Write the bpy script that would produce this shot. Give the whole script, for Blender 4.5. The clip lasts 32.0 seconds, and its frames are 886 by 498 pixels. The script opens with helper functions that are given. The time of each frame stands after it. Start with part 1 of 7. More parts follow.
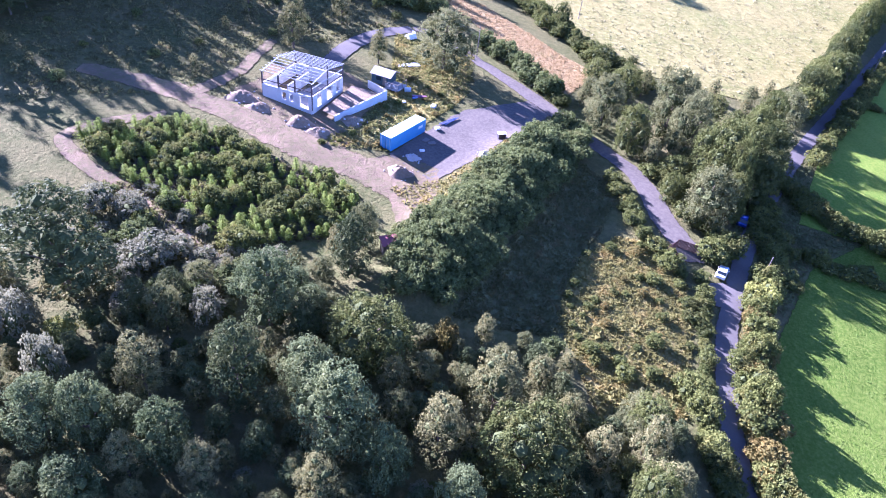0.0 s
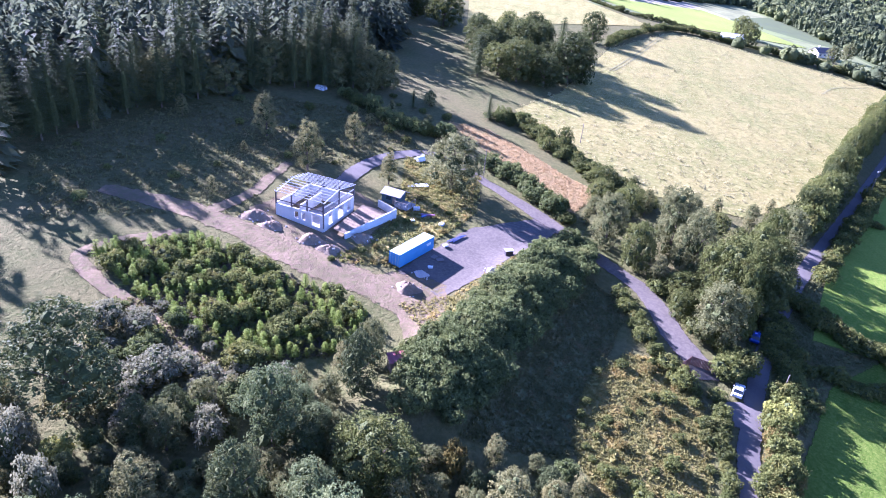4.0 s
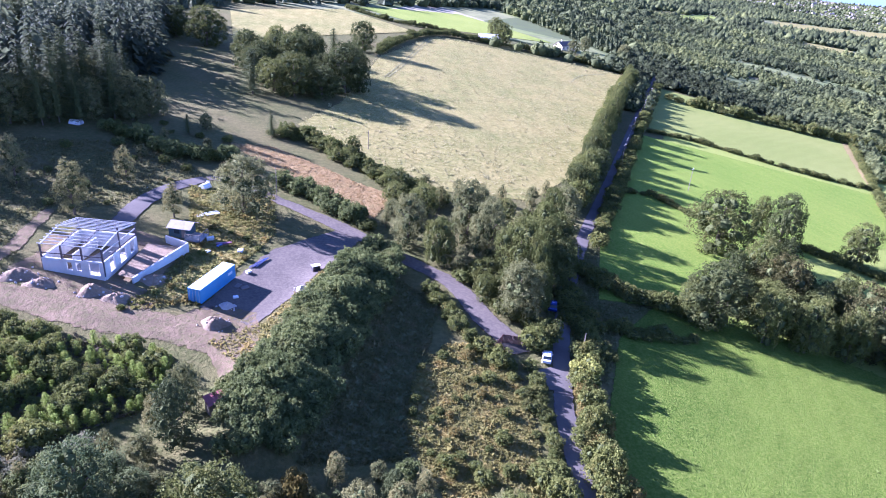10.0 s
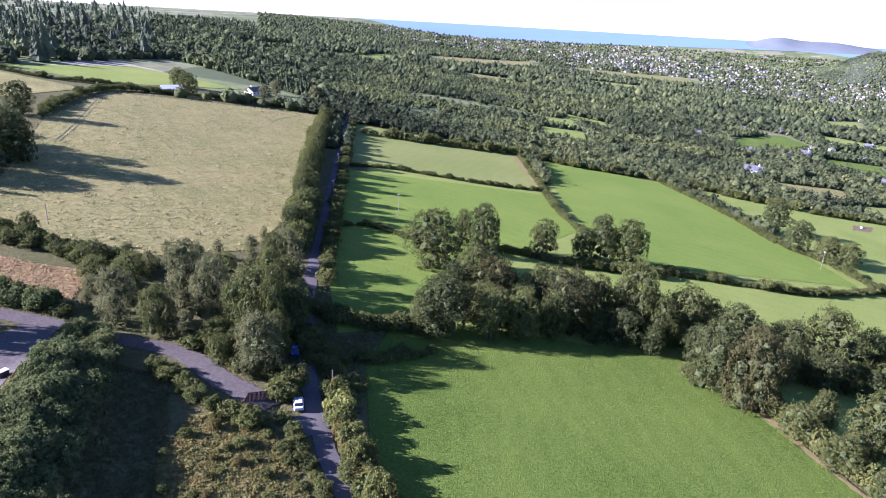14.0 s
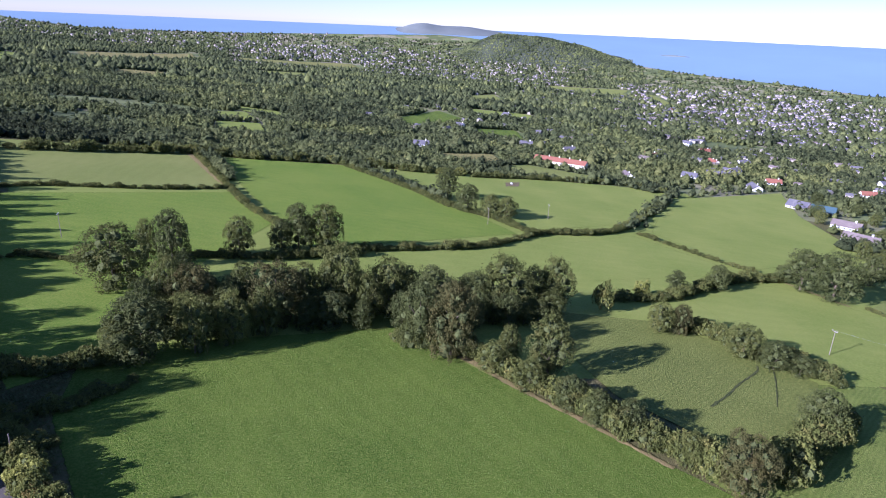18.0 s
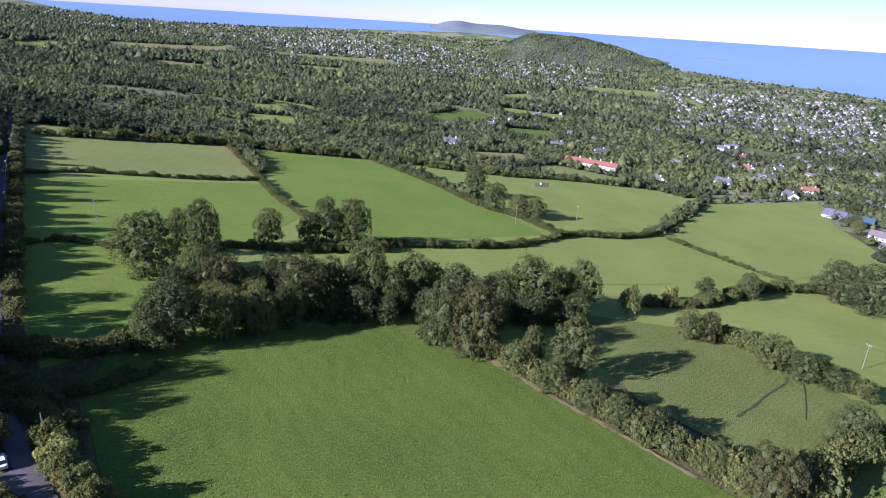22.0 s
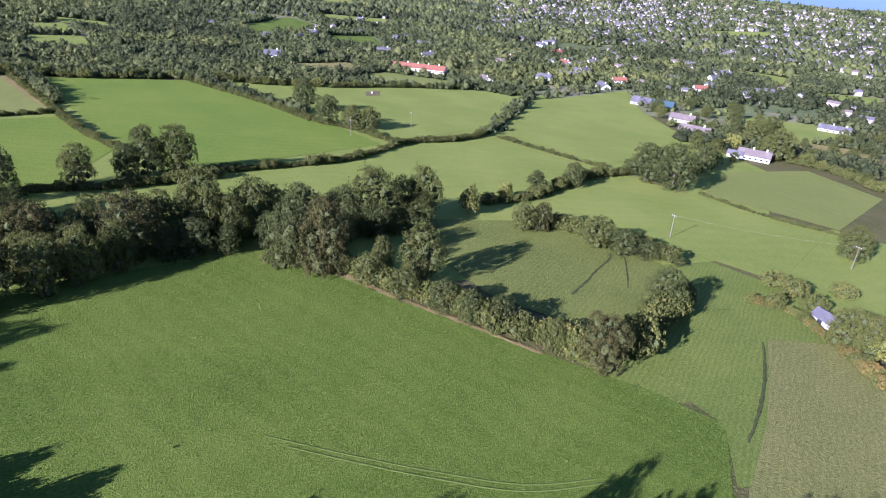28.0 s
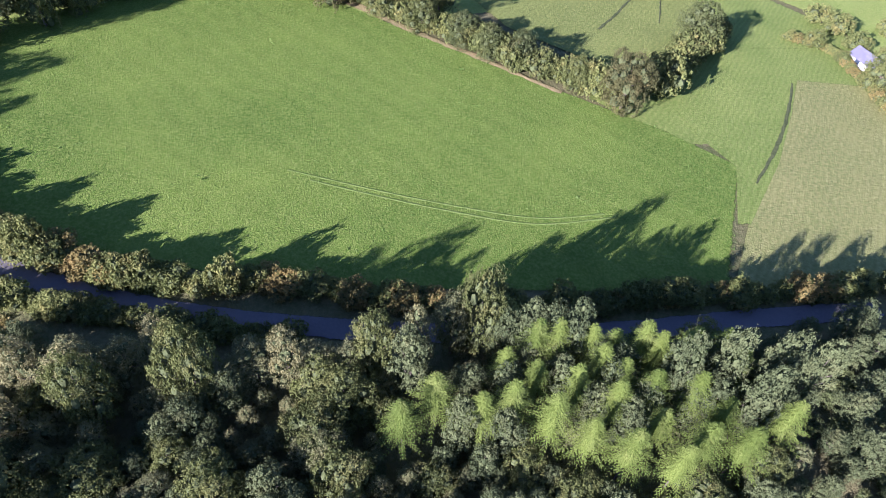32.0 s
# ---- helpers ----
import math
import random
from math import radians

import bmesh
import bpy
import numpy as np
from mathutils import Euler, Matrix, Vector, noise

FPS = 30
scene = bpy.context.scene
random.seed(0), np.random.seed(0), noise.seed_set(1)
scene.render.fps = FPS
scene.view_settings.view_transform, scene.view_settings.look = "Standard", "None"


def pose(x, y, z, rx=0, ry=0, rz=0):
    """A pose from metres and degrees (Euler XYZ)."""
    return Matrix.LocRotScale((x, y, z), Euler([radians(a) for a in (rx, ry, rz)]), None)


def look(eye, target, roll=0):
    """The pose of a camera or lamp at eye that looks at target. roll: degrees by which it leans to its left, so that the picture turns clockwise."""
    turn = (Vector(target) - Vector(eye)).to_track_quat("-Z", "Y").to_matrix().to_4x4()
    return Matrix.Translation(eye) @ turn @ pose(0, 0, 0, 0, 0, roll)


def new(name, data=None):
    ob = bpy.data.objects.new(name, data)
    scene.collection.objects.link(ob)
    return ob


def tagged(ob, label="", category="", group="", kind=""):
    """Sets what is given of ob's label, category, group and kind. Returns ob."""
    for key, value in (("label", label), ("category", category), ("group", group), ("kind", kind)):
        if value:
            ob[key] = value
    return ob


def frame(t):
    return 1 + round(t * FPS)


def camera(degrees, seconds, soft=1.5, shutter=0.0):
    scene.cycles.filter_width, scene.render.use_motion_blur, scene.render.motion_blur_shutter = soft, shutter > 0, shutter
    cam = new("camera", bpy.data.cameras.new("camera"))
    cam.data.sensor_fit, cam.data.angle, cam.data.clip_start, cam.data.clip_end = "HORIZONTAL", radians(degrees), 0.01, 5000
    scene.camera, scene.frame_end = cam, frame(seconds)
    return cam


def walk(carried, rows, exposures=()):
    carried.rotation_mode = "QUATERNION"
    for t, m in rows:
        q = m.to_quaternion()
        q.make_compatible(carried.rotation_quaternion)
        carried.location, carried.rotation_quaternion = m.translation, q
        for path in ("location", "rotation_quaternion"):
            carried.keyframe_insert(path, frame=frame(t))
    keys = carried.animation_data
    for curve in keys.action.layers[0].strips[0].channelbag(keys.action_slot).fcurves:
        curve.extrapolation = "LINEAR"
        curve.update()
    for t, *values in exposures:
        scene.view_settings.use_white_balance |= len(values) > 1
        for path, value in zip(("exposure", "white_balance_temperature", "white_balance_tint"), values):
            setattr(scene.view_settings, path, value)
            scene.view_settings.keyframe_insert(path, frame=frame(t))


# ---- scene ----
# ---- scene ----
EYE_Z = 64.0
cam = camera(69.0, 32.0, 1.0)
walk(cam, [
    (0.0, pose(0, 0, EYE_Z, 52.28, -5.59, 4.31)),
    (0.5, pose(0, 0, EYE_Z, 53.39, -5.58, 4.44)),
    (1.0, pose(0, 0, EYE_Z, 54.51, -5.51, 4.52)),
    (1.5, pose(0, 0, EYE_Z, 55.64, -5.45, 4.58)),
    (2.0, pose(0, 0, EYE_Z, 57.02, -5.39, 4.62)),
    (2.5, pose(0, 0, EYE_Z, 58.50, -5.31, 4.70)),
    (3.0, pose(0, 0, EYE_Z, 59.97, -5.27, 4.85)),
    (3.5, pose(0, 0, EYE_Z, 61.44, -5.15, 4.96)),
    (5.5, pose(0, 0, EYE_Z, 63.77, -5.04, 4.19)),
    (6.0, pose(0, 0, EYE_Z, 63.98, -4.97, 2.06)),
    (6.5, pose(0, 0, EYE_Z, 64.21, -4.82, -0.82)),
    (7.0, pose(0, 0, EYE_Z, 64.44, -4.75, -3.97)),
    (7.5, pose(0, 0, EYE_Z, 64.64, -4.60, -6.79)),
    (8.0, pose(0, 0, EYE_Z, 64.74, -4.55, -8.43)),
    (8.5, pose(0, 0, EYE_Z, 64.81, -4.47, -9.91)),
    (9.0, pose(0, 0, EYE_Z, 64.86, -4.40, -11.35)),
    (9.5, pose(0, 0, EYE_Z, 64.96, -4.30, -13.03)),
    (10.0, pose(0, 0, EYE_Z, 65.04, -4.22, -14.71)),
    (10.5, pose(0, 0, EYE_Z, 65.11, -4.16, -16.49)),
    (11.0, pose(0, 0, EYE_Z, 65.23, -4.06, -18.53)),
    (11.5, pose(0, 0, EYE_Z, 65.36, -3.91, -20.87)),
    (12.0, pose(0, 0, EYE_Z, 65.40, -3.81, -22.14)),
    (12.5, pose(0, 0, EYE_Z, 67.68, -3.77, -22.79)),
    (13.0, pose(0, 0, EYE_Z, 69.41, -3.83, -23.04)),
    (13.5, pose(0, 0, EYE_Z, 69.56, -3.73, -26.60)),
    (14.0, pose(0, 0, EYE_Z, 70.28, -3.07, -41.07)),
    (14.5, pose(0, 0, EYE_Z, 70.80, -2.15, -56.06)),
    (15.0, pose(0, 0, EYE_Z, 70.81, -1.97, -60.46)),
    (15.5, pose(0, 0, EYE_Z, 70.76, -2.07, -61.83)),
    (17.5, pose(0, 0, EYE_Z, 70.74, -2.29, -68.46)),
    (18.0, pose(0, 0, EYE_Z, 70.72, -2.36, -69.20)),
    (18.5, pose(0, 0, EYE_Z, 70.68, -2.43, -69.37)),
    (19.0, pose(0, 0, EYE_Z, 70.60, -2.63, -69.00)),
    (19.5, pose(0, 0, EYE_Z, 70.54, -2.79, -68.52)),
    (20.0, pose(0, 0, EYE_Z, 70.49, -2.96, -67.92)),
    (20.5, pose(0, 0, EYE_Z, 70.44, -3.08, -67.26)),
    (21.0, pose(0, 0, EYE_Z, 70.38, -3.25, -66.58)),
    (21.5, pose(0, 0, EYE_Z, 70.35, -3.31, -65.94)),
    (22.0, pose(0, 0, EYE_Z, 70.39, -3.39, -66.33)),
    (22.5, pose(0, 0, EYE_Z, 70.54, -3.29, -68.89)),
    (23.0, pose(0, 0, EYE_Z, 70.79, -2.89, -73.39)),
    (23.5, pose(0, 0, EYE_Z, 70.83, -2.78, -75.88)),
    (24.0, pose(0, 0, EYE_Z, 70.87, -2.62, -78.09)),
    (24.5, pose(0, 0, EYE_Z, 70.83, -2.63, -79.13)),
    (26.5, pose(0, 0, EYE_Z, 70.69, -2.54, -81.81)),
    (27.0, pose(0, 0, EYE_Z, 69.39, -2.56, -81.92)),
    (27.5, pose(0, 0, EYE_Z, 66.39, -2.63, -81.80)),
    (28.0, pose(0, 0, EYE_Z, 63.43, -2.67, -81.63)),
    (28.5, pose(0, 0, EYE_Z, 60.47, -2.67, -81.40)),
    (29.0, pose(0, 0, EYE_Z, 57.52, -2.66, -81.17)),
    (29.5, pose(0, 0, EYE_Z, 54.59, -2.66, -80.93)),
    (30.0, pose(0, 0, EYE_Z, 51.68, -2.60, -80.77)),
    (30.5, pose(0, 0, EYE_Z, 48.90, -2.49, -80.59)),
    (31.0, pose(0, 0, EYE_Z, 45.94, -2.45, -80.38)),
    (31.5, pose(0, 0, EYE_Z, 42.98, -2.42, -80.17)),
    (32.0, pose(0, 0, EYE_Z, 40.41, -2.32, -80.02)),
], exposures=[(0.0, 3.16, 4700, 51), (6.0, 2.98, 4700, 50), (9.0, 2.84, 4700, 49), (12.0, 2.56, 4760, 48), (13.0, 2.4, 4820, 47), (15.0, 1.78, 4900, 41), (19.0, 1.48, 4850, 38), (24.0, 1.41, 4850, 37), (27.0, 1.47, 4900, 38), (28.0, 1.64, 4950, 38), (30.0, 1.98, 4950, 40), (32.0, 2.3, 4920, 42)])

# ---- world, sun ----
SUN_AZ, SUN_EL = radians(-56), radians(24.5)
world = bpy.data.worlds.new("sky")
scene.world = world
world.use_nodes = True
wn = world.node_tree
sky = wn.nodes.new("ShaderNodeTexSky")
sky.sky_type = "NISHITA"
sky.sun_disc = False
sky.sun_elevation, sky.sun_rotation = SUN_EL, SUN_AZ
sky.air_density, sky.dust_density, sky.ozone_density, sky.altitude = 1.0, 0.0, 2.5, 1200
wn.links.new(sky.outputs[0], wn.nodes["Background"].inputs[0])
wn.nodes["Background"].inputs[1].default_value = 0.047
sun_data = bpy.data.lights.new("sun", "SUN")
sun_data.energy, sun_data.angle, sun_data.color = 5.0, radians(0.6), (1.0, 0.91, 0.76)
sun = new("sun", sun_data)
sun_from = Vector((math.sin(SUN_AZ) * math.cos(SUN_EL), math.cos(SUN_AZ) * math.cos(SUN_EL), math.sin(SUN_EL)))
sun.matrix_world = look(sun_from * 500, (0, 0, 0))


# ---- materials ----
def nodes_of(name):
    mat = bpy.data.materials.new(name)
    mat.use_nodes = True
    nt = mat.node_tree
    return mat, nt, nt.nodes["Principled BSDF"]


def position(nt):
    return nt.nodes.new("ShaderNodeNewGeometry").outputs["Position"]


def noise_node(nt, scale, detail=4.0, rough=0.6, vector=None):
    n = nt.nodes.new("ShaderNodeTexNoise")
    n.inputs["Scale"].default_value, n.inputs["Detail"].default_value, n.inputs["Roughness"].default_value = scale, detail, rough
    nt.links.new(vector or position(nt), n.inputs["Vector"])
    return n.outputs[0]


def ramp(nt, fac, stops):
    r = nt.nodes.new("ShaderNodeValToRGB")
    while len(r.color_ramp.elements) < len(stops):
        r.color_ramp.elements.new(0.5)
    for e, (p, c) in zip(r.color_ramp.elements, stops):
        e.position, e.color = p, (*c, 1)
    nt.links.new(fac, r.inputs[0])
    return r.outputs[0]


def mix(nt, fac, a, b, blend="MIX"):
    m = nt.nodes.new("ShaderNodeMix")
    m.data_type, m.blend_type = "RGBA", blend
    for socket, value in ((m.inputs[0], fac), (m.inputs[6], a), (m.inputs[7], b)):
        if isinstance(value, (int, float)):
            socket.default_value = value
        elif isinstance(value, tuple):
            socket.default_value = (*value, 1)
        else:
            nt.links.new(value, socket)
    return m.outputs[2]


def bump(nt, bsdf, height, strength=0.5, distance=0.1):
    b = nt.nodes.new("ShaderNodeBump")
    b.inputs["Strength"].default_value, b.inputs["Distance"].default_value = strength, distance
    nt.links.new(height, b.inputs["Height"])
    nt.links.new(b.outputs[0], bsdf.inputs["Normal"])


def ground_mat(name, a, b, c, big=0.03, fine=1.2, tuft=0.25, relief=0.3, streak=None, rough=0.95, fade=True):
    """Grass, earth or gravel: patches of a and b at two sizes, tufts of c; streak: (direction in degrees, metres, strength) for rows."""
    mat, nt, bsdf = nodes_of(name)
    base = mix(nt, ramp(nt, noise_node(nt, big, 5), [(0.35, (0, 0, 0)), (0.65, (1, 1, 1))]), a, b)
    speck = ramp(nt, noise_node(nt, fine, 6, 0.75), [(0.42, (0, 0, 0)), (0.68, (1, 1, 1))])
    m = nt.nodes.new("ShaderNodeMath")
    m.operation = "MULTIPLY"
    nt.links.new(speck, m.inputs[0])
    m.inputs[1].default_value = tuft
    col = mix(nt, m.outputs[0], base, c)
    height = noise_node(nt, fine * 1.7, 5, 0.7)
    if streak:
        turn, gap, strength = streak[:3]
        mp = nt.nodes.new("ShaderNodeMapping")
        mp.inputs["Rotation"].default_value = (0, 0, radians(turn))
        nt.links.new(position(nt), mp.inputs["Vector"])
        wv = nt.nodes.new("ShaderNodeTexWave")
        wv.inputs["Scale"].default_value = 0.314 / gap
        wv.inputs["Distortion"].default_value, wv.inputs["Detail"].default_value, wv.inputs["Detail Scale"].default_value = streak[3] if len(streak) > 3 else 9.0, 4.0, 0.8
        nt.links.new(mp.outputs[0], wv.inputs["Vector"])
        col = mix(nt, strength, col, wv.outputs[0], "SOFT_LIGHT")
    nt.links.new(col, bsdf.inputs["Base Color"])
    bsdf.inputs["Roughness"].default_value = rough
    bsdf.inputs["Specular IOR Level"].default_value = 0.05
    bump(nt, bsdf, height, 0.8, relief)
    if fade:
        rim = nt.nodes.new("ShaderNodeAttribute")
        rim.attribute_name = "rim"
        sub = nt.nodes.new("ShaderNodeMath")
        sub.operation = "SUBTRACT"
        nt.links.new(rim.outputs["Fac"], sub.inputs[0])
        nt.links.new(noise_node(nt, 0.7, 6, 0.75), sub.inputs[1])
        edge = ramp(nt, sub.outputs[0], [(0.0, (0, 0, 0)), (0.1, (1, 1, 1))])
        mx = nt.nodes.new("ShaderNodeMixShader")
        nt.links.new(edge, mx.inputs[0])
        nt.links.new(nt.nodes.new("ShaderNodeBsdfTransparent").outputs[0], mx.inputs[1])
        nt.links.new(bsdf.outputs[0], mx.inputs[2])
        nt.links.new(mx.outputs[0], nt.nodes["Material Output"].inputs[0])
    return mat


def rim_of(me, values):
    me.attributes.new("rim", "FLOAT", "POINT").data.foreach_set("value", np.asarray(values, dtype=np.float32))
    return me


def valley_mat():
    """Far valley floor: small fields, gardens and rough ground, each with its own tone."""
    mat, nt, bsdf = nodes_of("valley_floor")
    v = nt.nodes.new("ShaderNodeTexVoronoi")
    v.inputs["Scale"].default_value = 0.014
    nt.links.new(position(nt), v.inputs["Vector"])
    sep = nt.nodes.new("ShaderNodeSeparateColor")
    nt.links.new(v.outputs["Color"], sep.inputs[0])
    tone = ramp(nt, sep.outputs[0], [(0.0, (0.095, 0.115, 0.042)), (0.35, (0.135, 0.165, 0.055)), (0.6, (0.175, 0.205, 0.066)), (0.8, (0.24, 0.225, 0.115)), (1.0, (0.34, 0.30, 0.20))])
    col = mix(nt, ramp(nt, noise_node(nt, 0.06, 6, 0.7), [(0.4, (0, 0, 0)), (0.7, (0.7, 0.7, 0.7))]), tone, (0.075, 0.085, 0.045))
    nt.links.new(col, bsdf.inputs["Base Color"])
    bsdf.inputs["Roughness"].default_value = 0.95
    bsdf.inputs["Specular IOR Level"].default_value = 0.1
    return mat


def leaf_mat(name, dark, light, warm, glow=0.36):
    """Foliage: each plant has its own tone, each leaf its own shade, some light passes through."""
    mat, nt, bsdf = nodes_of(name)
    info = nt.nodes.new("ShaderNodeObjectInfo").outputs["Random"]
    geo = nt.nodes.new("ShaderNodeNewGeometry")
    tone = mix(nt, info, dark, light)
    leafy = mix(nt, geo.outputs["Random Per Island"], mix(nt, 0.45, tone, dark), mix(nt, 0.45, tone, light))
    odd = ramp(nt, noise_node(nt, 0.35, 3), [(0.52, (0, 0, 0)), (0.75, (0.7, 0.7, 0.7))])
    col = mix(nt, odd, leafy, warm)
    nt.links.new(col, bsdf.inputs["Base Color"])
    bsdf.inputs["Roughness"].default_value = 0.7
    bsdf.inputs["Specular IOR Level"].default_value = 0.08
    tl = nt.nodes.new("ShaderNodeBsdfTranslucent")
    nt.links.new(col, tl.inputs["Color"])
    mx = nt.nodes.new("ShaderNodeMixShader")
    mx.inputs[0].default_value = glow
    nt.links.new(bsdf.outputs[0], mx.inputs[1])
    nt.links.new(tl.outputs[0], mx.inputs[2])
    nt.links.new(mx.outputs[0], nt.nodes["Material Output"].inputs[0])
    return mat


def solid_mat(name, color, rough=0.7, metal=0.0, vary=0.25, scale=1.5, dirt=None, relief=0.01):
    mat, nt, bsdf = nodes_of(name)
    low = tuple(v * (1 - vary) for v in color)
    high = tuple(min(1, v * (1 + vary * 0.6)) for v in color)
    col = mix(nt, noise_node(nt, scale, 5), low, high)
    if dirt:
        col = mix(nt, ramp(nt, noise_node(nt, scale * 0.3, 6, 0.7), [(0.5, (0, 0, 0)), (0.72, (0.8, 0.8, 0.8))]), col, dirt)
    nt.links.new(col, bsdf.inputs["Base Color"])
    bsdf.inputs["Roughness"].default_value, bsdf.inputs["Metallic"].default_value = rough, metal
    if rough > 0.75:
        bsdf.inputs["Specular IOR Level"].default_value = 0.12
    bump(nt, bsdf, noise_node(nt, scale * 6, 4), 0.4, relief)
    return mat


M_SCRUB = ground_mat("rough_grass", (0.078, 0.088, 0.027), (0.115, 0.105, 0.042), (0.19, 0.16, 0.068), 0.06, 0.9, 0.6, 0.5, fade=False)
M_COARSE = ground_mat("coarse_grass", (0.12, 0.135, 0.05), (0.15, 0.15, 0.06), (0.22, 0.19, 0.09), 0.1, 0.9, 0.6, 0.6)
M_GRASS = ground_mat("meadow_grass", (0.064, 0.112, 0.012), (0.104, 0.154, 0.019), (0.215, 0.238, 0.052), 0.035, 2.1, 0.65, 0.38, (30, 5, 0.04))
M_LEA = ground_mat("lush_pasture", (0.098, 0.168, 0.018), (0.14, 0.20, 0.026), (0.245, 0.265, 0.056), 0.03, 1.6, 0.7, 0.25, (-20, 6, 0.03))
M_STRIP = ground_mat("trodden_crop_rows", (0.105, 0.15, 0.024), (0.145, 0.185, 0.034), (0.24, 0.25, 0.066), 0.06, 1.8, 0.6, 0.25, (112, 1.1, 0.09, 5.0))
M_GRASS2 = ground_mat("pasture_grass", (0.155, 0.205, 0.034), (0.205, 0.243, 0.048), (0.285, 0.29, 0.078), 0.03, 1.3, 0.6, 0.2, (-20, 7, 0.025))
M_PALE = ground_mat("cut_grass", (0.155, 0.185, 0.04), (0.19, 0.21, 0.052), (0.26, 0.26, 0.08), 0.02, 1.2, 0.45, 0.12, (60, 6, 0.03))
M_GOLD = ground_mat("dry_meadow", (0.23, 0.202, 0.066), (0.14, 0.148, 0.04), (0.335, 0.28, 0.11), 0.05, 0.6, 0.8, 0.45, (8, 9, 0.06))
M_CROP = ground_mat("leafy_crop", (0.11, 0.135, 0.027), (0.138, 0.163, 0.034), (0.24, 0.245, 0.066), 0.05, 1.4, 0.65, 0.4, (110, 1.2, 0.06, 6.0))
M_BROWN = ground_mat("brown_crop", (0.14, 0.155, 0.04), (0.175, 0.178, 0.05), (0.285, 0.258, 0.092), 0.04, 1.4, 0.65, 0.35, (112, 1.2, 0.07, 6.0))
M_RUST = ground_mat("dry_bracken", (0.27, 0.19, 0.078), (0.33, 0.24, 0.105), (0.39, 0.30, 0.145), 0.08, 0.9, 0.5, 0.6)
M_HERB = ground_mat("tall_weeds", (0.19, 0.19, 0.056), (0.30, 0.24, 0.08), (0.40, 0.28, 0.10), 0.12, 0.9, 0.65, 0.8)
M_ROAD = ground_mat("asphalt_lane", (0.104, 0.094, 0.086), (0.134, 0.12, 0.106), (0.17, 0.15, 0.13), 0.15, 3.0, 0.4, 0.02)
M_GRAVEL = ground_mat("gravel_yard", (0.092, 0.08, 0.07), (0.122, 0.104, 0.088), (0.20, 0.172, 0.13), 0.2, 1.8, 0.65, 0.06)
M_DIRT = ground_mat("bare_earth", (0.215, 0.155, 0.095), (0.14, 0.105, 0.063), (0.105, 0.11, 0.038), 0.22, 0.9, 0.75, 0.3)
M_SEA = solid_mat("sea_water", (0.185, 0.275, 0.355), 0.5, 0, 0.12, 0.003, None, 0.0)
M_FARLAND = valley_mat()
M_LEAF = leaf_mat("broad_leaves", (0.05, 0.062, 0.016), (0.165, 0.18, 0.046), (0.22, 0.20, 0.06))
M_LEAFDARK = leaf_mat("dark_leaves", (0.038, 0.05, 0.016), (0.115, 0.132, 0.038), (0.14, 0.14, 0.045))
M_WILLOW = leaf_mat("grey_willow_leaves", (0.10, 0.108, 0.04), (0.215, 0.215, 0.082), (0.25, 0.225, 0.085))
M_BIRCH = leaf_mat("birch_leaves", (0.13, 0.132, 0.046), (0.26, 0.24, 0.095), (0.29, 0.25, 0.085))
M_HOLM = leaf_mat("evergreen_leaves", (0.062, 0.085, 0.03), (0.18, 0.21, 0.085), (0.225, 0.225, 0.08))
M_SILVER = leaf_mat("silvery_leaves", (0.17, 0.172, 0.095), (0.29, 0.28, 0.165), (0.26, 0.24, 0.125))
M_LARCH = leaf_mat("larch_needles", (0.10, 0.14, 0.022), (0.195, 0.24, 0.042), (0.23, 0.25, 0.06))
M_PINE = leaf_mat("pine_needles", (0.045, 0.06, 0.022), (0.115, 0.132, 0.046), (0.14, 0.14, 0.05), 0.25)
M_YOUNG = leaf_mat("sapling_needles", (0.17, 0.225, 0.04), (0.33, 0.39, 0.08), (0.37, 0.36, 0.09), 0.5)
M_BUSH = leaf_mat("bramble_leaves", (0.075, 0.095, 0.024), (0.19, 0.20, 0.05), (0.26, 0.215, 0.06))
M_RHODO = leaf_mat("shrub_leaves", (0.085, 0.108, 0.034), (0.175, 0.20, 0.062), (0.22, 0.215, 0.07))
M_RUSTLEAF = leaf_mat("autumn_leaves", (0.14, 0.125, 0.034), (0.24, 0.185, 0.055), (0.30, 0.195, 0.05))
M_BRONZE = leaf_mat("bronze_leaves", (0.06, 0.062, 0.02), (0.12, 0.115, 0.036), (0.15, 0.115, 0.038))
M_YELLOW = leaf_mat("yellow_leaves", (0.20, 0.22, 0.05), (0.32, 0.31, 0.07), (0.34, 0.29, 0.07))
# dull green for crown cores: the shade between leaves put into their colour
M_CORESHADE = solid_mat("shaded_crown_core", (0.075, 0.088, 0.03), 0.95, 0, 0.4, 3)
M_BARK = solid_mat("bark", (0.14, 0.11, 0.08), 0.95, 0, 0.4, 3)


# ---- ground form ----
BANK_A, BANK_B = np.array((-3.2, 68.7)), np.array((15.7, 109.3))


def ease(a, b, v):
    t = np.clip((v - a) / (b - a), 0, 1)
    return t * t * (3 - 2 * t)


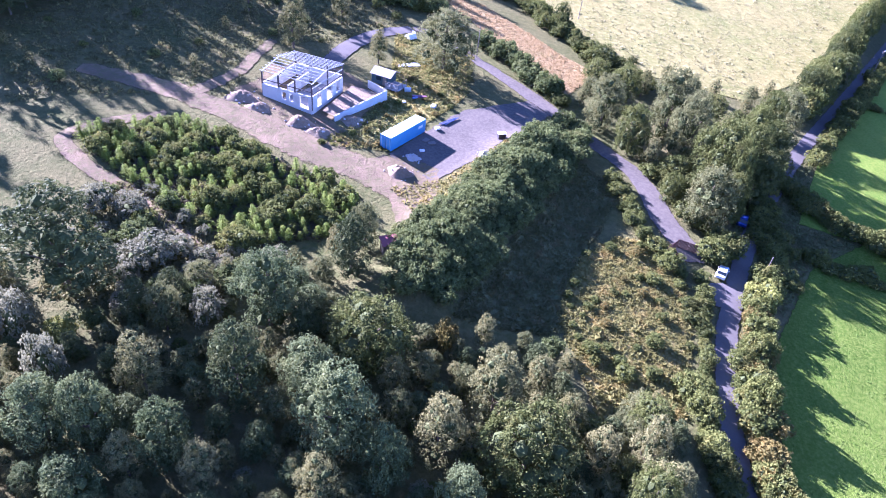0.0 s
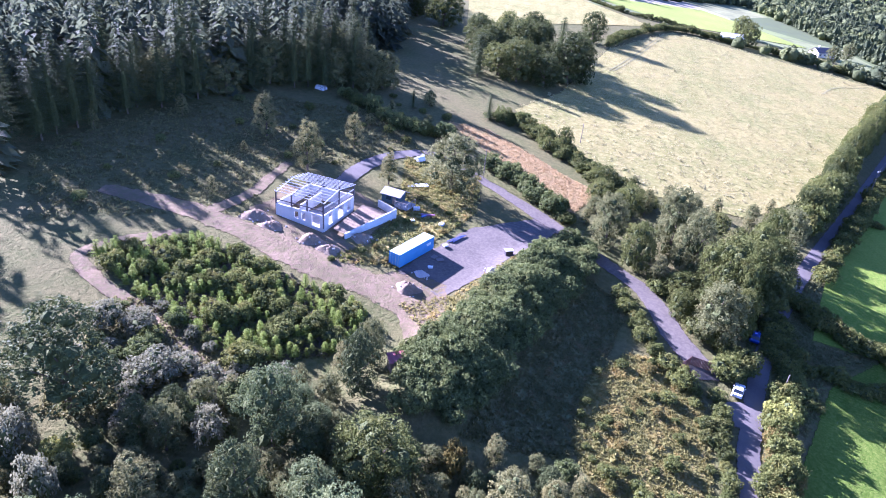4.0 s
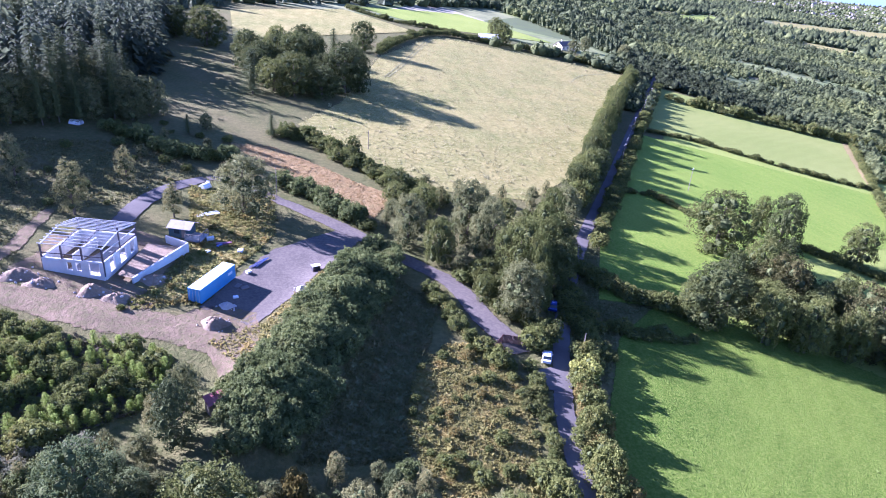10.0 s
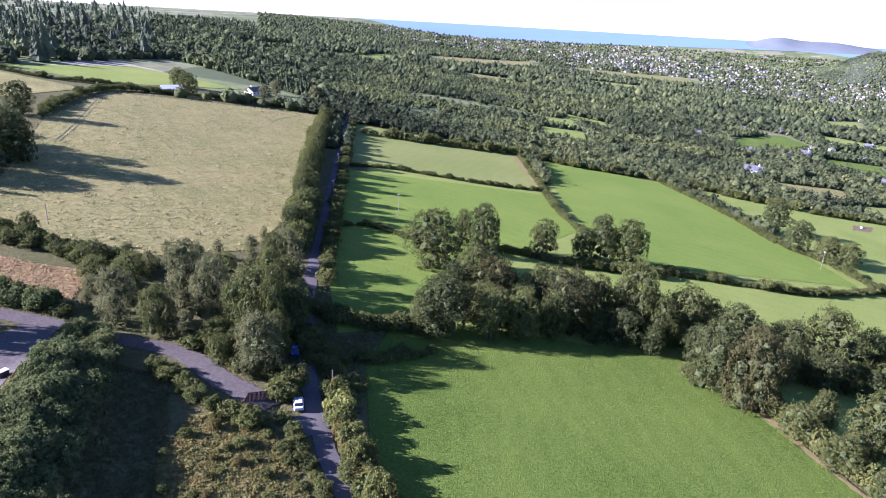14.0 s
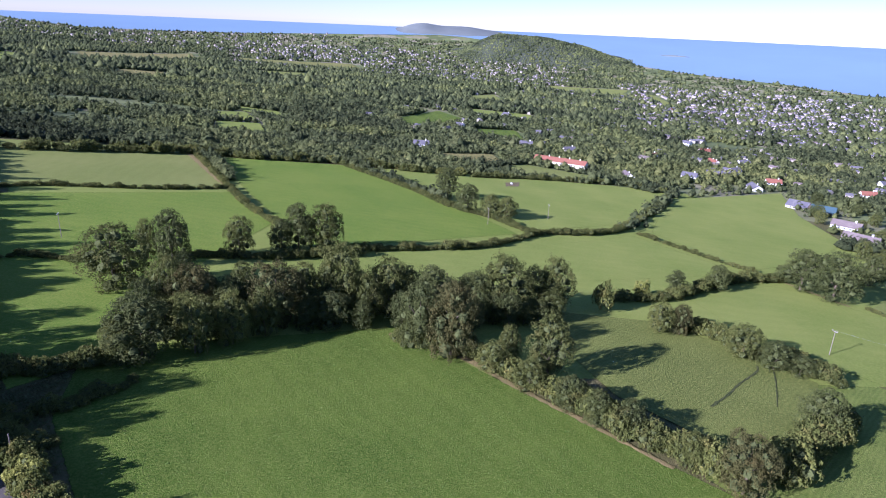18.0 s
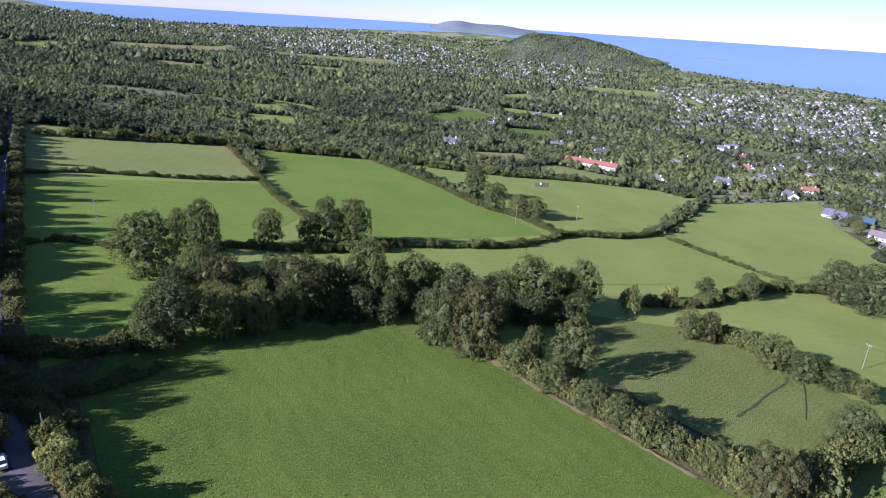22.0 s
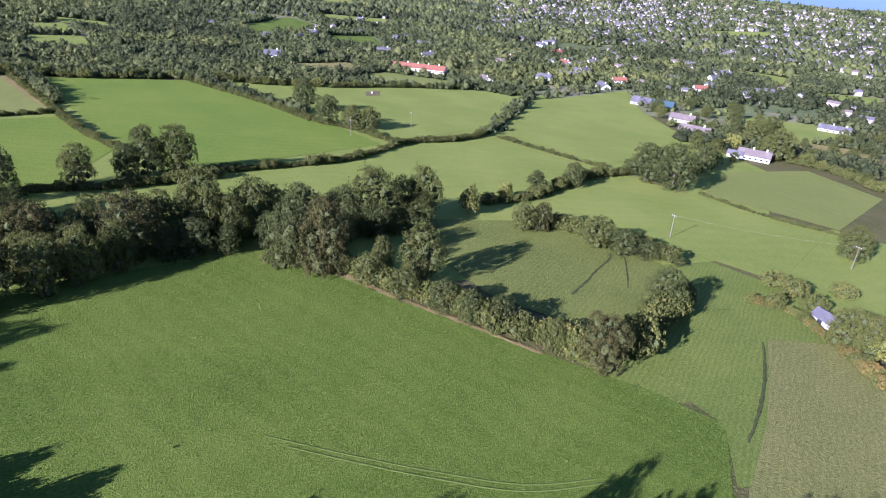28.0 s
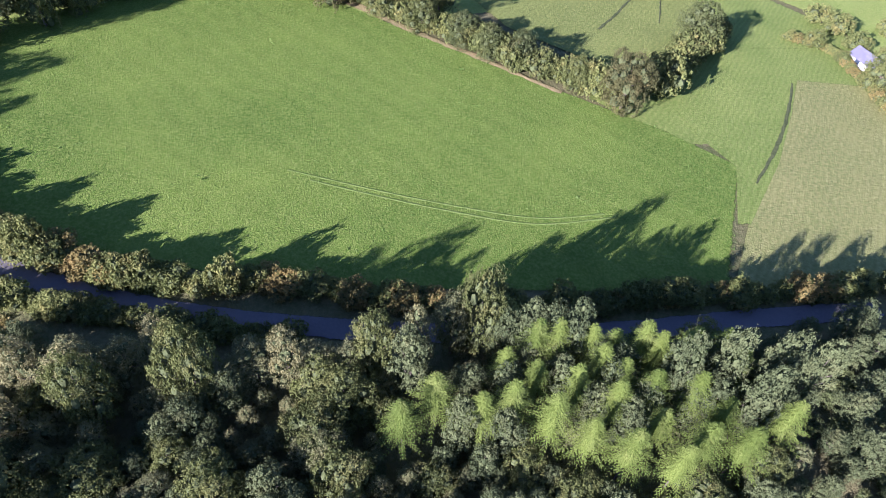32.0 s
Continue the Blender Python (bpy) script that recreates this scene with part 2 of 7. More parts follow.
def ground(x, y):
    x, y = np.asarray(x, float), np.asarray(y, float)
    p = -0.1 * x + 0.06 * y - 1
    z = np.where(p > 0, 28 * np.tanh(p / 28), -140 * np.tanh(-p / 140))
    d = BANK_B - BANK_A
    u = np.clip(((x - BANK_A[0]) * d[0] + (y - BANK_A[1]) * d[1]) / (d @ d), 0, 1)
    z = z + 3.4 * np.exp(-((x - BANK_A[0] - u * d[0]) ** 2 + (y - BANK_A[1] - u * d[1]) ** 2) / 40.0)
    r = np.hypot(x, y)
    k = ease(2600, 4900, r)
    return z * (1 - k) + (EYE_Z - r * 0.007) * k


def at(x, y, up=0.0):
    return Vector((x, y, float(ground(x, y)) + up))


# ---- mesh helpers ----
def mesh_of(name, verts, faces, mats, smooth=False, index=None):
    me = bpy.data.meshes.new(name)
    me.from_pydata([tuple(v) for v in verts] if not isinstance(verts, np.ndarray) else verts.tolist(), [], faces if isinstance(faces, list) else faces.tolist())
    for m in mats if isinstance(mats, (list, tuple)) else [mats]:
        me.materials.append(m)
    if index is not None:
        me.polygons.foreach_set("material_index", np.asarray(index, dtype=np.int32))
    if smooth:
        me.polygons.foreach_set("use_smooth", np.ones(len(me.polygons), dtype=bool))
    me.update()
    return me


def part(name, bm, material, parent, label=""):
    me = bpy.data.meshes.new(name)
    bm.to_mesh(me)
    bm.free()
    me.materials.append(material)
    ob = new(name, me)
    ob.parent = parent
    if label:
        ob["label"] = label
    return ob


def box(bm, size, m=Matrix.Identity(4), bevel=0.0):
    r = bmesh.ops.create_cube(bm, size=1.0, matrix=m @ Matrix.Diagonal((*size, 1)))
    if bevel:
        es = list({e for v in r["verts"] for e in v.link_edges})
        bmesh.ops.bevel(bm, geom=es, offset=bevel, segments=1, affect="EDGES")
    return bm


def box_at(x, y, z, sx, sy, sz, bevel=0.0, rz=0.0):
    """A block that stands on z at x, y."""
    return box(bmesh.new(), (sx, sy, sz), pose(x, y, z + sz / 2, 0, 0, rz), bevel)


def thing(name, m, label, category, group="", kind=""):
    e = new(name)
    e.matrix_world = m
    e.empty_display_size = 0.2
    return tagged(e, label, category, group, kind)


def smooth_line(pts, step):
    """A curve through the points, in even short steps."""
    p = [np.array(pts[0]) * 2 - np.array(pts[1])] + [np.array(q, float) for q in pts] + [np.array(pts[-1]) * 2 - np.array(pts[-2])]
    out = []
    for i in range(1, len(p) - 2):
        n = max(2, int(np.linalg.norm(p[i + 1] - p[i]) / step))
        for k in range(n):
            t = k / n
            out.append(0.5 * (2 * p[i] + (p[i + 1] - p[i - 1]) * t + (2 * p[i - 1] - 5 * p[i] + 4 * p[i + 1] - p[i + 2]) * t * t + (3 * p[i] - p[i - 1] - 3 * p[i + 1] + p[i + 2]) * t ** 3))
    out.append(p[-2])
    return np.array(out)


POLYGONS, CLEARINGS = [], []


def patch(name, left, right, mat, label, category, lift=0.08, cells=40, ragged=0.0, keep=True):
    """A field between two edge lines, laid over the ground."""
    n = cells
    def even(line):
        line = np.array(line, float)
        s = np.r_[0, np.cumsum(np.linalg.norm(np.diff(line, axis=0), axis=1))]
        t = np.linspace(0, s[-1], n + 1)
        return np.stack([np.interp(t, s, line[:, 0]), np.interp(t, s, line[:, 1])], 1)
    def rows_of(line):
        line = np.array(line, float)
        t = np.linspace(0, len(line) - 1, n + 1)
        k = np.arange(len(line))
        return np.stack([np.interp(t, k, line[:, 0]), np.interp(t, k, line[:, 1])], 1)
    a, b = rows_of(left), rows_of(right)
    u = np.linspace(0, 1, n + 1)[None, :, None]
    g = a[:, None, :] * (1 - u) + b[:, None, :] * u
    if ragged:
        rim = np.zeros((n + 1, n + 1, 1))
        rim[0], rim[-1], rim[:, 0], rim[:, -1] = 1, 1, 1, 1
        g = g + rim * np.random.uniform(-ragged, ragged, g.shape)
    g = g.reshape(-1, 2)
    v = np.column_stack([g, ground(g[:, 0], g[:, 1]) + lift])
    i = np.arange(n * (n + 1)).reshape(n, n + 1)[:, :n].ravel()
    f = np.column_stack([i, i + 1, i + n + 2, i + n + 1])
    tri = v[f[0]]
    if np.cross(tri[1] - tri[0], tri[2] - tri[0])[2] < 0:
        f = f[:, ::-1]
    if keep:
        POLYGONS.append(np.array(list(left) + list(right)[::-1]))
    rim = np.ones((n + 1, n + 1))
    rim[0], rim[-1], rim[:, 0], rim[:, -1] = 0, 0, 0, 0
    return tagged(new(name, rim_of(mesh_of(name, v, f, mat, True), rim.ravel())), label, category, kind="structure")


def ribbon(name, pts, width, mat, label, category, lift=0.1, step=2.0, ragged=0.0):
    c = smooth_line(pts, step)
    d = np.gradient(c, axis=0)
    d /= np.linalg.norm(d, axis=1)[:, None] + 1e-9
    s = np.stack([-d[:, 1], d[:, 0]], 1)
    w = np.interp(np.linspace(0, 1, len(c)), np.linspace(0, 1, len(width)), width) if isinstance(width, (list, tuple)) else np.full(len(c), width)
    soft = mat is M_DIRT
    k = np.array((-1.3, -0.5, 0, 0.5, 1.3) if soft else (-1, -0.6, 0, 0.6, 1)) * 0.5
    g = c[:, None] + s[:, None] * (k[None, :, None] * w[:, None, None])
    if ragged:
        g[:, (0, 4)] += s[:, None] * np.random.uniform(-ragged, ragged, (len(c), 2, 1))
    g = g.reshape(-1, 2)
    v = np.column_stack([g, ground(g[:, 0], g[:, 1]) + lift])
    v[:, 2] += np.tile((0, 0.03, 0.06, 0.03, 0), len(c))
    i = (np.arange(len(c) - 1)[:, None] * 5 + np.arange(4)).ravel()
    f = np.column_stack([i, i + 5, i + 6, i + 1])
    tri = v[f[0]]
    if np.cross(tri[1] - tri[0], tri[2] - tri[0])[2] < 0:
        f = f[:, ::-1]
    POLYGONS.append(np.concatenate([c + s * w[:, None] / 2, (c - s * w[:, None] / 2)[::-1]]))
    rim = np.tile((0, 1, 1, 1, 0) if soft else (0.15, 1, 1, 1, 0.15), (len(c), 1))
    rim[0] = rim[-1] = 0
    return tagged(new(name, rim_of(mesh_of(name, v, f, mat, True), rim.ravel())), label, category, kind="structure")


def inside(poly, x, y):
    poly = np.asarray(poly)
    c = np.zeros(np.shape(x), bool)
    j = len(poly) - 1
    for i in range(len(poly)):
        (xi, yi), (xj, yj) = poly[i], poly[j]
        hit = ((yi > y) != (yj > y)) & (x < (xj - xi) * (y - yi) / (yj - yi + 1e-12) + xi)
        c ^= hit
        j = i
    return c


# ---- the ground sheet ----
radii = np.r_[0.0, np.geomspace(4, 4950, 210)]
angles = np.radians(np.arange(0, 360, 1.0))
gx, gy = radii[:, None] * np.sin(angles), radii[:, None] * np.cos(angles)
gv = np.column_stack([gx.ravel(), gy.ravel(), ground(gx, gy).ravel()])
na = len(angles)
gi = (np.arange(len(radii) - 1)[:, None] * na + np.arange(na)).ravel()
gj = (np.arange(len(radii) - 1)[:, None] * na + (np.arange(na) + 1) % na).ravel()
gf = np.column_stack([gi, gi + na, gj + na, gj])
far_face = (np.repeat(radii[:-1], na) > 480).astype(int)
tagged(new("ground", mesh_of("ground", gv, gf, [M_SCRUB, M_FARLAND], True, far_face)), "rough hillside falling to a wooded valley", "ground", kind="structure")

# ---- fields ----
GR = "field"
patch("farmland", [(226.4, 325.8), (113.6, 171.7), (90.7, 129.8), (81.5, 104.4)], [(527.3, 1.4), (408.4, -101.5), (336.2, -127.1), (193.3, -80.6)], M_GRASS2, "grassland under the hedged fields", GR, 0.06, 70, 0.0, False)
patch("farmland_lower", [(155.9, -3.4), (108.2, -12.4), (98.2, -30.6)], [(190.7, -50.8), (168.1, -80.4), (117.0, -78.2)], M_STRIP, "grassland round the crop fields", GR, 0.06, 30, 0.0, False)
patch("field_meadow_gold", [(110.1, 424.7), (57.9, 335.6), (26.7, 238.4), (9.5, 207.4), (30.1, 177.7), (44.9, 159.7)], [(229.2, 376.4), (175.1, 299.1), (141.8, 250.1), (115.2, 207.4), (94.1, 179.0), (70.6, 156.9)], M_GOLD, "pale golden meadow of long dry grass", GR, 0.15, 60)
patch("field_upper_gold", [(-17.8, 437.1), (-13.8, 333.2)], [(59.0, 501.4), (100.0, 429.4)], M_GOLD, "pale dry meadow below the forest edge", GR, 0.25)
patch("field_upper_green", [(66.1, 526.1), (117.2, 455.4)], [(165.3, 561.1), (215.0, 466.2)], M_GRASS2, "bright green strip of pasture", GR, 0.25)
patch("bracken_slope", [(-10.0, 184.3), (4.1, 164.6), (17.0, 148.7), (23.0, 138.0)], [(2.2, 184.2), (14.2, 172.0), (24.2, 160.6), (32.8, 154.6)], M_RUST, "russet dry bracken slope beside the drive", "bracken", 0.12, 40, 0.8)
patch("field_pale", [(234.2, 352.1), (166.3, 254.0)], [(316.0, 279.3), (246.1, 196.6)], M_PALE, "pale mown grass field beside the lane", GR, 0.15)
patch("field_lane", [(157.9, 243.4), (106.5, 172.5), (79.9, 131.6), (66.8, 105.9)], [(239.1, 190.4), (204.5, 144.9), (144.3, 130.3), (86.1, 101.8)], M_LEA, "green pasture with long tree shadows", GR, 0.14, 50)
patch("field_middle", [(310.5, 260.1), (246.6, 192.9), (209.3, 148.2), (183.6, 114.1)], [(362.8, 205.1), (326.2, 135.9), (293.9, 88.7), (271.3, 61.5)], M_LEA, "large green pasture between hedges", GR, 0.2)
patch("field_feeder", [(368.7, 193.9), (324.7, 128.4), (300.5, 90.8), (280.5, 59.7)], [(438.2, 113.3), (490.1, 39.2), (481.5, 4.2), (337.7, 24.2)], M_GRASS2, "green pasture with a bare worn spot", GR, 0.2)
patch("field_strip", [(446.2, 141.4), (472.5, 78.8)], [(523.4, 121.6), (521.4, 37.9)], M_PALE, "narrow pale green field", GR, 0.25)
patch("field_house", [(475.2, 0.1), (385.5, 7.6), (334.6, 9.5), (288.4, -35.5)], [(620.0, -87.0), (494.2, -84.6), (416.9, -97.5), (334.2, -66.7)], M_GRASS2, "smooth light green pasture near white houses", GR, 0.2)
patch("field_narrow", [(189.7, 97.4), (241.5, 60.0), (320.1, 15.5)], [(196.6, 64.0), (212.6, 31.5), (285.1, -35.2)], M_GRASS2, "narrow green pasture behind the trees", GR, 0.18)
patch("field_cattle", [(139.0, 63.0), (123.6, 25.5), (110.5, -8.5), (103.0, -28.3), (95.6, -41.0)], [(86.8, 110.5), (64.5, 93.3), (46.0, 64.7), (46.5, 26.6), (62.4, -35.6)], M_GRASS, "bright green grazed pasture below the lane", GR, 0.12, 70)
patch("field_crop", [(180.9, 28.6), (155.9, 23.9), (133.3, 6.3), (124.4, -14.8)], [(194.2, -1.8), (186.7, -22.0), (173.9, -43.4), (137.3, -33.5)], M_CROP, "dull green leafy crop with trodden tracks", GR, 0.2, 50)
patch("field_pole", [(229.1, -8.2), (208.1, -21.8), (189.8, -48.9), (171.2, -78.4)], [(281.4, -47.5), (263.1, -69.6), (248.6, -94.9), (234.5, -118.9)], M_GRASS2, "grassy pasture crossed by a power line", GR, 0.18)
patch("field_bungalow", [(266.0, -74.9), (260.1, -87.2), (239.3, -120.8)], [(321.2, -101.1), (353.4, -151.1), (307.7, -169.3)], M_PALE, "pale mown field by a white bungalow", GR, 0.2)
patch("field_strip_green", [(148.7, -52.4), (110.3, -30.5), (101.7, -34.6), (95.2, -40.1), (77.6, -37.7)], [(154.3, -70.0), (135.2, -60.4), (119.2, -55.8), (99.1, -48.9), (78.1, -39.6)], M_STRIP, "light green strip of trodden crop", GR, 0.13, 40)
patch("field_brown", [(135.1, -60.1), (119.0, -55.1), (98.9, -48.2), (80.2, -39.5), (62.0, -34.1)], [(138.1, -74.9), (123.4, -80.0), (108.5, -83.6), (90.3, -78.4), (73.7, -71.6)], M_BROWN, "brownish green crop field", GR, 0.12, 40)
patch("field_east", [(176.8, -77.2), (152.4, -80.2), (130.2, -84.5)], [(242.6, -118.1), (232.8, -133.6), (218.3, -151.1)], M_GRASS2, "green field beyond the garden hedge", GR, 0.22, 30)
patch("field_right", [(539.6, -163.1), (430.8, -169.2)], [(543.0, -225.0), (493.4, -242.5)], M_GRASS2, "green paddock behind the houses", GR, 0.25)

# ---- lane, drive, yard ----
ribbon("lane", [(258.4, 393.9), (157.2, 249.3), (103.6, 172.3), (80.8, 140.1), (64.5, 114.8), (56.7, 101.2), (49.7, 86.7), (45.5, 76.4), (43.6, 71.4), (40.8, 60.6), (39.6, 51.6), (39.5, 48.5), (39.6, 38.5), (41.0, 24.7), (44.1, 7.4), (49.7, -14.2), (58.7, -38.2), (65.4, -57.5)], 3.9, M_ROAD, "narrow grey asphalt lane", "road", 0.12, 2.0, 0.15)
patch("lane_mouth", [(42.9, 83.5), (43.2, 77.8)], [(50.6, 85.7), (47.0, 77.0)], M_ROAD, "pale worn asphalt at the drive mouth", "road", 0.15, 8)
ribbon("drive", [(42.9, 87.6), (42.2, 90.3), (39.0, 98.6), (35.9, 111.0), (29.1, 119.2), (22.5, 127.3), (14.0, 136.3), (3.3, 146.5), (-10.2, 157.5), (-14.5, 156.7)], [6, 6.5, 5.5, 5, 5, 5, 4, 4, 3.6], M_GRAVEL, "grey gravel drive climbing from the lane", "road", 0.12, 2.0, 0.4)
ribbon("upper_track", [(-13.2, 157.7), (-20.9, 151.0), (-26.1, 141.2), (-29.2, 128.4)], [4, 5.2, 5], M_ROAD, "grey track curving behind the building", "road", 0.12, 2.0, 0.3)
patch("yard", [(-12.3, 100.4), (-6.2, 111.3), (0.2, 122.3), (15.3, 133.5)], [(-3.5, 94.7), (5.1, 105.3), (11.7, 116.3), (20.1, 129.3)], M_GRAVEL, "dark gravel yard beside the container", "yard", 0.1, 30, 0.5)
ribbon("dirt_track", [(-5.6, 89.8), (-15.5, 94.8), (-28.2, 98.7), (-39.5, 103.4), (-51.0, 107.1), (-60.8, 108.4), (-71.6, 109.3)], [7, 8, 9, 7, 6, 6, 4], M_DIRT, "rutted bare earth track", "track", 0.07, 2.0, 0.7)
ribbon("dirt_branch", [(-49.9, 106.9), (-44.5, 118.9), (-43.6, 126.8), (-41.8, 137.2)], [3.5, 3, 2.5], M_DIRT, "narrow earth path on the slope", "track", 0.08, 2.0, 0.4)
ribbon("dirt_loop", [(-49.4, 100.3), (-55.3, 95.9), (-59.6, 91.3), (-61.8, 86.8), (-54.4, 80.6), (-45.0, 76.5), (-36.0, 70.1), (-29.1, 66.2)], [2.5, 3, 3, 3, 3, 2.5, 2.5], M_DIRT, "narrow earth path round the young trees", "track", 0.08, 2.0, 0.4)
patch("earth_apron", [(-19.6, 95.9), (-11.1, 91.3), (-7.8, 81.3)], [(-10.6, 102.1), (-2.1, 99.6), (-1.9, 84.5)], M_DIRT, "bare stony earth where track and yard meet", "ground", 0.1, 16, 0.6)
patch("building_plot", [(-39.5, 106.6), (-25.9, 106.0), (-18.4, 111.2)], [(-40.9, 125.4), (-26.5, 129.6), (-14.6, 122.1)], M_DIRT, "bare disturbed earth round the building", "ground", 0.1, 24, 0.5)
patch("earth_spread", [(-43.7, 112.5), (-36.6, 103.9), (-26.9, 98.3), (-19.5, 96.1)], [(-40.2, 118.9), (-33.2, 114.1), (-25.6, 110.0), (-18.0, 104.2)], M_DIRT, "bare trampled earth between building and track", "ground", 0.09, 24, 0.6)
patch("weed_field", [(17.4, 69.1), (21.4, 82.5), (29.0, 90.6), (36.2, 91.4)], [(23.9, 44.7), (33.3, 53.6), (37.5, 67.7), (39.8, 82.6)], M_HERB, "field of tall weeds and bracken", "weeds", 0.1, 40, 0.6, False)
patch("yard_verge", [(-23.7, 100.9), (-16.2, 111.0), (-15.2, 126.9), (-17.2, 149.5)], [(-11.6, 101.8), (-4.7, 117.0), (1.5, 129.3), (0.5, 148.9)], M_HERB, "weedy yellowing grass verge", "weeds", 0.09, 24, 0.5, False)

patch("lower_grass", [(2.3, 64.1), (8.3, 78.4), (16.1, 93.0), (24.7, 111.1)], [(17.6, 64.8), (19.2, 76.6), (25.9, 89.7), (31.3, 104.6)], M_COARSE, "coarse dull grass below the bank", "grass", 0.08, 24, 0.4, False)
CLEARINGS.append(np.array([(-96.4, 120.7), (-86.0, 145.9), (-76.8, 164.9), (-61.7, 187.7), (-27.8, 196.0), (-5.8, 181.5), (2.3, 130.5), (-35.5, 94.5), (-53.0, 56.5)]))

CLEARINGS.append(np.array([(-44.0, 409.6), (-34.0, 264.8), (-50.6, 209.7), (-71.0, 178.4), (-63.1, 156.2), (-12.2, 172.8), (3.3, 205.4), (52.0, 312.0), (29.4, 500.0)]))
CLEARINGS.append(np.array([(-33.0, 121.6), (-49.8, 210.7), (-22.4, 227.7), (6.6, 214.0), (10.4, 197.6), (47.0, 155.9), (26.1, 117.1), (-0.6, 138.9)]))

CLEARINGS.append(np.array([(6.9, 220.3), (39.8, 257.9), (48.2, 159.9), (89.3, 157.7), (66.9, 114.6), (26.1, 117.1)]))
CLEARINGS.append(np.array([(-23.2, 461.5), (225.0, 645.0), (266.2, 406.2), (108.8, 419.8), (56.6, 328.2), (24.1, 217.2), (6.6, 214.0), (-17.6, 311.5)]))

# ---- sea ----
COAST = [(2700, 4080), (2330, 3050), (2420, 2760), (2761, 2559), (3402, 2085), (3960, 1457), (3623, 681), (3601, 496), (3321, 213), (3183, -41), (3060, -369), (2837, -662), (2608, -1070), (2577, -1253), (1396, -672)]
COAST = np.array(COAST)
away = COAST / np.linalg.norm(COAST, axis=1)[:, None] * 4940
patch("sea", COAST.tolist(), away.tolist(), M_SEA, "calm blue sea beyond the coast", "water", 1.0, 60)


# ---- plants ----
def ico(rng, center, radius, squash, verts, faces, jitter=0.12):
    """A small uneven clump core."""
    base = len(verts)
    for v in ICO_V:
        verts.append(np.array(center) + v * radius * (1, 1, squash) * (1 + rng.uniform(-jitter, jitter)))
    for f in ICO_F:
        faces.append([base + k for k in f])


_bm = bmesh.new()
bmesh.ops.create_icosphere(_bm, subdivisions=1, radius=1.0)
ICO_V = [np.array(v.co) for v in _bm.verts]
ICO_F = [[v.index for v in f.verts] for f in _bm.faces]
_bm.free()


def leaves_on(rng, centers, normals, size, flat=0.5):
    """One bent leaf spray (four corners) at each centre, facing roughly along its normal."""
    n = len(centers)
    nn = normals + rng.normal(0, flat, (n, 3))
    nn /= np.linalg.norm(nn, axis=1)[:, None] + 1e-9
    t = np.cross(nn, rng.normal(0, 1, (n, 3)))
    t /= np.linalg.norm(t, axis=1)[:, None] + 1e-9
    b = np.cross(nn, t)
    s = (size * rng.uniform(0.6, 1.3, n))[:, None]
    c = np.stack([centers - t * s, centers - b * s * 0.55 + nn * s * 0.2, centers + t * s * 1.1, centers + b * s * 0.55 + nn * s * 0.2], 1)
    return c.reshape(-1, 3), np.arange(4 * n).reshape(n, 4)


def crown_lobes(rng, R, H, n, base=0.06, top=1.0, r0=0.34):
    """Clumps over a rounded crown of radius R between the heights base * H and top * H."""
    mid, half = H * (base + top) / 2, H * (top - base) / 2
    out = [((0, 0, mid), R * 0.62, half / R * 0.8)]
    for i in range(n):
        a = i * 2.399963 + rng.uniform(-0.5, 0.5)
        zz = 0.92 - 1.85 * (i + 0.5) / n
        r = R * r0 * rng.uniform(0.6, 1.4)
        rad = math.sqrt(max(0.03 if zz > 0 else 0.5, 1 - zz * zz)) * (R - r * 0.75) * rng.uniform(0.82, 1.15)
        out.append(((math.cos(a) * rad, math.sin(a) * rad, mid + zz * (half - r * 0.5) * rng.uniform(0.85, 1.1)), r, 0.85))
    return out


def trunk_mesh(name, H, r, seed, limbs=4, reach=2.0):
    rng = np.random.default_rng(seed)
    bm = bmesh.new()
    def limb(a, b, ra, rb):
        a, b = Vector(a), Vector(b)
        d = b - a
        m = Matrix.Translation((a + b) / 2) @ d.to_track_quat("Z", "Y").to_matrix().to_4x4()
        bmesh.ops.create_cone(bm, cap_ends=True, segments=7, radius1=ra, radius2=rb, depth=d.length, matrix=m)
    limb((0, 0, -0.6), (0.1, 0.05, H * 0.5), r, r * 0.6)
    limb((0.1, 0.05, H * 0.48), (0, 0, H * 0.8), r * 0.6, r * 0.15)
    for i in range(limbs):
        a = rng.uniform(0, 6.28)
        z = H * rng.uniform(0.25, 0.5)
        limb((0, 0, z), (math.cos(a) * reach, math.sin(a) * reach, z + H * 0.22), r * 0.4, r * 0.1)
    me = bpy.data.meshes.new(name)
    bm.to_mesh(me)
    bm.free()
    me.materials.append(M_BARK)
    return me


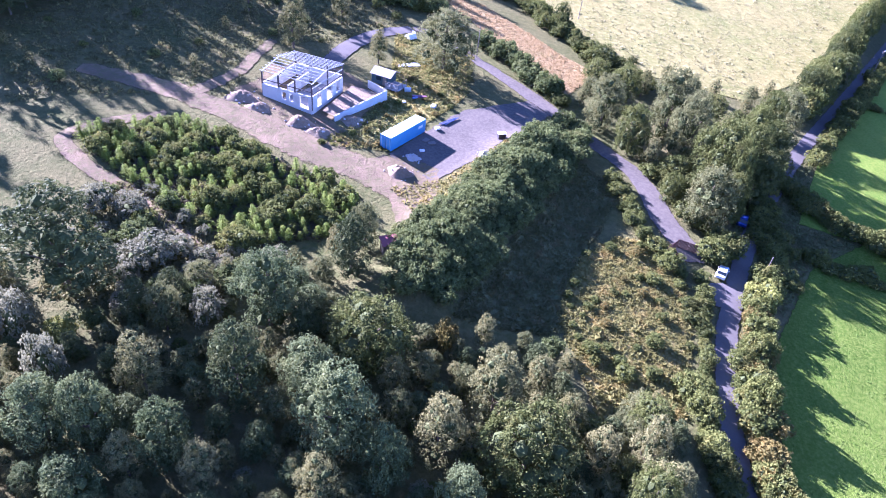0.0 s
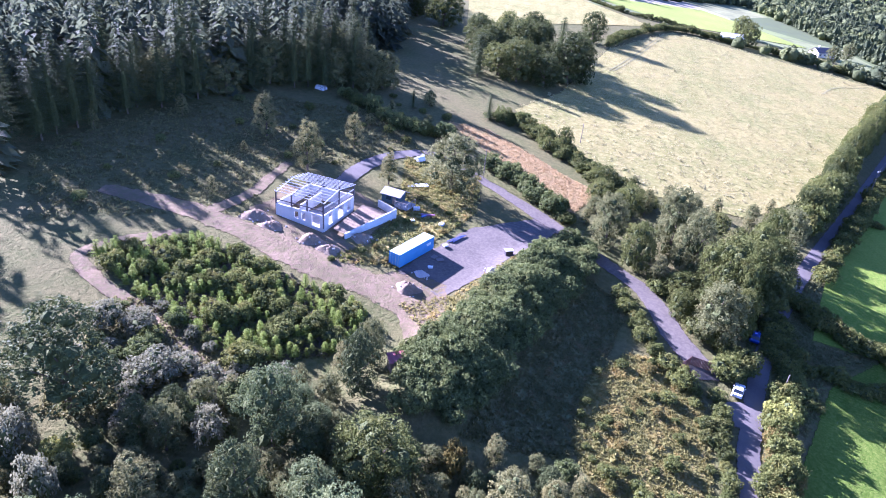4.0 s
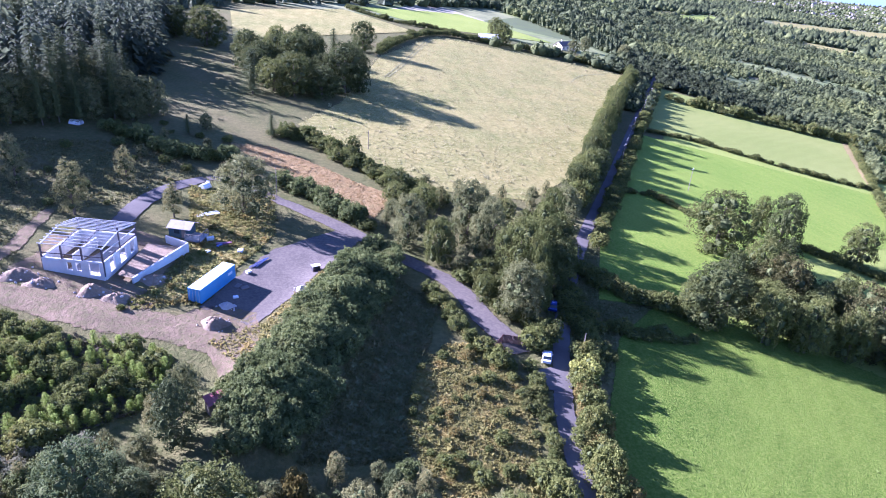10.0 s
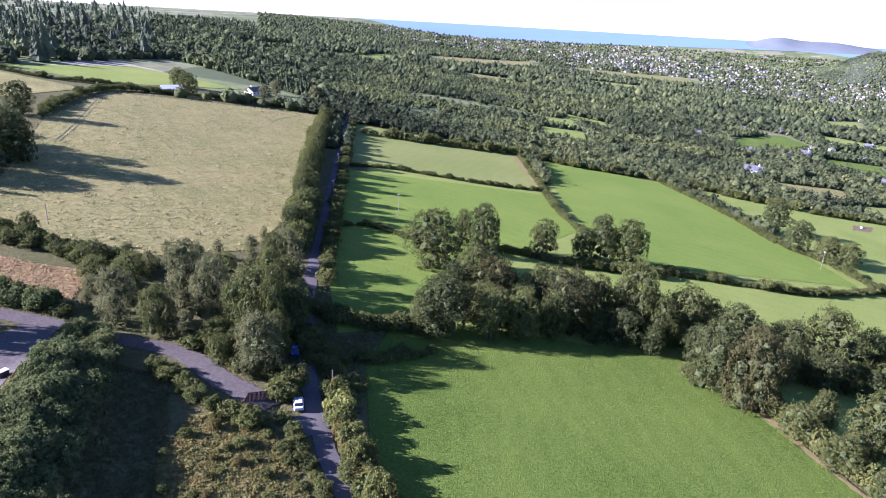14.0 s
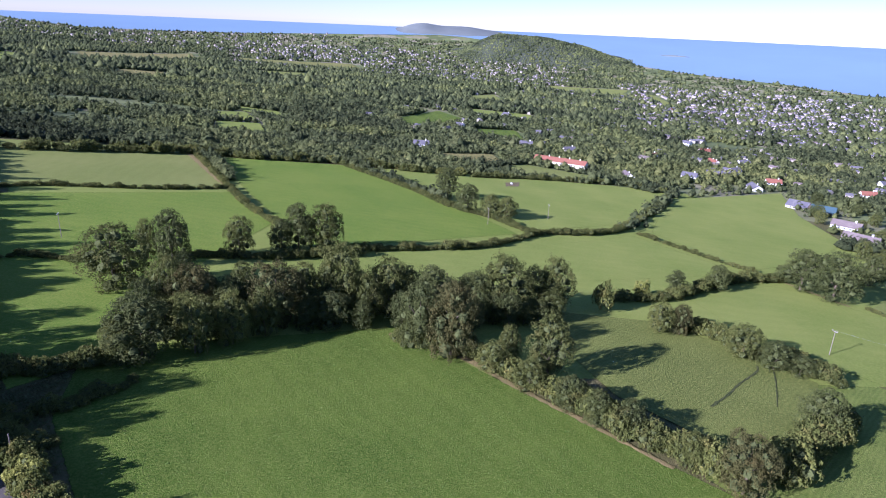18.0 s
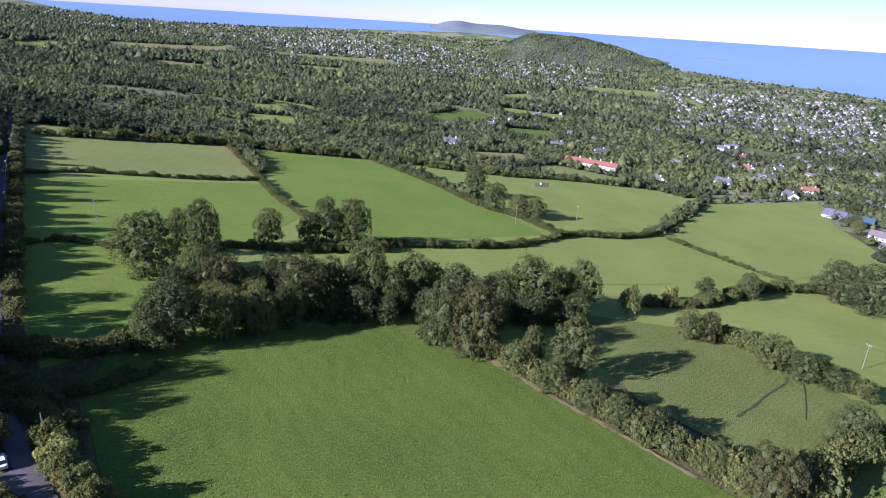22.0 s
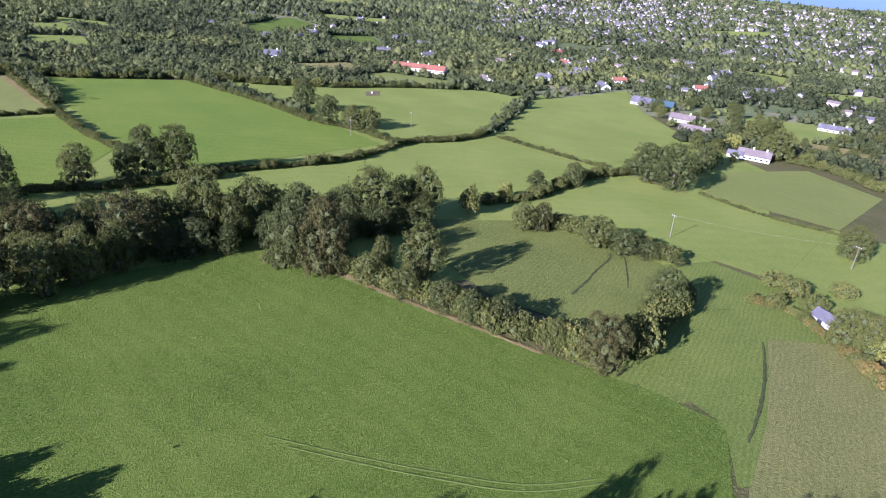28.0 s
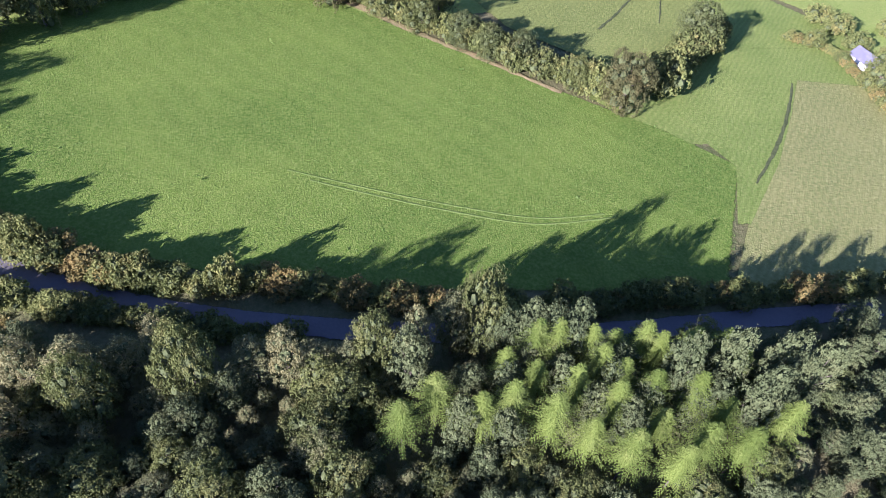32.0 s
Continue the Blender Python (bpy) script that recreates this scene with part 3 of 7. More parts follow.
def leafy_mesh(name, lobes, clump, sprays, size, mat, seed, core=0.5, low=-0.4):
    """A crown out of uneven lobes; each carries many small leafy clumps with gaps between them."""
    rng = np.random.default_rng(seed)
    cv, cf, cc, cd = [], [], [], []
    cen, rad = np.array([l[0] for l in lobes], float), np.array([l[1] for l in lobes], float)
    for c, r, sq in lobes:
        c = np.array(c, float)
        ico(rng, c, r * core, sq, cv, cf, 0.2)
        k = max(7, int(9.0 * (r / clump) ** 2 * 0.8))
        d = rng.normal(0, 1, (k, 3))
        d /= np.linalg.norm(d, axis=1)[:, None]
        d = d[d[:, 2] > low]
        p = c + d * r * (1, 1, sq) * rng.uniform(0.84, 1.16, (len(d), 1))
        keep = np.ones(len(p), bool)
        for o, q in zip(cen, rad):
            if np.linalg.norm(o - c) > 1e-6:
                keep &= np.linalg.norm(p - o, axis=1) > q * 0.8
        cc.append(p[keep])
        cd.append(d[keep])
    cc, cd = np.concatenate(cc), np.concatenate(cd)
    cr = clump * np.exp(rng.normal(0, 0.3, len(cc)))
    n = len(cc) * sprays
    d = rng.normal(0, 1, (n, 3))
    d /= np.linalg.norm(d, axis=1)[:, None]
    d += cd.repeat(sprays, axis=0) * 0.75 + (0, 0, 0.35)
    d /= np.linalg.norm(d, axis=1)[:, None]
    v, f = leaves_on(rng, cc.repeat(sprays, axis=0) + d * (cr.repeat(sprays) * rng.uniform(0.45, 1.15, n))[:, None], d, size, 0.45)
    # cores get the colour with inner shade in it, sprays the leaf material
    return mesh_of(name, np.concatenate([np.array(cv), v]), cf + (f + len(cv)).tolist(), [mat, M_CORESHADE], False, np.r_[np.ones(len(cf)), np.zeros(len(f))])


def tree_lobes(rng, R, H, n, base=0.12, point=0.0):
    """Uneven lobes over a crown of radius R from base * H up to H; point narrows it towards the top."""
    out = [((0, 0, H * (0.5 + base * 0.4)), R * 0.55, H * (1 - base) * 0.36 / (R * 0.55))]
    for i in range(n):
        q = (i + 0.5) / n
        z = base + (0.96 - base) * q ** 0.8
        r = R * rng.uniform(0.32, 0.48) * (1 - 0.35 * q - point * 0.25 * q)
        wide = math.sqrt(max(0.04, 1 - (2 * q - 0.82) ** 2 * 0.72)) * (1 - point * q)
        a = i * 2.399963 + rng.uniform(-0.7, 0.7)
        d = max(0.0, R * wide * rng.uniform(0.86, 1.05) - r)
        out.append(((math.cos(a) * d, math.sin(a) * d, min(H * z, H - r * 0.8)), r, rng.uniform(0.75, 1.0)))
    return out


def broad(name, R, H, n, clump, size, mat, seed, base=0.04, point=0.0, sprays=13):
    rng = np.random.default_rng(seed)
    return (trunk_mesh(name + "_trunk", H, 0.05 * R + 0.06, seed, 5, R * 0.5), leafy_mesh(name, tree_lobes(rng, R, H, n, base, point), clump, sprays, size, mat, seed))


def shrub(name, R, H, n, clump, size, mat, seed, sprays=12):
    return (None, leafy_mesh(name, crown_lobes(np.random.default_rng(seed), R, H, n, 0.06, 1.0, 0.34), clump, sprays, size, mat, seed, 0.7))


def conifer(name, R, H, tiers, mat, seed, size=0.35, per=9, droop=0.35, base=0.10):
    """Whorls of feathery drooping boughs round a straight stem, with gaps between them."""
    rng = np.random.default_rng(seed)
    V = []
    for i in range(tiers):
        q = (i + 0.3) / tiers
        z, rad = H * (base + (1 - base) * q), R * (1 - q) ** 0.8 + 0.08
        n = max(4, int(per * (1 - q * 0.6)))
        a0 = rng.uniform(0, 6.28)
        for k in range(n):
            a = a0 + k * 6.283 / n + rng.uniform(-0.25, 0.25)
            long = rad * rng.uniform(0.75, 1.2)
            d = np.array((math.cos(a), math.sin(a), -droop + rng.uniform(-0.15, 0.2)))
            side = np.array((-math.sin(a), math.cos(a), 0))
            zz = z + rng.uniform(-0.15, 0.15) * H / tiers
            for step in np.arange(0.16, 1.01, 0.14):
                c = np.array((0, 0, zz + 0.22 * long * step * step)) + d * long * step
                for sd in (-1, 1):
                    w = side * sd * size * (1.3 - step * 0.75) + d * size * 0.6
                    up = np.array((0, 0, rng.uniform(-0.1, 0.14)))
                    V.append((c - d * size * 0.2, c + w * 0.5 + d * size * 0.16 + up, c + w + up * 0.5, c + w * 0.5 - d * size * 0.16 + up))
    lv = np.array(V).reshape(-1, 3)
    lf = np.arange(len(lv)).reshape(-1, 4)
    cv, cf = [], []
    m = 7
    for z, rr in ((base, 0.22), (0.4 + base * 0.6, 0.14), (0.8 + base * 0.2, 0.05), (0.98, 0.01)):
        for k in range(m):
            cv.append((math.cos(k * 6.283 / m) * R * rr, math.sin(k * 6.283 / m) * R * rr, H * z))
    for t in range(3):
        for k in range(m):
            cf.append([t * m + k, t * m + (k + 1) % m, (t + 1) * m + (k + 1) % m, (t + 1) * m + k])
    return (trunk_mesh(name + "_trunk", H, 0.03 * R + 0.05, seed, 0), mesh_of(name, np.concatenate([np.array(cv), lv]), cf + (lf + len(cv)).tolist(), mat))


KIND = {
    "oak": [broad("oak_crown", 4.6, 8.4, 21, 0.62, 0.155, M_LEAF, s, 0.04, 0.0, 18) for s in (1, 2, 3, 4, 104)],
    "ash": [broad("ash_crown", 4.2, 9.5, 21, 0.6, 0.155, M_LEAFDARK, s, 0.04, 0.0, 18) for s in (5, 6, 7)],
    "willow": [broad("willow_crown", 3.2, 6.2, 15, 0.42, 0.105, M_WILLOW, s, 0.05, 0.15, 20) for s in (8, 9, 10)],
    "birch": [broad("birch_crown", 2.5, 7.6, 15, 0.38, 0.095, M_BIRCH, s, 0.08, 0.4, 20) for s in (36, 37, 38)],
    "holm": [broad("holm_crown", 3.4, 7.2, 15, 0.48, 0.125, M_HOLM, s, 0.06, 0.2, 20) for s in (39, 40, 41)],
    "pine": [broad("pine_crown", 3.6, 9, 15, 0.5, 0.14, M_PINE, s, 0.06, 0.3, 19) for s in (11, 12, 42)],
    "larch": [conifer("larch_crown", 3.3, 15.4, 15, M_LARCH, s, 0.44, 11, 0.3, 0.4) for s in (13, 14, 15)],
    "spruce": [conifer("spruce_crown", 2.7, 11, 24, M_PINE, s, 0.36, 13) for s in (16, 17)],
    "sapling": [conifer("sapling_crown", 0.8, 2.2, 8, M_YOUNG, s, 0.24, 8, 0.1) for s in (18, 19, 20)],
    "bush": [shrub("bush_crown", 1.6, 2.0, 12, 0.3, 0.13, M_BUSH, s) for s in (21, 22, 23)],
    "hedge": [shrub("hedge_clump", 1.5, 1.9, 12, 0.3, 0.13, M_LEAF, s) for s in (24, 25, 26)],
    "rhodo": [shrub("shrub_crown", 1.9, 2.4, 13, 0.34, 0.15, M_RHODO, s) for s in (27, 28, 29)],
    "rust": [shrub("autumn_crown", 1.5, 1.8, 12, 0.28, 0.12, M_RUSTLEAF, s) for s in (30, 31)],
    "bronze": [broad("bronze_crown", 5.0, 8.5, 21, 0.6, 0.15, M_BRONZE, s, 0.04, 0.0, 18) for s in (32,)],
    "yellow": [shrub("yellow_crown", 1.6, 2.4, 12, 0.3, 0.13, M_YELLOW, s) for s in (33,)],
    "pale": [shrub("pale_shrub_crown", 1.7, 2.2, 13, 0.3, 0.11, M_SILVER, s) for s in (34, 35)],
}
NAMES = {
    "oak": ("broadleaf_tree", "rounded green broadleaf tree in full leaf", "tree"),
    "ash": ("ash_tree", "tall dark green broadleaf tree", "tree"),
    "willow": ("willow_tree", "grey-green feathery willow in full leaf", "tree"),
    "birch": ("birch_tree", "slender pale grey-green birch", "tree"),
    "holm": ("evergreen_tree", "blue-green bushy evergreen tree", "tree"),
    "pine": ("pine_tree", "dark green bushy pine", "tree"),
    "larch": ("larch_tree", "light green feathery larch", "tree"),
    "spruce": ("spruce_tree", "dark narrow spruce on the slope", "tree"),
    "sapling": ("sapling", "young bright green conifer in a clearing", "sapling"),
    "bush": ("bush", "rounded green bramble bush", "bush"),
    "hedge": ("bush", "dense dark green hedge shrub", "bush"),
    "rhodo": ("shrub", "dense glossy evergreen shrub on a bank", "shrub"),
    "rust": ("bush", "shrub turning rusty autumn brown", "bush"),
    "bronze": ("broadleaf_tree", "spreading bronze-brown tree in a hedge", "tree"),
    "yellow": ("bush", "bright yellow-green garden shrub", "bush"),
    "pale": ("shrub", "pale silvery grey shrub", "shrub"),
}
SIZES = {"oak": (4.6, 8.4), "ash": (4.2, 9.5), "willow": (3.2, 6.2), "birch": (2.5, 7.6), "holm": (3.4, 7.2), "pine": (3.6, 9.0), "spruce": (2.7, 11.0), "bronze": (5.0, 8.5),
         "bush": (1.6, 2.0), "rust": (1.5, 1.8), "yellow": (1.6, 2.4), "pale": (1.7, 2.2), "hedge": (1.5, 1.9)}
prng = random.Random(7)


def plant(kind, x, y, size=1.0, tall=1.0, group="", sink=0.0):
    trunk, crown = KIND[kind][prng.randrange(len(KIND[kind]))]
    name, label, cat = NAMES[kind]
    m = Matrix.Translation(at(x, y, -sink)) @ Matrix.Rotation(prng.uniform(0, 6.28), 4, "Z") @ Matrix.Diagonal((size, size, size * tall, 1))
    if trunk is None:
        ob = new(name, crown)
        ob.matrix_world = m
        return tagged(ob, label, cat, group)
    e = thing(name, m, label, cat, group)
    new("trunk", trunk).parent = e
    new("crown", crown).parent = e
    return e


HOMES = [(423.5, -106.2), (470.5, -108.0), (364.0, -125.6), (364.7, -115.7), (524.6, -103.4), (531.8, -88.2), (516.0, -229.9), (148.6, -78.4)]
TAKEN = [(x, y, 8.0) for x, y in HOMES] + [(55.0, 103.0, 5.0), (52.0, 97.0, 5.5), (49.0, 91.0, 5.0), (46.6, 86.2, 5.0), (40.5, 89.0, 4.0)]


def tufts(name, poly, n, size, mat, label, seed, avoid=False, blades=5):
    """Rough grass, weeds or bracken: many small upright sprays over a stretch of ground."""
    rng = np.random.default_rng(seed)
    poly = np.array(poly)
    lo, hi = poly.min(0), poly.max(0)
    p = rng.uniform(lo, hi, (n * 3, 2))
    p = p[inside(poly, p[:, 0], p[:, 1])]
    if avoid:
        for w in POLYGONS:
            p = p[~inside(w, p[:, 0], p[:, 1])]
    p = p[:n]
    p = np.repeat(p, blades, axis=0)
    k = len(p)
    s = size * np.exp(rng.normal(0, 0.35, k // blades).repeat(blades))
    c = np.column_stack([p + rng.normal(0, 1, (k, 2)) * s[:, None] * 0.5, np.zeros(k)])
    c[:, 2] = ground(c[:, 0], c[:, 1]) + s * rng.uniform(0.2, 0.6, k) + 0.05
    nrm = rng.normal(0, 1, (k, 3)) * (1, 1, 0.6) + (0, 0, 0.5)
    v, f = leaves_on(rng, c, nrm / np.linalg.norm(nrm, axis=1)[:, None], 1.0, 0.1)
    v = (v.reshape(k, 4, 3) - c[:, None]) * (s * 0.55)[:, None, None] + c[:, None]
    return tagged(new(name, mesh_of(name, v.reshape(-1, 3), f, mat)), label, "grass", kind="stuff")


def wood(poly, gap, kinds, sizes, group, seed, avoid=True, limit=400):
    """Trees at uneven spacing inside a stretch of the plan."""
    rng = np.random.default_rng(seed)
    poly = np.array(poly)
    lo, hi = poly.min(0), poly.max(0)
    pts = []
    tries = int((hi - lo).prod() / gap ** 2 * 6)
    for p in rng.uniform(lo, hi, (tries, 2)):
        if not inside(poly, p[0], p[1]):
            continue
        if any((p[0] - q[0]) ** 2 + (p[1] - q[1]) ** 2 < gap * gap for q in pts):
            continue
        if avoid and any(inside(w, p[0], p[1]) for w in POLYGONS):
            continue
        if any((p[0] - q[0]) ** 2 + (p[1] - q[1]) ** 2 < (q[2] + gap * 0.4) ** 2 for q in TAKEN):
            continue
        pts.append(p)
        if len(pts) >= limit:
            break
    for p in pts:
        plant(kinds[int(rng.integers(len(kinds)))], p[0], p[1], rng.uniform(*sizes), rng.uniform(0.85, 1.2), group)


def single(kind, spots, radius, group="", tall=1.0):
    """Trees that stand out, one at each spot; radius of the crown in metres."""
    own = {"oak": 4.6, "ash": 4.2, "willow": 3.2, "birch": 2.5, "holm": 3.4, "pine": 3.6, "larch": 2.8, "spruce": 2.7, "bronze": 5.0, "sapling": 0.85}.get(kind, 1.6)
    for x, y in spots:
        TAKEN.append((x, y, radius * 0.8))
        plant(kind, x, y, radius / own * prng.uniform(0.93, 1.07), prng.uniform(0.92, 1.08) * tall, group)


def hedge(pts, gap, size, kinds, label, tall=1.0, wide=0.0, category="hedge"):
    """A hedge: one thing whose clumps stand close together along a line."""
    c = smooth_line(pts, gap)
    e = thing("hedge", Matrix.Translation(at(*c[0])), label, category)
    inv = e.matrix_world.inverted()
    for x, y in c:
        k = kinds[prng.randrange(len(kinds))]
        x, y = x + prng.uniform(-1, 1) * (0.3 + wide), y + prng.uniform(-1, 1) * (0.3 + wide)
        ob = new("clump", KIND[k][prng.randrange(len(KIND[k]))][1])
        s = size * prng.uniform(0.6, 1.35)
        ob.parent = e
        ob.matrix_parent_inverse = inv
        ob.matrix_basis = Matrix.Translation(at(x, y, -0.1)) @ Matrix.Rotation(prng.uniform(0, 6.28), 4, "Z") @ Matrix.Diagonal((s, s, s * tall * prng.uniform(0.8, 1.25), 1))
    return e


def stand(kind, spots, group=""):
    """Trees that stand out: place, crown radius and height in metres."""
    own, high = SIZES[kind]
    for x, y, r, h in spots:
        TAKEN.append((x, y, r * 0.75))
        k = r / own * 0.95
        plant(kind, x, y, k, h / high / k, group)


# ---- trees that stand out ----
stand("pine", [(-45.5, 57.0, 7.4, 14.5), (-12.4, 69.1, 3.3, 9.8), (-20.6, 46.1, 3.9, 11.8)], "trees of the near wood")
stand("pale", [(-49.5, 71.9, 2.4, 3.4), (-38.2, 63.8, 3.3, 3.7), (-44.7, 72.9, 2.4, 2.7), (-27.8, 56.1, 2.1, 4.3), (-40.2, 43.5, 2.1, 6.4), (-47.2, 49.1, 2.5, 5.7)], "trees of the near wood")
stand("willow", [(-32.0, 53.8, 2.7, 7.0), (-11.5, 75.3, 2.5, 7.6)], "trees of the near wood")
stand("holm", [(-20.5, 57.5, 4.6, 11.4), (-13.5, 47.9, 3.5, 8.9), (-37.4, 37.5, 3.6, 8.6), (-32.7, 37.6, 3.3, 9.7), (-25.2, 37.1, 3.0, 9.1), (-31.5, 31.4, 3.6, 6.4)], "trees of the near wood")
stand("birch", [(-15.2, 72.5, 1.8, 5.4), (-28.3, 35.1, 2.4, 6.8), (-21.0, 35.2, 2.4, 7.3), (-30.2, 44.2, 3.3, 9.8), (-41.5, 40.3, 1.7, 5.2), (-3.9, 50.2, 2.3, 6.9)], "trees of the near wood")
stand("oak", [(-7.6, 54.5, 5.6, 9.5)], "trees of the near wood")
stand("yellow", [(-42.1, 49.4, 1.9, 3.0)], "trees of the near wood")
stand("birch", [(8.1, 49.3, 4.2, 12.2), (2.1, 43.5, 3.4, 10.1), (13.8, 54.5, 2.3, 6.8), (20.4, 44.7, 2.8, 8.5), (25.8, 40.0, 4.2, 10.4), (-9.5, 35.4, 2.8, 8.3), (17.2, 48.9, 2.6, 7.9)], "trees of the near wood")
stand("oak", [(11.7, 42.1, 5.7, 11.0)], "trees of the near wood")
stand("holm", [(-8.9, 41.7, 4.7, 13.2), (4.8, 35.9, 3.1, 9.3), (-3.3, 38.7, 3.2, 9.5)], "trees of the near wood")
stand("rust", [(1.8, 58.9, 1.6, 4.3)], "trees of the near wood")
# slope and upper meadow
stand("oak", [(-22.7, 317.1, 9.8, 15.6), (-4.6, 288.2, 7.0, 11.6), (6.9, 293.4, 6.3, 14.4), (11.2, 241.1, 7.1, 14.0), (21.2, 312.4, 7.8, 11.6), (24.3, 178.3, 2.7, 6.9)])
stand("ash", [(-36.8, 329.8, 7.1, 13.1), (50.6, 341.4, 7.2, 14.4), (0.1, 270.1, 6.9, 12.1), (30.9, 253.8, 9.2, 17.9), (36.9, 255.8, 5.5, 15.1), (21.3, 242.0, 7.2, 11.0)])
stand("spruce", [(-3.3, 238.6, 5.9, 15.8), (29.7, 283.4, 6.6, 18.9), (2.2, 192.4, 2.6, 7.9), (-20.5, 189.2, 2.0, 5.9)])
stand("bronze", [(20.8, 289.5, 5.6, 10.9)])
stand("willow", [(-4.9, 139.1, 7.7, 12.7)])
stand("birch", [(-19.0, 135.2, 2.6, 7.9), (-37.3, 134.3, 3.9, 11.6), (-30.5, 151.8, 2.9, 8.6), (-51.2, 147.9, 3.7, 11.0)])
# between drive and lane
stand("willow", [(30.0, 128.0, 4.8, 11.4), (44.6, 130.5, 6.0, 14.6), (46.2, 120.7, 5.0, 15.0), (45.6, 99.2, 5.3, 11.3), (74.9, 142.7, 5.2, 10.7)], "trees between drive and lane")
stand("oak", [(34.8, 119.0, 3.6, 10.2), (49.9, 111.1, 5.8, 14.5), (57.0, 114.9, 4.4, 13.1), (41.0, 105.2, 2.3, 5.7), (50.5, 101.5, 3.3, 9.8), (89.6, 160.7, 4.5, 9.5)], "trees between drive and lane")
stand("birch", [(38.4, 114.2, 2.3, 6.9)], "trees between drive and lane")
stand("ash", [(104.6, 180.8, 4.1, 9.8)], "trees between drive and lane")
# the belt between the pastures
stand("oak", [(116.7, 133.3, 9.5, 15.8), (139.8, 144.8, 3.8, 11.4), (110.3, 109.2, 5.1, 14.8), (86.7, 100.2, 4.6, 8.7), (163.0, 129.7, 5.3, 11.9), (186.5, 111.9, 6.9, 15.4), (130.1, 103.5, 3.4, 10.1), (132.9, 86.2, 4.4, 13.2), (137.0, 77.7, 6.3, 18.4), (145.5, 67.9, 6.8, 15.6), (137.3, 70.4, 4.4, 12.5), (168.2, 41.6, 8.6, 16.3), (180.3, 29.1, 6.1, 15.9)], "trees of the field belt")
stand("ash", [(140.4, 136.1, 5.4, 16.2), (89.6, 97.9, 7.2, 13.7), (175.8, 122.4, 4.3, 10.5), (180.7, 118.8, 5.6, 15.8), (129.1, 75.7, 5.7, 9.1), (151.3, 57.8, 6.9, 14.1), (130.3, 52.4, 6.1, 16.3), (175.1, 34.7, 5.2, 13.8), (161.4, 47.9, 5.6, 12.5)], "trees of the field belt")
stand("bronze", [(111.1, 103.3, 6.4, 13.6), (122.4, 87.5, 7.6, 15.3), (131.1, 44.5, 7.2, 17.9)], "trees of the field belt")
stand("oak", [(98.0, 91.5, 4.2, 12.0), (106.0, 88.0, 4.2, 12.0), (114.0, 85.0, 4.0, 11.5)], "trees of the field belt")
# round the crop field
stand("oak", [(134.5, 21.5, 6.2, 14.5), (136.0, 31.5, 3.2, 9.0)])
stand("bronze", [(108.0, -19.5, 5.5, 11.6), (186.5, -7.7, 3.3, 9.3)])
stand("ash", [(139.4, -36.9, 5.5, 11.6), (231.0, -5.7, 4.0, 8.2), (247.9, -20.1, 4.4, 9.6), (175.8, -32.0, 4.5, 8.1), (176.7, -38.6, 4.4, 5.3), (276.2, -52.9, 9.6, 15.9), (269.4, -63.4, 9.7, 18.6), (309.8, -84.6, 5.9, 13.5), (121.5, 14.0, 4.0, 7.2), (117.7, 7.8, 3.5, 7.4), (117.3, 1.2, 3.5, 7.9)])
stand("bush", [(193.1, 15.8, 3.2, 7.9)])
stand("yellow", [(216.4, 5.4, 2.9, 5.8)])
stand("oak", [(179.6, -24.5, 5.3, 9.5), (184.5, -2.0, 4.1, 9.2), (128.0, 33.0, 4.2, 7.6), (124.5, 23.5, 4.0, 7.2), (112.5, -10.3, 3.1, 6.6)])
single("oak", [(329.9, -92.7)], 6.5)
single("ash", [(323.8, 116.4), (296.6, 95.8)], 6.8)
single("oak", [(298.8, 84.5), (300.4, 76.2)], 5.6)
# tall trees above the lane
stand("pine", [(42.0, -27.0, 2.8, 15.5), (43.0, -33.0, 2.8, 15.5), (44.0, -38.0, 2.8, 14.5), (40.0, -22.0, 2.6, 16.0), (38.0, -30.0, 2.8, 15.5)], "trees above the lane")
stand("oak", [(51.8, 106.5, 3.6, 14.0), (60.5, 124.0, 4.0, 13.0), (67.0, 134.0, 4.0, 13.0)], "trees between drive and lane")
stand("oak", [(28.6, 29.0, 3.4, 14.0), (24.0, 37.5, 3.0, 12.5), (36.6, 11.5, 2.8, 12.0)], "trees above the lane")
stand("birch", [(31.5, 33.5, 2.4, 11.0), (25.5, 45.0, 2.6, 11.5), (33.0, 20.5, 2.6, 11.5), (38.4, 7.2, 2.6, 13.0)], "trees above the lane")
stand("bush", [(44.6, 59.0, 2.2, 4.8), (46.8, 68.5, 2.0, 4.4), (43.6, 43.0, 2.0, 4.2), (44.5, 33.0, 2.2, 5.0)])
for k in range(30):
    q = (k + prng.uniform(0.1, 0.9)) / 30
    stand("oak" if k % 3 else "ash", [(87 + 135 * q + prng.uniform(-1.5, 1.5), 160 + 205 * q, prng.uniform(2.8, 4.2), prng.uniform(8.0, 13.0))], "trees in the hedge along the lane")
LARCHES = "larches above the lane"
single("larch", [(37.1, -2.9), (40.0, -5.9), (41.0, -8.2), (41.7, -12.0), (42.4, -14.7), (43.6, -18.1), (42.9, -19.8), (43.9, -23.5), (45.8, -27.7), (36.2, -6.3), (35.9, -10.5), (38.5, -15.6), (37.6, -18.9), (38.1, -23.6), (43.0, -28.9), (39.0, -13.1)], 2.45, LARCHES, 0.88)
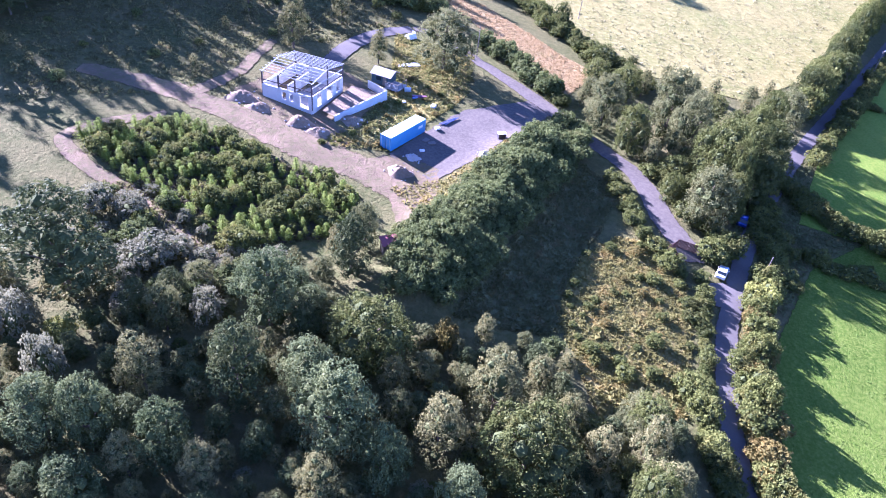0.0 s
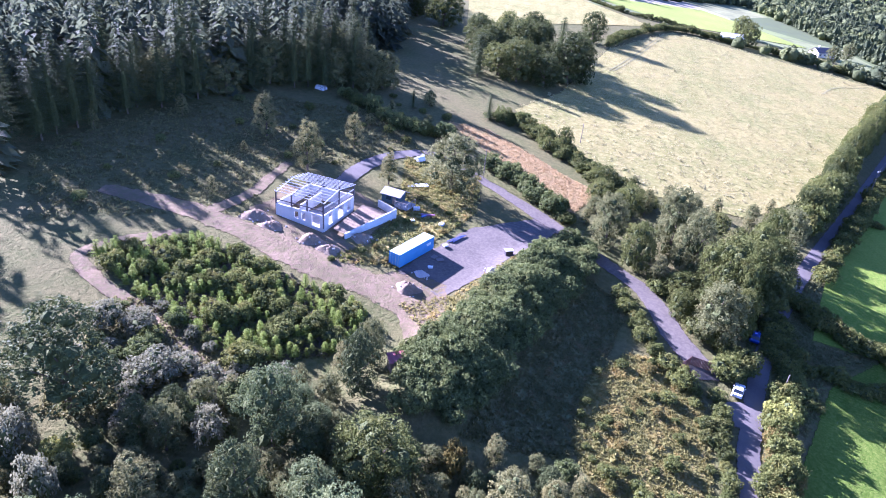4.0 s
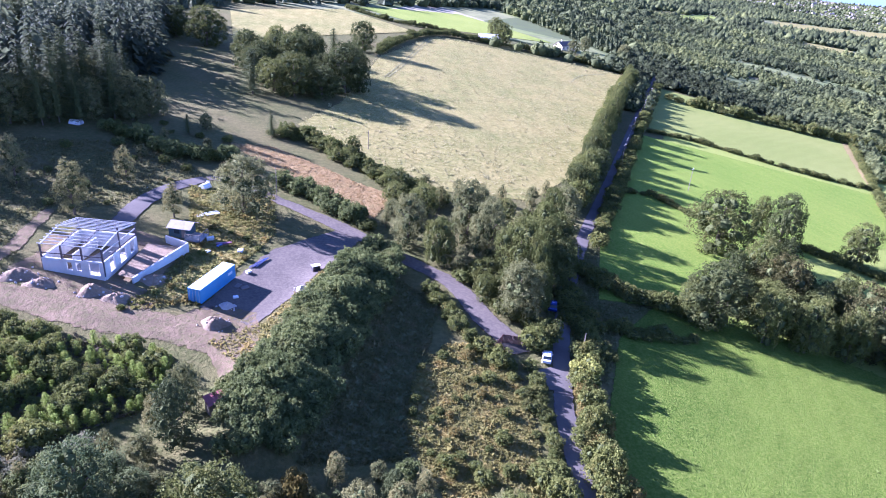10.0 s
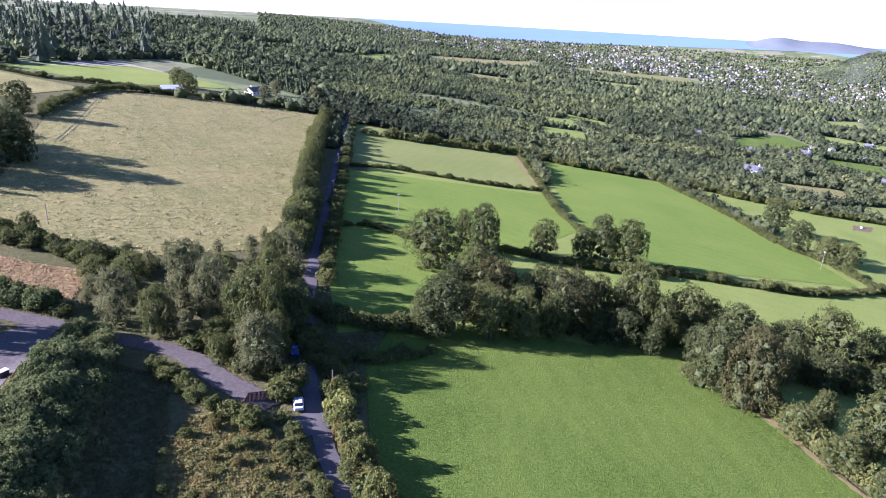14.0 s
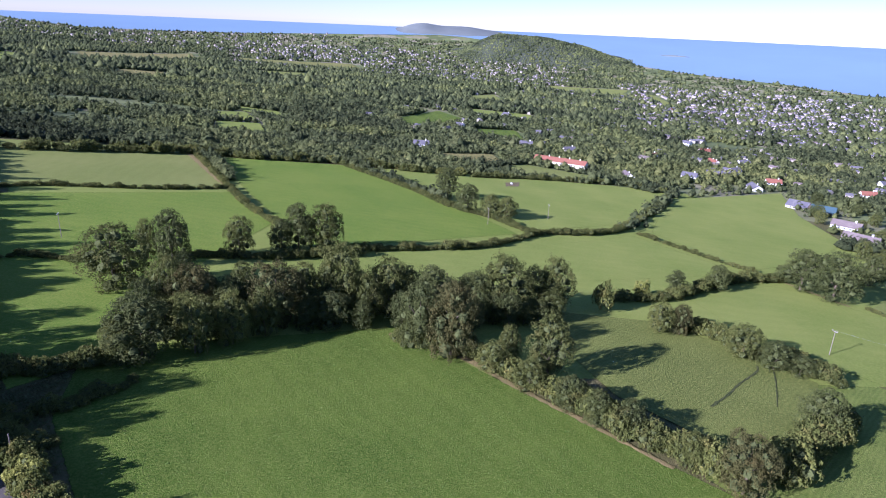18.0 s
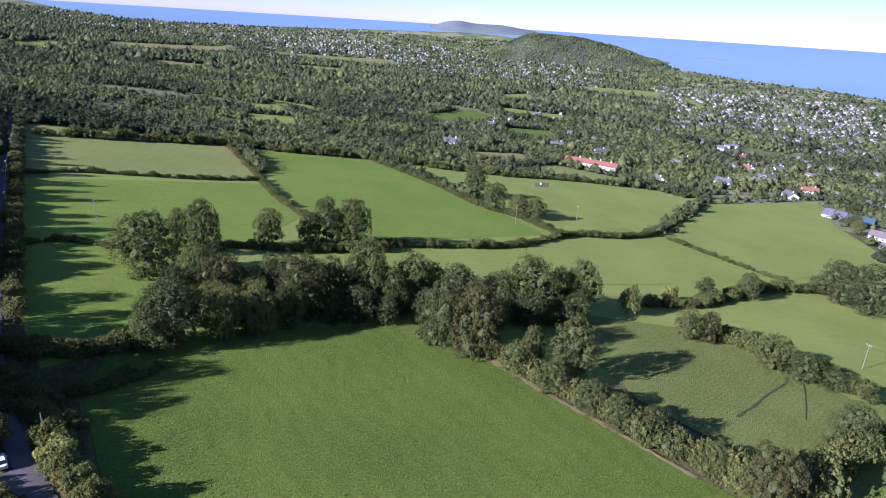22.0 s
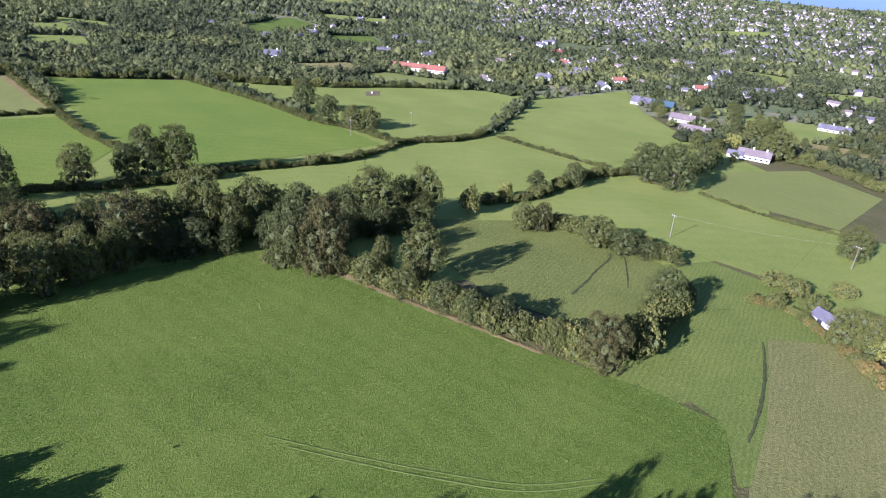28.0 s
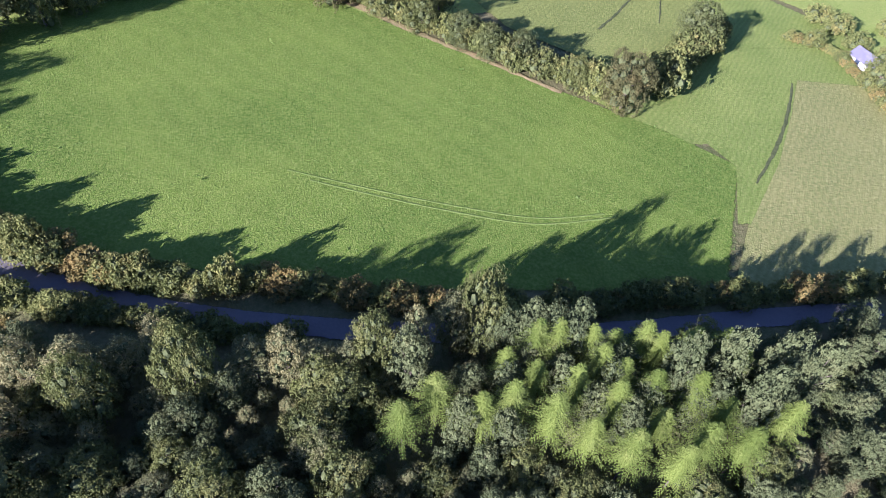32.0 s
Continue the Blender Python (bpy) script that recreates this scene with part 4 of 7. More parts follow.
single("larch", [(31.3, 3.8), (30.7, -1.1), (34.9, -14.8), (33.9, -19.8), (36.6, -26.9), (37.3, -33.8), (31.9, -23.8), (33.0, -28.7), (32.0, -4.1), (31.2, -8.3), (30.4, -12.4), (29.6, -16.4), (29.1, -21.3), (27.6, 6.6)], 2.45, LARCHES, 0.88)
single("pine", [(39.0, -5.2), (40.7, -9.1), (41.0, -13.1), (40.9, -15.8), (44.7, -18.6), (43.3, -22.5), (45.4, -27.6), (44.2, -29.2), (37.0, -9.1), (38.3, -14.2), (37.2, -18.5), (38.4, -23.3), (38.4, -26.3), (35.1, -12.6), (34.1, -16.5), (35.6, -3.3), (34.6, 0.7), (30.1, 0.6), (29.9, -3.8), (42.8, -32.6), (40.4, -34.4)], 2.7, "dark pines among the larches", 1.45)
single("oak", [(43.3, 0.6)], 3.0, "", 2.7)
single("pine", [(41.6, -2.8), (42.6, -5.2), (42.4, -7.6), (42.8, -10.3), (35.2, 7.2)], 2.8, "dark pines among the larches", 1.8)
single("willow", [(41.9, 3.7)], 2.9, "", 2.2)
single("willow", [(35.5, 13.6), (34.5, 17.8)], 3.2)
single("yellow", [(47.2, -2.1)], 2.6)
single("oak", [(32.5, 16.5), (31.0, 13.6), (26.5, 15.3), (17.2, 34.5)], 3.6)
single("willow", [(27.8, 41.1), (29.5, 37.0), (32.7, 24.4), (24.6, 14.2)], 3.4)
single("bush", [(169.4, -72.9), (165.4, -76.6)], 3.6)
single("yellow", [(134.2, -84.9)], 4.6)
single("yellow", [(140.7, -40.1)], 3.2)
single("oak", [(207.2, -110.0), (134.6, -82.2), (135.7, -77.7)], 5.5)
single("bush", [(156.5, -78.7), (170.5, -91.7)], 3.0)
single("oak", [(429.3, -153.8), (410.5, -139.4), (371.7, -140.1)], 9)
single("yellow", [(389.1, -120.3)], 5)


# ---- woods ----
wood([(-66.0, 34.0), (-70.0, 62.0), (-54.0, 62.0), (-50.0, 50.0), (-36.0, 24.0)], 3.2, ["birch", "pale", "willow", "pine", "birch"], (0.5, 0.9), "trees at the edge of the near wood", 57)
wood([(-64.0, 40.0), (-58.0, 58.0), (-38.0, 54.0), (-16.0, 64.0), (4.0, 60.0), (20.0, 54.0), (29.0, 42.0), (28.0, 28.0), (-12.0, 22.0), (-38.0, 22.0)], 2.5, ["holm", "bush", "birch", "willow"], (0.3, 0.6), "undergrowth of the near wood", 71, True, 240)
wood([(-8.0, 296.0), (14.0, 304.0), (36.0, 286.0), (42.0, 252.0), (24.0, 232.0), (4.0, 240.0), (-6.0, 268.0)], 7.5, ["ash", "oak", "ash"], (1.2, 1.7), "trees of the copse above the meadow", 59)
wood([(96.0, 118.0), (122.0, 142.0), (142.0, 138.0), (128.0, 116.0), (112.0, 102.0), (88.0, 96.0)], 5.0, ["oak", "ash"], (0.7, 1.05), "undergrowth trees of the field belt", 60)
wood([(-53.7, 50.2), (-49.8, 57.0), (-38.8, 54.1), (-27.7, 66.6), (-16.7, 69.8), (-12.1, 59.1), (4.1, 62.1), (15.2, 64.2), (23.3, 51.5), (29.1, 43.6), (30.2, 30.6), (-13.5, 19.6), (-35.2, 20.6)], 3.0, ["holm", "birch", "pine", "birch", "pale", "willow", "rhodo"], (0.4, 0.75), "trees of the near wood", 41)
wood([(-51.8, 77.0), (-45.4, 79.3), (-28.4, 68.8), (-17.2, 68.5), (-26.7, 63.5), (-30.7, 56.3), (-40.0, 53.8), (-47.9, 53.6)], 2.4, ["pale", "pale", "bush", "rhodo"], (0.5, 1.1), "shrubs along the path", 48)
wood([(29.8, 56.1), (31.9, 38.0), (33.6, 15.3), (35.4, 5.0), (42.4, -3.6), (51.7, -33.1), (53.7, -41.1), (30.7, -36.0), (10.2, -11.8), (3.9, 20.9), (13.3, 44.2)], 2.1, ["willow", "birch", "pine", "willow", "oak", "pine"], (0.4, 0.75), "trees above the lane", 42, True, 420)
wood([(-60.7, 88.1), (-46.7, 98.4), (-28.3, 91.8), (-14.1, 87.1), (-16.5, 76.2), (-28.8, 69.9), (-45.5, 77.7)], 1.25, ["sapling", "sapling", "sapling", "sapling", "bush"], (0.5, 1.3), "young conifers in the clearing", 43, True, 360)
wood([(22.4, 126.1), (-7.2, 76.6), (-6.4, 65.0), (2.2, 65.4), (8.3, 79.5), (16.1, 94.3), (24.7, 111.1), (25.3, 123.8)], 1.7, ["rhodo"], (0.75, 1.25), "shrubs on the earth bank", 44, False, 300)
wood([(24.8, 148.1), (47.2, 168.1), (64.8, 169.3), (85.7, 161.8), (62.7, 114.9), (41.4, 98.7), (30.8, 116.9), (24.1, 130.0)], 6.0, ["oak", "willow", "birch", "birch", "bush"], (0.55, 0.9), "trees between drive and lane", 45)
wood([(17.4, 69.1), (21.4, 82.5), (29.0, 90.6), (36.2, 91.4), (39.8, 82.6), (37.5, 67.7), (33.3, 53.6), (23.9, 44.7)], 1.6, ["bush", "bush", "bush", "rust", "hedge", "bush"], (0.3, 0.85), "brambles among the weeds", 46, True, 44)
wood([(106.0, 116.0), (132.0, 96.0), (150.0, 82.0), (168.0, 52.0), (184.0, 30.0), (170.0, 26.0), (148.0, 46.0), (133.0, 60.0), (122.0, 78.0), (108.0, 93.0), (88.0, 99.0)], 4.2, ["oak", "ash", "ash"], (0.7, 1.05), "undergrowth trees of the field belt", 49)
wood([(41.7, 110.2), (67.0, 137.2), (66.6, 119.1), (51.1, 97.6)], 4.4, ["oak", "ash"], (0.75, 1.1), "trees beside the lane", 47)
wood([(-91.4, 119.8), (-81.6, 150.4), (-60.0, 177.1), (-25.5, 180.8), (-14.8, 159.3), (-30.0, 141.1), (-44.2, 131.5), (-49.2, 112.8), (-68.5, 103.0), (-75.9, 96.0)], 9.5, ["birch", "bush", "rhodo", "bush"], (0.35, 0.8), "scattered trees on the slope", 50)
wood([(-40.2, 188.7), (-17.9, 201.9), (0.9, 180.2), (-13.4, 159.9), (-28.3, 160.8)], 6.0, ["bush", "hedge", "willow"], (0.4, 0.9), "scrub above the track", 51)
wood([(-24.4, 99.6), (-16.2, 111.0), (-14.7, 123.3), (-12.5, 133.6), (0.7, 145.8), (3.7, 135.7), (-5.4, 112.3), (-11.8, 103.2)], 3.2, ["bush", "rust", "bush"], (0.2, 0.5), "weeds round the container", 53, False, 60)

hedge([(69.8, 117.6), (71.4, 111.0), (77.6, 106.3), (85.1, 101.4)], 1.1, 1.25, ["hedge", "bush"], "dark low hedge between lane and tree belt", 1.0, 0.8)
hedge([(58.4, 97.0), (65.3, 95.3), (73.5, 93.0), (81.8, 92.6)], 1.2, 0.9, ["hedge", "bush"], "brambles along the top of the grazed pasture", 0.9, 1.2)
wood([(-95.1, 109.6), (-101.6, 128.3), (-89.6, 152.9), (-80.5, 173.4), (-66.9, 204.3), (-46.4, 217.9), (-28.6, 201.6), (-60.9, 185.1), (-75.6, 162.0), (-84.3, 142.7), (-93.2, 116.0)], 4.2, ["spruce", "spruce", "spruce", "willow"], (1.5, 2.1), "edge of the hill forest", 55, False, 140)

M_DRYGRASS = leaf_mat("dry_grass_blades", (0.11, 0.12, 0.042), (0.22, 0.20, 0.08), (0.28, 0.22, 0.10), 0.4)
M_HEATH = leaf_mat("heath_sprays", (0.09, 0.085, 0.05), (0.17, 0.13, 0.09), (0.14, 0.17, 0.06), 0.25)
M_BRACKEN = leaf_mat("bracken_fronds", (0.32, 0.225, 0.095), (0.46, 0.35, 0.17), (0.43, 0.37, 0.17), 0.45)
M_WEED = leaf_mat("weed_sprays", (0.16, 0.165, 0.046), (0.32, 0.275, 0.09), (0.40, 0.27, 0.085), 0.5)
M_VERGE = leaf_mat("verge_grass_blades", (0.085, 0.105, 0.038), (0.17, 0.18, 0.07), (0.24, 0.20, 0.09), 0.4)
M_PASTURE = leaf_mat("pasture_blades", (0.07, 0.13, 0.02), (0.13, 0.19, 0.035), (0.22, 0.24, 0.07), 0.4)
M_STRAW = leaf_mat("meadow_stems", (0.27, 0.25, 0.105), (0.43, 0.385, 0.185), (0.34, 0.33, 0.13), 0.45)
tufts("slope_grass", [(-91.4, 119.8), (-81.6, 150.4), (-60.0, 177.1), (-25.5, 180.8), (-14.8, 159.3), (-30.0, 141.1), (-44.2, 131.5), (-42.2, 108.3), (-66.5, 99.4), (-73.8, 92.7)], 7000, 0.32, M_DRYGRASS, "rough dry grass tufts on the slope", 101, True)
tufts("heath", [(-60.7, 88.1), (-46.7, 98.4), (-28.3, 91.8), (-14.1, 87.1), (-16.5, 76.2), (-28.8, 69.9), (-45.5, 77.7)], 4500, 0.36, M_HEATH, "low heath between the young conifers", 102)
tufts("path_weeds", [(-51.7, 78.5), (-45.4, 79.3), (-27.3, 67.9), (-26.2, 57.5), (-35.7, 54.9), (-48.8, 55.3)], 3000, 0.3, M_DRYGRASS, "dry grass beside the path", 103)
tufts("bracken", [(-10.0, 184.3), (4.1, 164.6), (17.0, 148.7), (23.0, 138.0), (32.8, 154.6), (24.2, 160.6), (14.2, 172.0), (2.2, 184.2)], 8000, 0.19, M_BRACKEN, "rust brown dying bracken", 104)
tufts("verge_weeds", [(-24.4, 99.6), (-11.6, 101.8), (-4.7, 117.0), (1.5, 129.3), (1.8, 149.5), (-17.6, 152.7), (-15.2, 126.9), (-18.2, 110.2)], 6000, 0.25, M_WEED, "yellow-green weeds round the yard", 105)
tufts("yard_weeds", [(-10.2, 91.7), (-2.5, 80.8), (4.8, 102.7), (13.5, 116.3), (7.9, 111.1), (-1.8, 96.0)], 1600, 0.25, M_WEED, "weeds at the foot of the bank", 106)
tufts("tall_weeds", [(17.4, 69.1), (21.4, 82.5), (29.0, 90.6), (36.2, 91.4), (39.8, 82.6), (37.5, 67.7), (33.3, 53.6), (23.9, 44.7)], 11000, 0.24, M_WEED, "tall weeds and grasses in the field", 107)
tufts("verge_grass", [(53.7, 119.4), (64.8, 124.4), (93.2, 151.5), (95.5, 134.5), (117.1, 119.8), (103.1, 101.2), (82.7, 94.3), (65.9, 70.5), (54.5, 65.1), (55.1, 71.5), (55.1, 84.0), (52.3, 92.4)], 9000, 0.3, M_VERGE, "rough verge grass beside lane and drive", 111, True)
tufts("coarse_grass", [(2.3, 64.1), (8.3, 78.4), (16.1, 93.0), (24.7, 111.1), (31.3, 104.6), (25.9, 89.7), (19.2, 76.6), (17.6, 64.8)], 5000, 0.3, M_DRYGRASS, "coarse dull grass below the bank", 108)
tufts("meadow_stems", [(110.1, 424.7), (57.9, 335.6), (26.7, 238.4), (9.5, 207.4), (30.1, 177.7), (44.9, 159.7), (70.6, 156.9), (94.1, 179.0), (141.8, 250.1), (229.2, 376.4)], 12000, 0.34, M_STRAW, "long dry stems in the golden meadow", 109)
tufts("pasture_tufts", [(139.0, 63.0), (123.6, 25.5), (110.5, -8.5), (103.0, -28.3), (95.6, -41.0), (67.9, -35.7), (48.1, 27.2), (47.9, 66.0), (64.5, 93.3), (86.8, 110.5)], 36000, 0.13, M_PASTURE, "coarse tufts in the grazed pasture", 110, False, 2)

wood([(458.1, -60.2), (618.0, -108.0), (570.0, -167.0), (488.1, -189.1), (621.0, -313.0), (391.4, -209.1), (349.3, -137.9), (323.9, -101.8), (405.1, -85.7)], 13.0, ["oak", "ash", "willow", "oak"], (0.6, 1.1), "garden trees round the houses", 56, True, 45)
wood([(55.8, -41.5), (61.1, -56.1), (53.8, -63.6), (31.6, -54.7), (27.5, -35.3)], 2.6, ["rhodo", "pine", "rhodo"], (0.4, 0.8), "dark scrub above the lane", 58)

# ---- hedges ----
hedge([(-40.5, 188.7), (-29.0, 177.6), (-19.0, 170.5), (-10.5, 171.5)], 1.3, 1.1, ["hedge", "rhodo"], "dark scrub along the shaded slope", 1.0, 1.4)
hedge([(61.8, 114.5), (59.3, 102.8), (57.3, 92.7), (57.9, 87.3)], 0.8, 1.0, ["hedge", "bush"], "dark brambles on the lane verge", 0.8, 2.2)
hedge([(39.5, 114.4), (42.8, 107.8), (45.3, 99.9), (48.0, 95.9)], 1.1, 1.1, ["hedge", "bush"], "rough bushes between drive and lane", 1.0, 1.4)
hedge([(45.4, 89.2), (47.9, 92.1), (50.1, 94.3)], 0.9, 1.3, ["bush", "hedge"], "green bushes beside the board screen", 1.1, 0.5)
single("oak", [(53.1, 109.4), (46.5, 103.4), (61.3, 124.9)], 4.6)
hedge([(42.0, 80.6), (39.9, 70.5), (37.6, 59.8), (36.5, 51.0), (35.9, 44.9)], 1.1, 0.75, ["hedge", "bush"], "trimmed green hedge along the lane")
hedge([(53.6, 86.5), (48.4, 72.7), (45.1, 61.5), (43.1, 52.4), (42.6, 46.2)], 1.1, 1.15, ["bush", "bush", "rust"], "unclipped hedge with autumn tints along the lane", 1.1, 0.6)
single("yellow", [(51.5, 80.3)], 2.6)
hedge([(43.9, 66.3), (44.7, 57.7), (42.9, 47.5), (43.5, 38.1), (46.2, 30.3), (47.6, 19.4), (48.8, 7.6), (53.7, -10.3), (61.3, -34.6), (71.0, -62.1)], 1.4, 1.1, ["bush", "hedge", "bush", "rust"], "unclipped hedge between lane and pasture", 1.0, 0.5)
hedge([(35.6, 60.3), (36.6, 49.7), (37.2, 40.8), (37.7, 31.9), (39.2, 22.6)], 1.4, 1.0, ["bush", "hedge"], "green hedge above the lane")
hedge([(226.7, 372.1), (167.6, 285.8), (133.4, 231.9), (113.0, 200.8), (94.5, 171.6), (83.3, 153.4)], 2.2, 2.0, ["hedge", "bush"], "tall overgrown hedge along the lane", 1.3, 1.2)
hedge([(234.2, 352.1), (159.1, 245.4), (107.7, 172.6), (79.9, 131.6)], 2.6, 1.3, ["hedge", "bush"], "dark hedge along the lower side of the lane", 1.0, 0.5)
hedge([(163.7, 246.4), (181.0, 241.4), (196.8, 227.8), (215.8, 211.3), (242.1, 196.2)], 2.0, 0.9, ["hedge"], "low dark hedge between pastures")
hedge([(103.2, 170.3), (113.0, 170.5), (120.0, 167.5), (124.5, 154.7)], 2.0, 0.8, ["hedge"], "broken dark hedge in the pasture")
hedge([(308.4, 274.9), (250.2, 205.6), (220.1, 169.8), (200.0, 139.2)], 2.0, 1.0, ["bush", "hedge"], "hedge with dry verge between pastures")
hedge([(223.2, 321.5), (253.3, 299.6), (305.2, 270.0), (330.2, 236.1), (367.0, 209.6), (384.9, 168.9), (405.7, 136.3)], 3.2, 1.9, ["hedge", "bush"], "dark overgrown hedge at the top of the pastures", 1.0, 2.0)
hedge([(360.7, 201.9), (327.8, 143.5), (300.0, 105.9), (292.9, 82.5), (278.2, 59.1)], 2.3, 1.2, ["hedge"], "bushy hedge between two pastures")
hedge([(410.0, 129.6), (451.8, 91.6), (496.2, 39.8), (492.9, 2.6)], 3.0, 1.5, ["hedge"], "dark hedge behind the worn pasture")
hedge([(192.9, 103.6), (215.5, 84.3), (240.0, 66.7), (279.6, 54.2), (305.0, 31.7), (343.9, 18.8), (470.3, 3.9)], 2.2, 1.2, ["hedge"], "dark winding hedge between pastures")
hedge([(324.3, 14.5), (304.9, -12.5), (288.5, -37.7)], 2.6, 0.9, ["hedge"], "low hedge below the light pasture")
hedge([(149.4, 137.6), (164.4, 119.2), (189.4, 99.5)], 2.4, 1.2, ["hedge"], "low hedge behind the tree belt")
hedge([(130.8, 59.1), (132.9, 40.5), (126.6, 24.9), (120.1, 8.7), (115.4, -3.1), (110.3, -18.4)], 1.5, 1.65, ["hedge", "bush", "bush"], "overgrown hedge beside the grazed pasture", 1.3, 0.9)
hedge([(194.2, -1.8), (191.5, -13.9), (184.9, -26.7), (182.7, -37.3), (175.9, -46.6)], 1.8, 1.8, ["bush", "hedge"], "bushy hedge between crop and pasture", 1.1, 0.8)
hedge([(116.3, -27.2), (134.4, -35.3), (150.5, -44.3)], 1.7, 2.1, ["hedge", "bush"], "tall hedge at the end of the crop", 1.1, 0.6)
hedge([(204.9, 13.6), (222.5, -4.8), (264.4, -26.7), (285.4, -49.1)], 2.2, 1.5, ["hedge"], "hedge with small trees behind the crop")
hedge([(266.0, -74.9), (246.0, -94.0), (233.0, -118.2)], 1.8, 0.7, ["hedge"], "low clipped hedge between fields")
hedge([(155.8, -62.9), (152.5, -71.8), (140.1, -75.3), (119.5, -79.4)], 1.8, 1.1, ["bush", "rust"], "weedy hedge beside the small shed")
hedge([(368.0, -147.3), (353.3, -165.6), (320.5, -175.4)], 2.6, 1.8, ["hedge", "bush"], "tall green hedge behind the pale field", 1.2, 1.2)
hedge([(4.2, 196.7), (15.8, 188.1), (26.1, 173.0), (35.6, 159.3), (42.8, 152.0)], 1.1, 1.35, ["hedge", "bush"], "scrubby hedge below the golden meadow", 1.0, 2.4)
hedge([(2.9, 158.4), (10.1, 150.5), (16.7, 141.7), (22.9, 133.7)], 1.8, 1.3, ["hedge", "rhodo"], "dark scrub along the drive", 1.0, 1.2)
hedge([(31.0, 106.4), (32.0, 98.0), (35.1, 91.0), (37.9, 84.7), (41.4, 83.0)], 1.5, 1.0, ["hedge", "bush"], "bushes beside the drive", 1.0, 0.8)
hedge([(58.7, 340.2), (79.7, 385.2), (110.7, 427.1), (148.4, 421.8), (192.8, 407.4), (227.1, 380.4)], 3.0, 1.6, ["hedge"], "hedge at the top of the golden meadow")
hedge([(63.3, 504.3), (88.3, 464.4), (116.7, 450.5), (148.4, 421.8)], 3.0, 1.3, ["hedge"], "thin hedge between upper fields")
single("oak", [(164.5, 462.5), (160.5, 433.1)], 6)
single("willow", [(213.4, 432.7), (234.0, 455.2), (261.1, 444.6)], 5)

# ---- far fields ----
FAR_FIELDS = [
    ([(1171, 1404), (2162, 1872)], [(952, 1122), (1761, 1492)], M_GOLD), ([(871, 931), (969, 907)], [(723.0, 775.0), (829.0, 777.0)], M_GOLD),
    ([(2133, 1713), (2546, 1341)], [(1941, 1440), (2251, 1138)], M_BROWN), ([(1506, 1119), (1704, 1066)], [(1347, 969), (1413, 885)], M_PALE),
    ([(602.0, 476.0), (618.0, 424.0)], [(558.0, 431.0), (567.0, 376.0)], M_GRASS2), ([(455.0, 382.0), (497.0, 360.0)], [(409.0, 340.8), (432.0, 307.8)], M_GRASS2),
    ([(606.0, 416.0), (613.0, 378.0)], [(587.0, 361.0), (583.0, 320.0)], M_GRASS2), ([(774.0, 354.0), (1013, 386)], [(670.0, 292.0), (918, 305)], M_GRASS),
    ([(1141, 380), (1183, 262)], [(986, 318), (1041, 220)], M_GRASS2), ([(783.0, 252.0), (850.0, 209.0)], [(704.0, 219.0), (713.0, 161.0)], M_GRASS),
    ([(493.8, 191.6), (559.7, 156.9)], [(466.4, 171.3), (508.2, 132.3)], M_GOLD), ([(2286, 486), (2417, 182)], [(2104, 437), (2061, 185)], M_PALE),
    ([(1507, 503), (1689, 486)], [(1339, 428), (1440, 386)], M_PALE), ([(2303, 154), (1824, 60)], [(2285, 125), (1814, 10)], M_PALE),
    ([(835, 1158), (931, 1198)], [(697, 969), (717, 960)], M_GRASS2), ([(622, 962), (931, 1244)], [(610.0, 884.0), (650.0, 894.0)], M_GRASS2),
    ([(561, 961), (728, 1087)], [(534.0, 896.0), (643, 950)], M_GOLD), ([(514.0, 435.0), (569.0, 432.0)], [(481.0, 397.0), (495.0, 357.0)], M_GRASS2),
    ([(490, 1031), (619, 1127)], [(472, 950), (568, 992)], M_GRASS2), ([(745.0, 340.0), (933, 348)], [(663.0, 291.0), (836.0, 282.0)], M_GRASS),
    ([(954, -281), (916, -335)], [(897.0, -273.0), (819.0, -296.0)], M_GRASS2), ([(788.0, -317.0), (812.0, -406.0)], [(730.0, -295.0), (715.0, -361.0)], M_GRASS2),
    ([(449.4, -175.7), (443.2, -233.6)], [(413.5, -163.2), (393.3, -210.0)], M_GOLD), ([(1623, -390), (1728, -565)], [(1514, -377), (1539, -507)], M_GRASS2),
]
for left, right, mat in FAR_FIELDS:
    patch("far_field", left, right, mat, "small distant field among the woods", "field", 0.8, 8)
ribbon("far_road", [(2465, 147), (2040, 61), (1920, -10), (1804, -132), (1818, -236)], 14, M_FARLAND, "distant road through the suburb", "road", 1.0, 30)


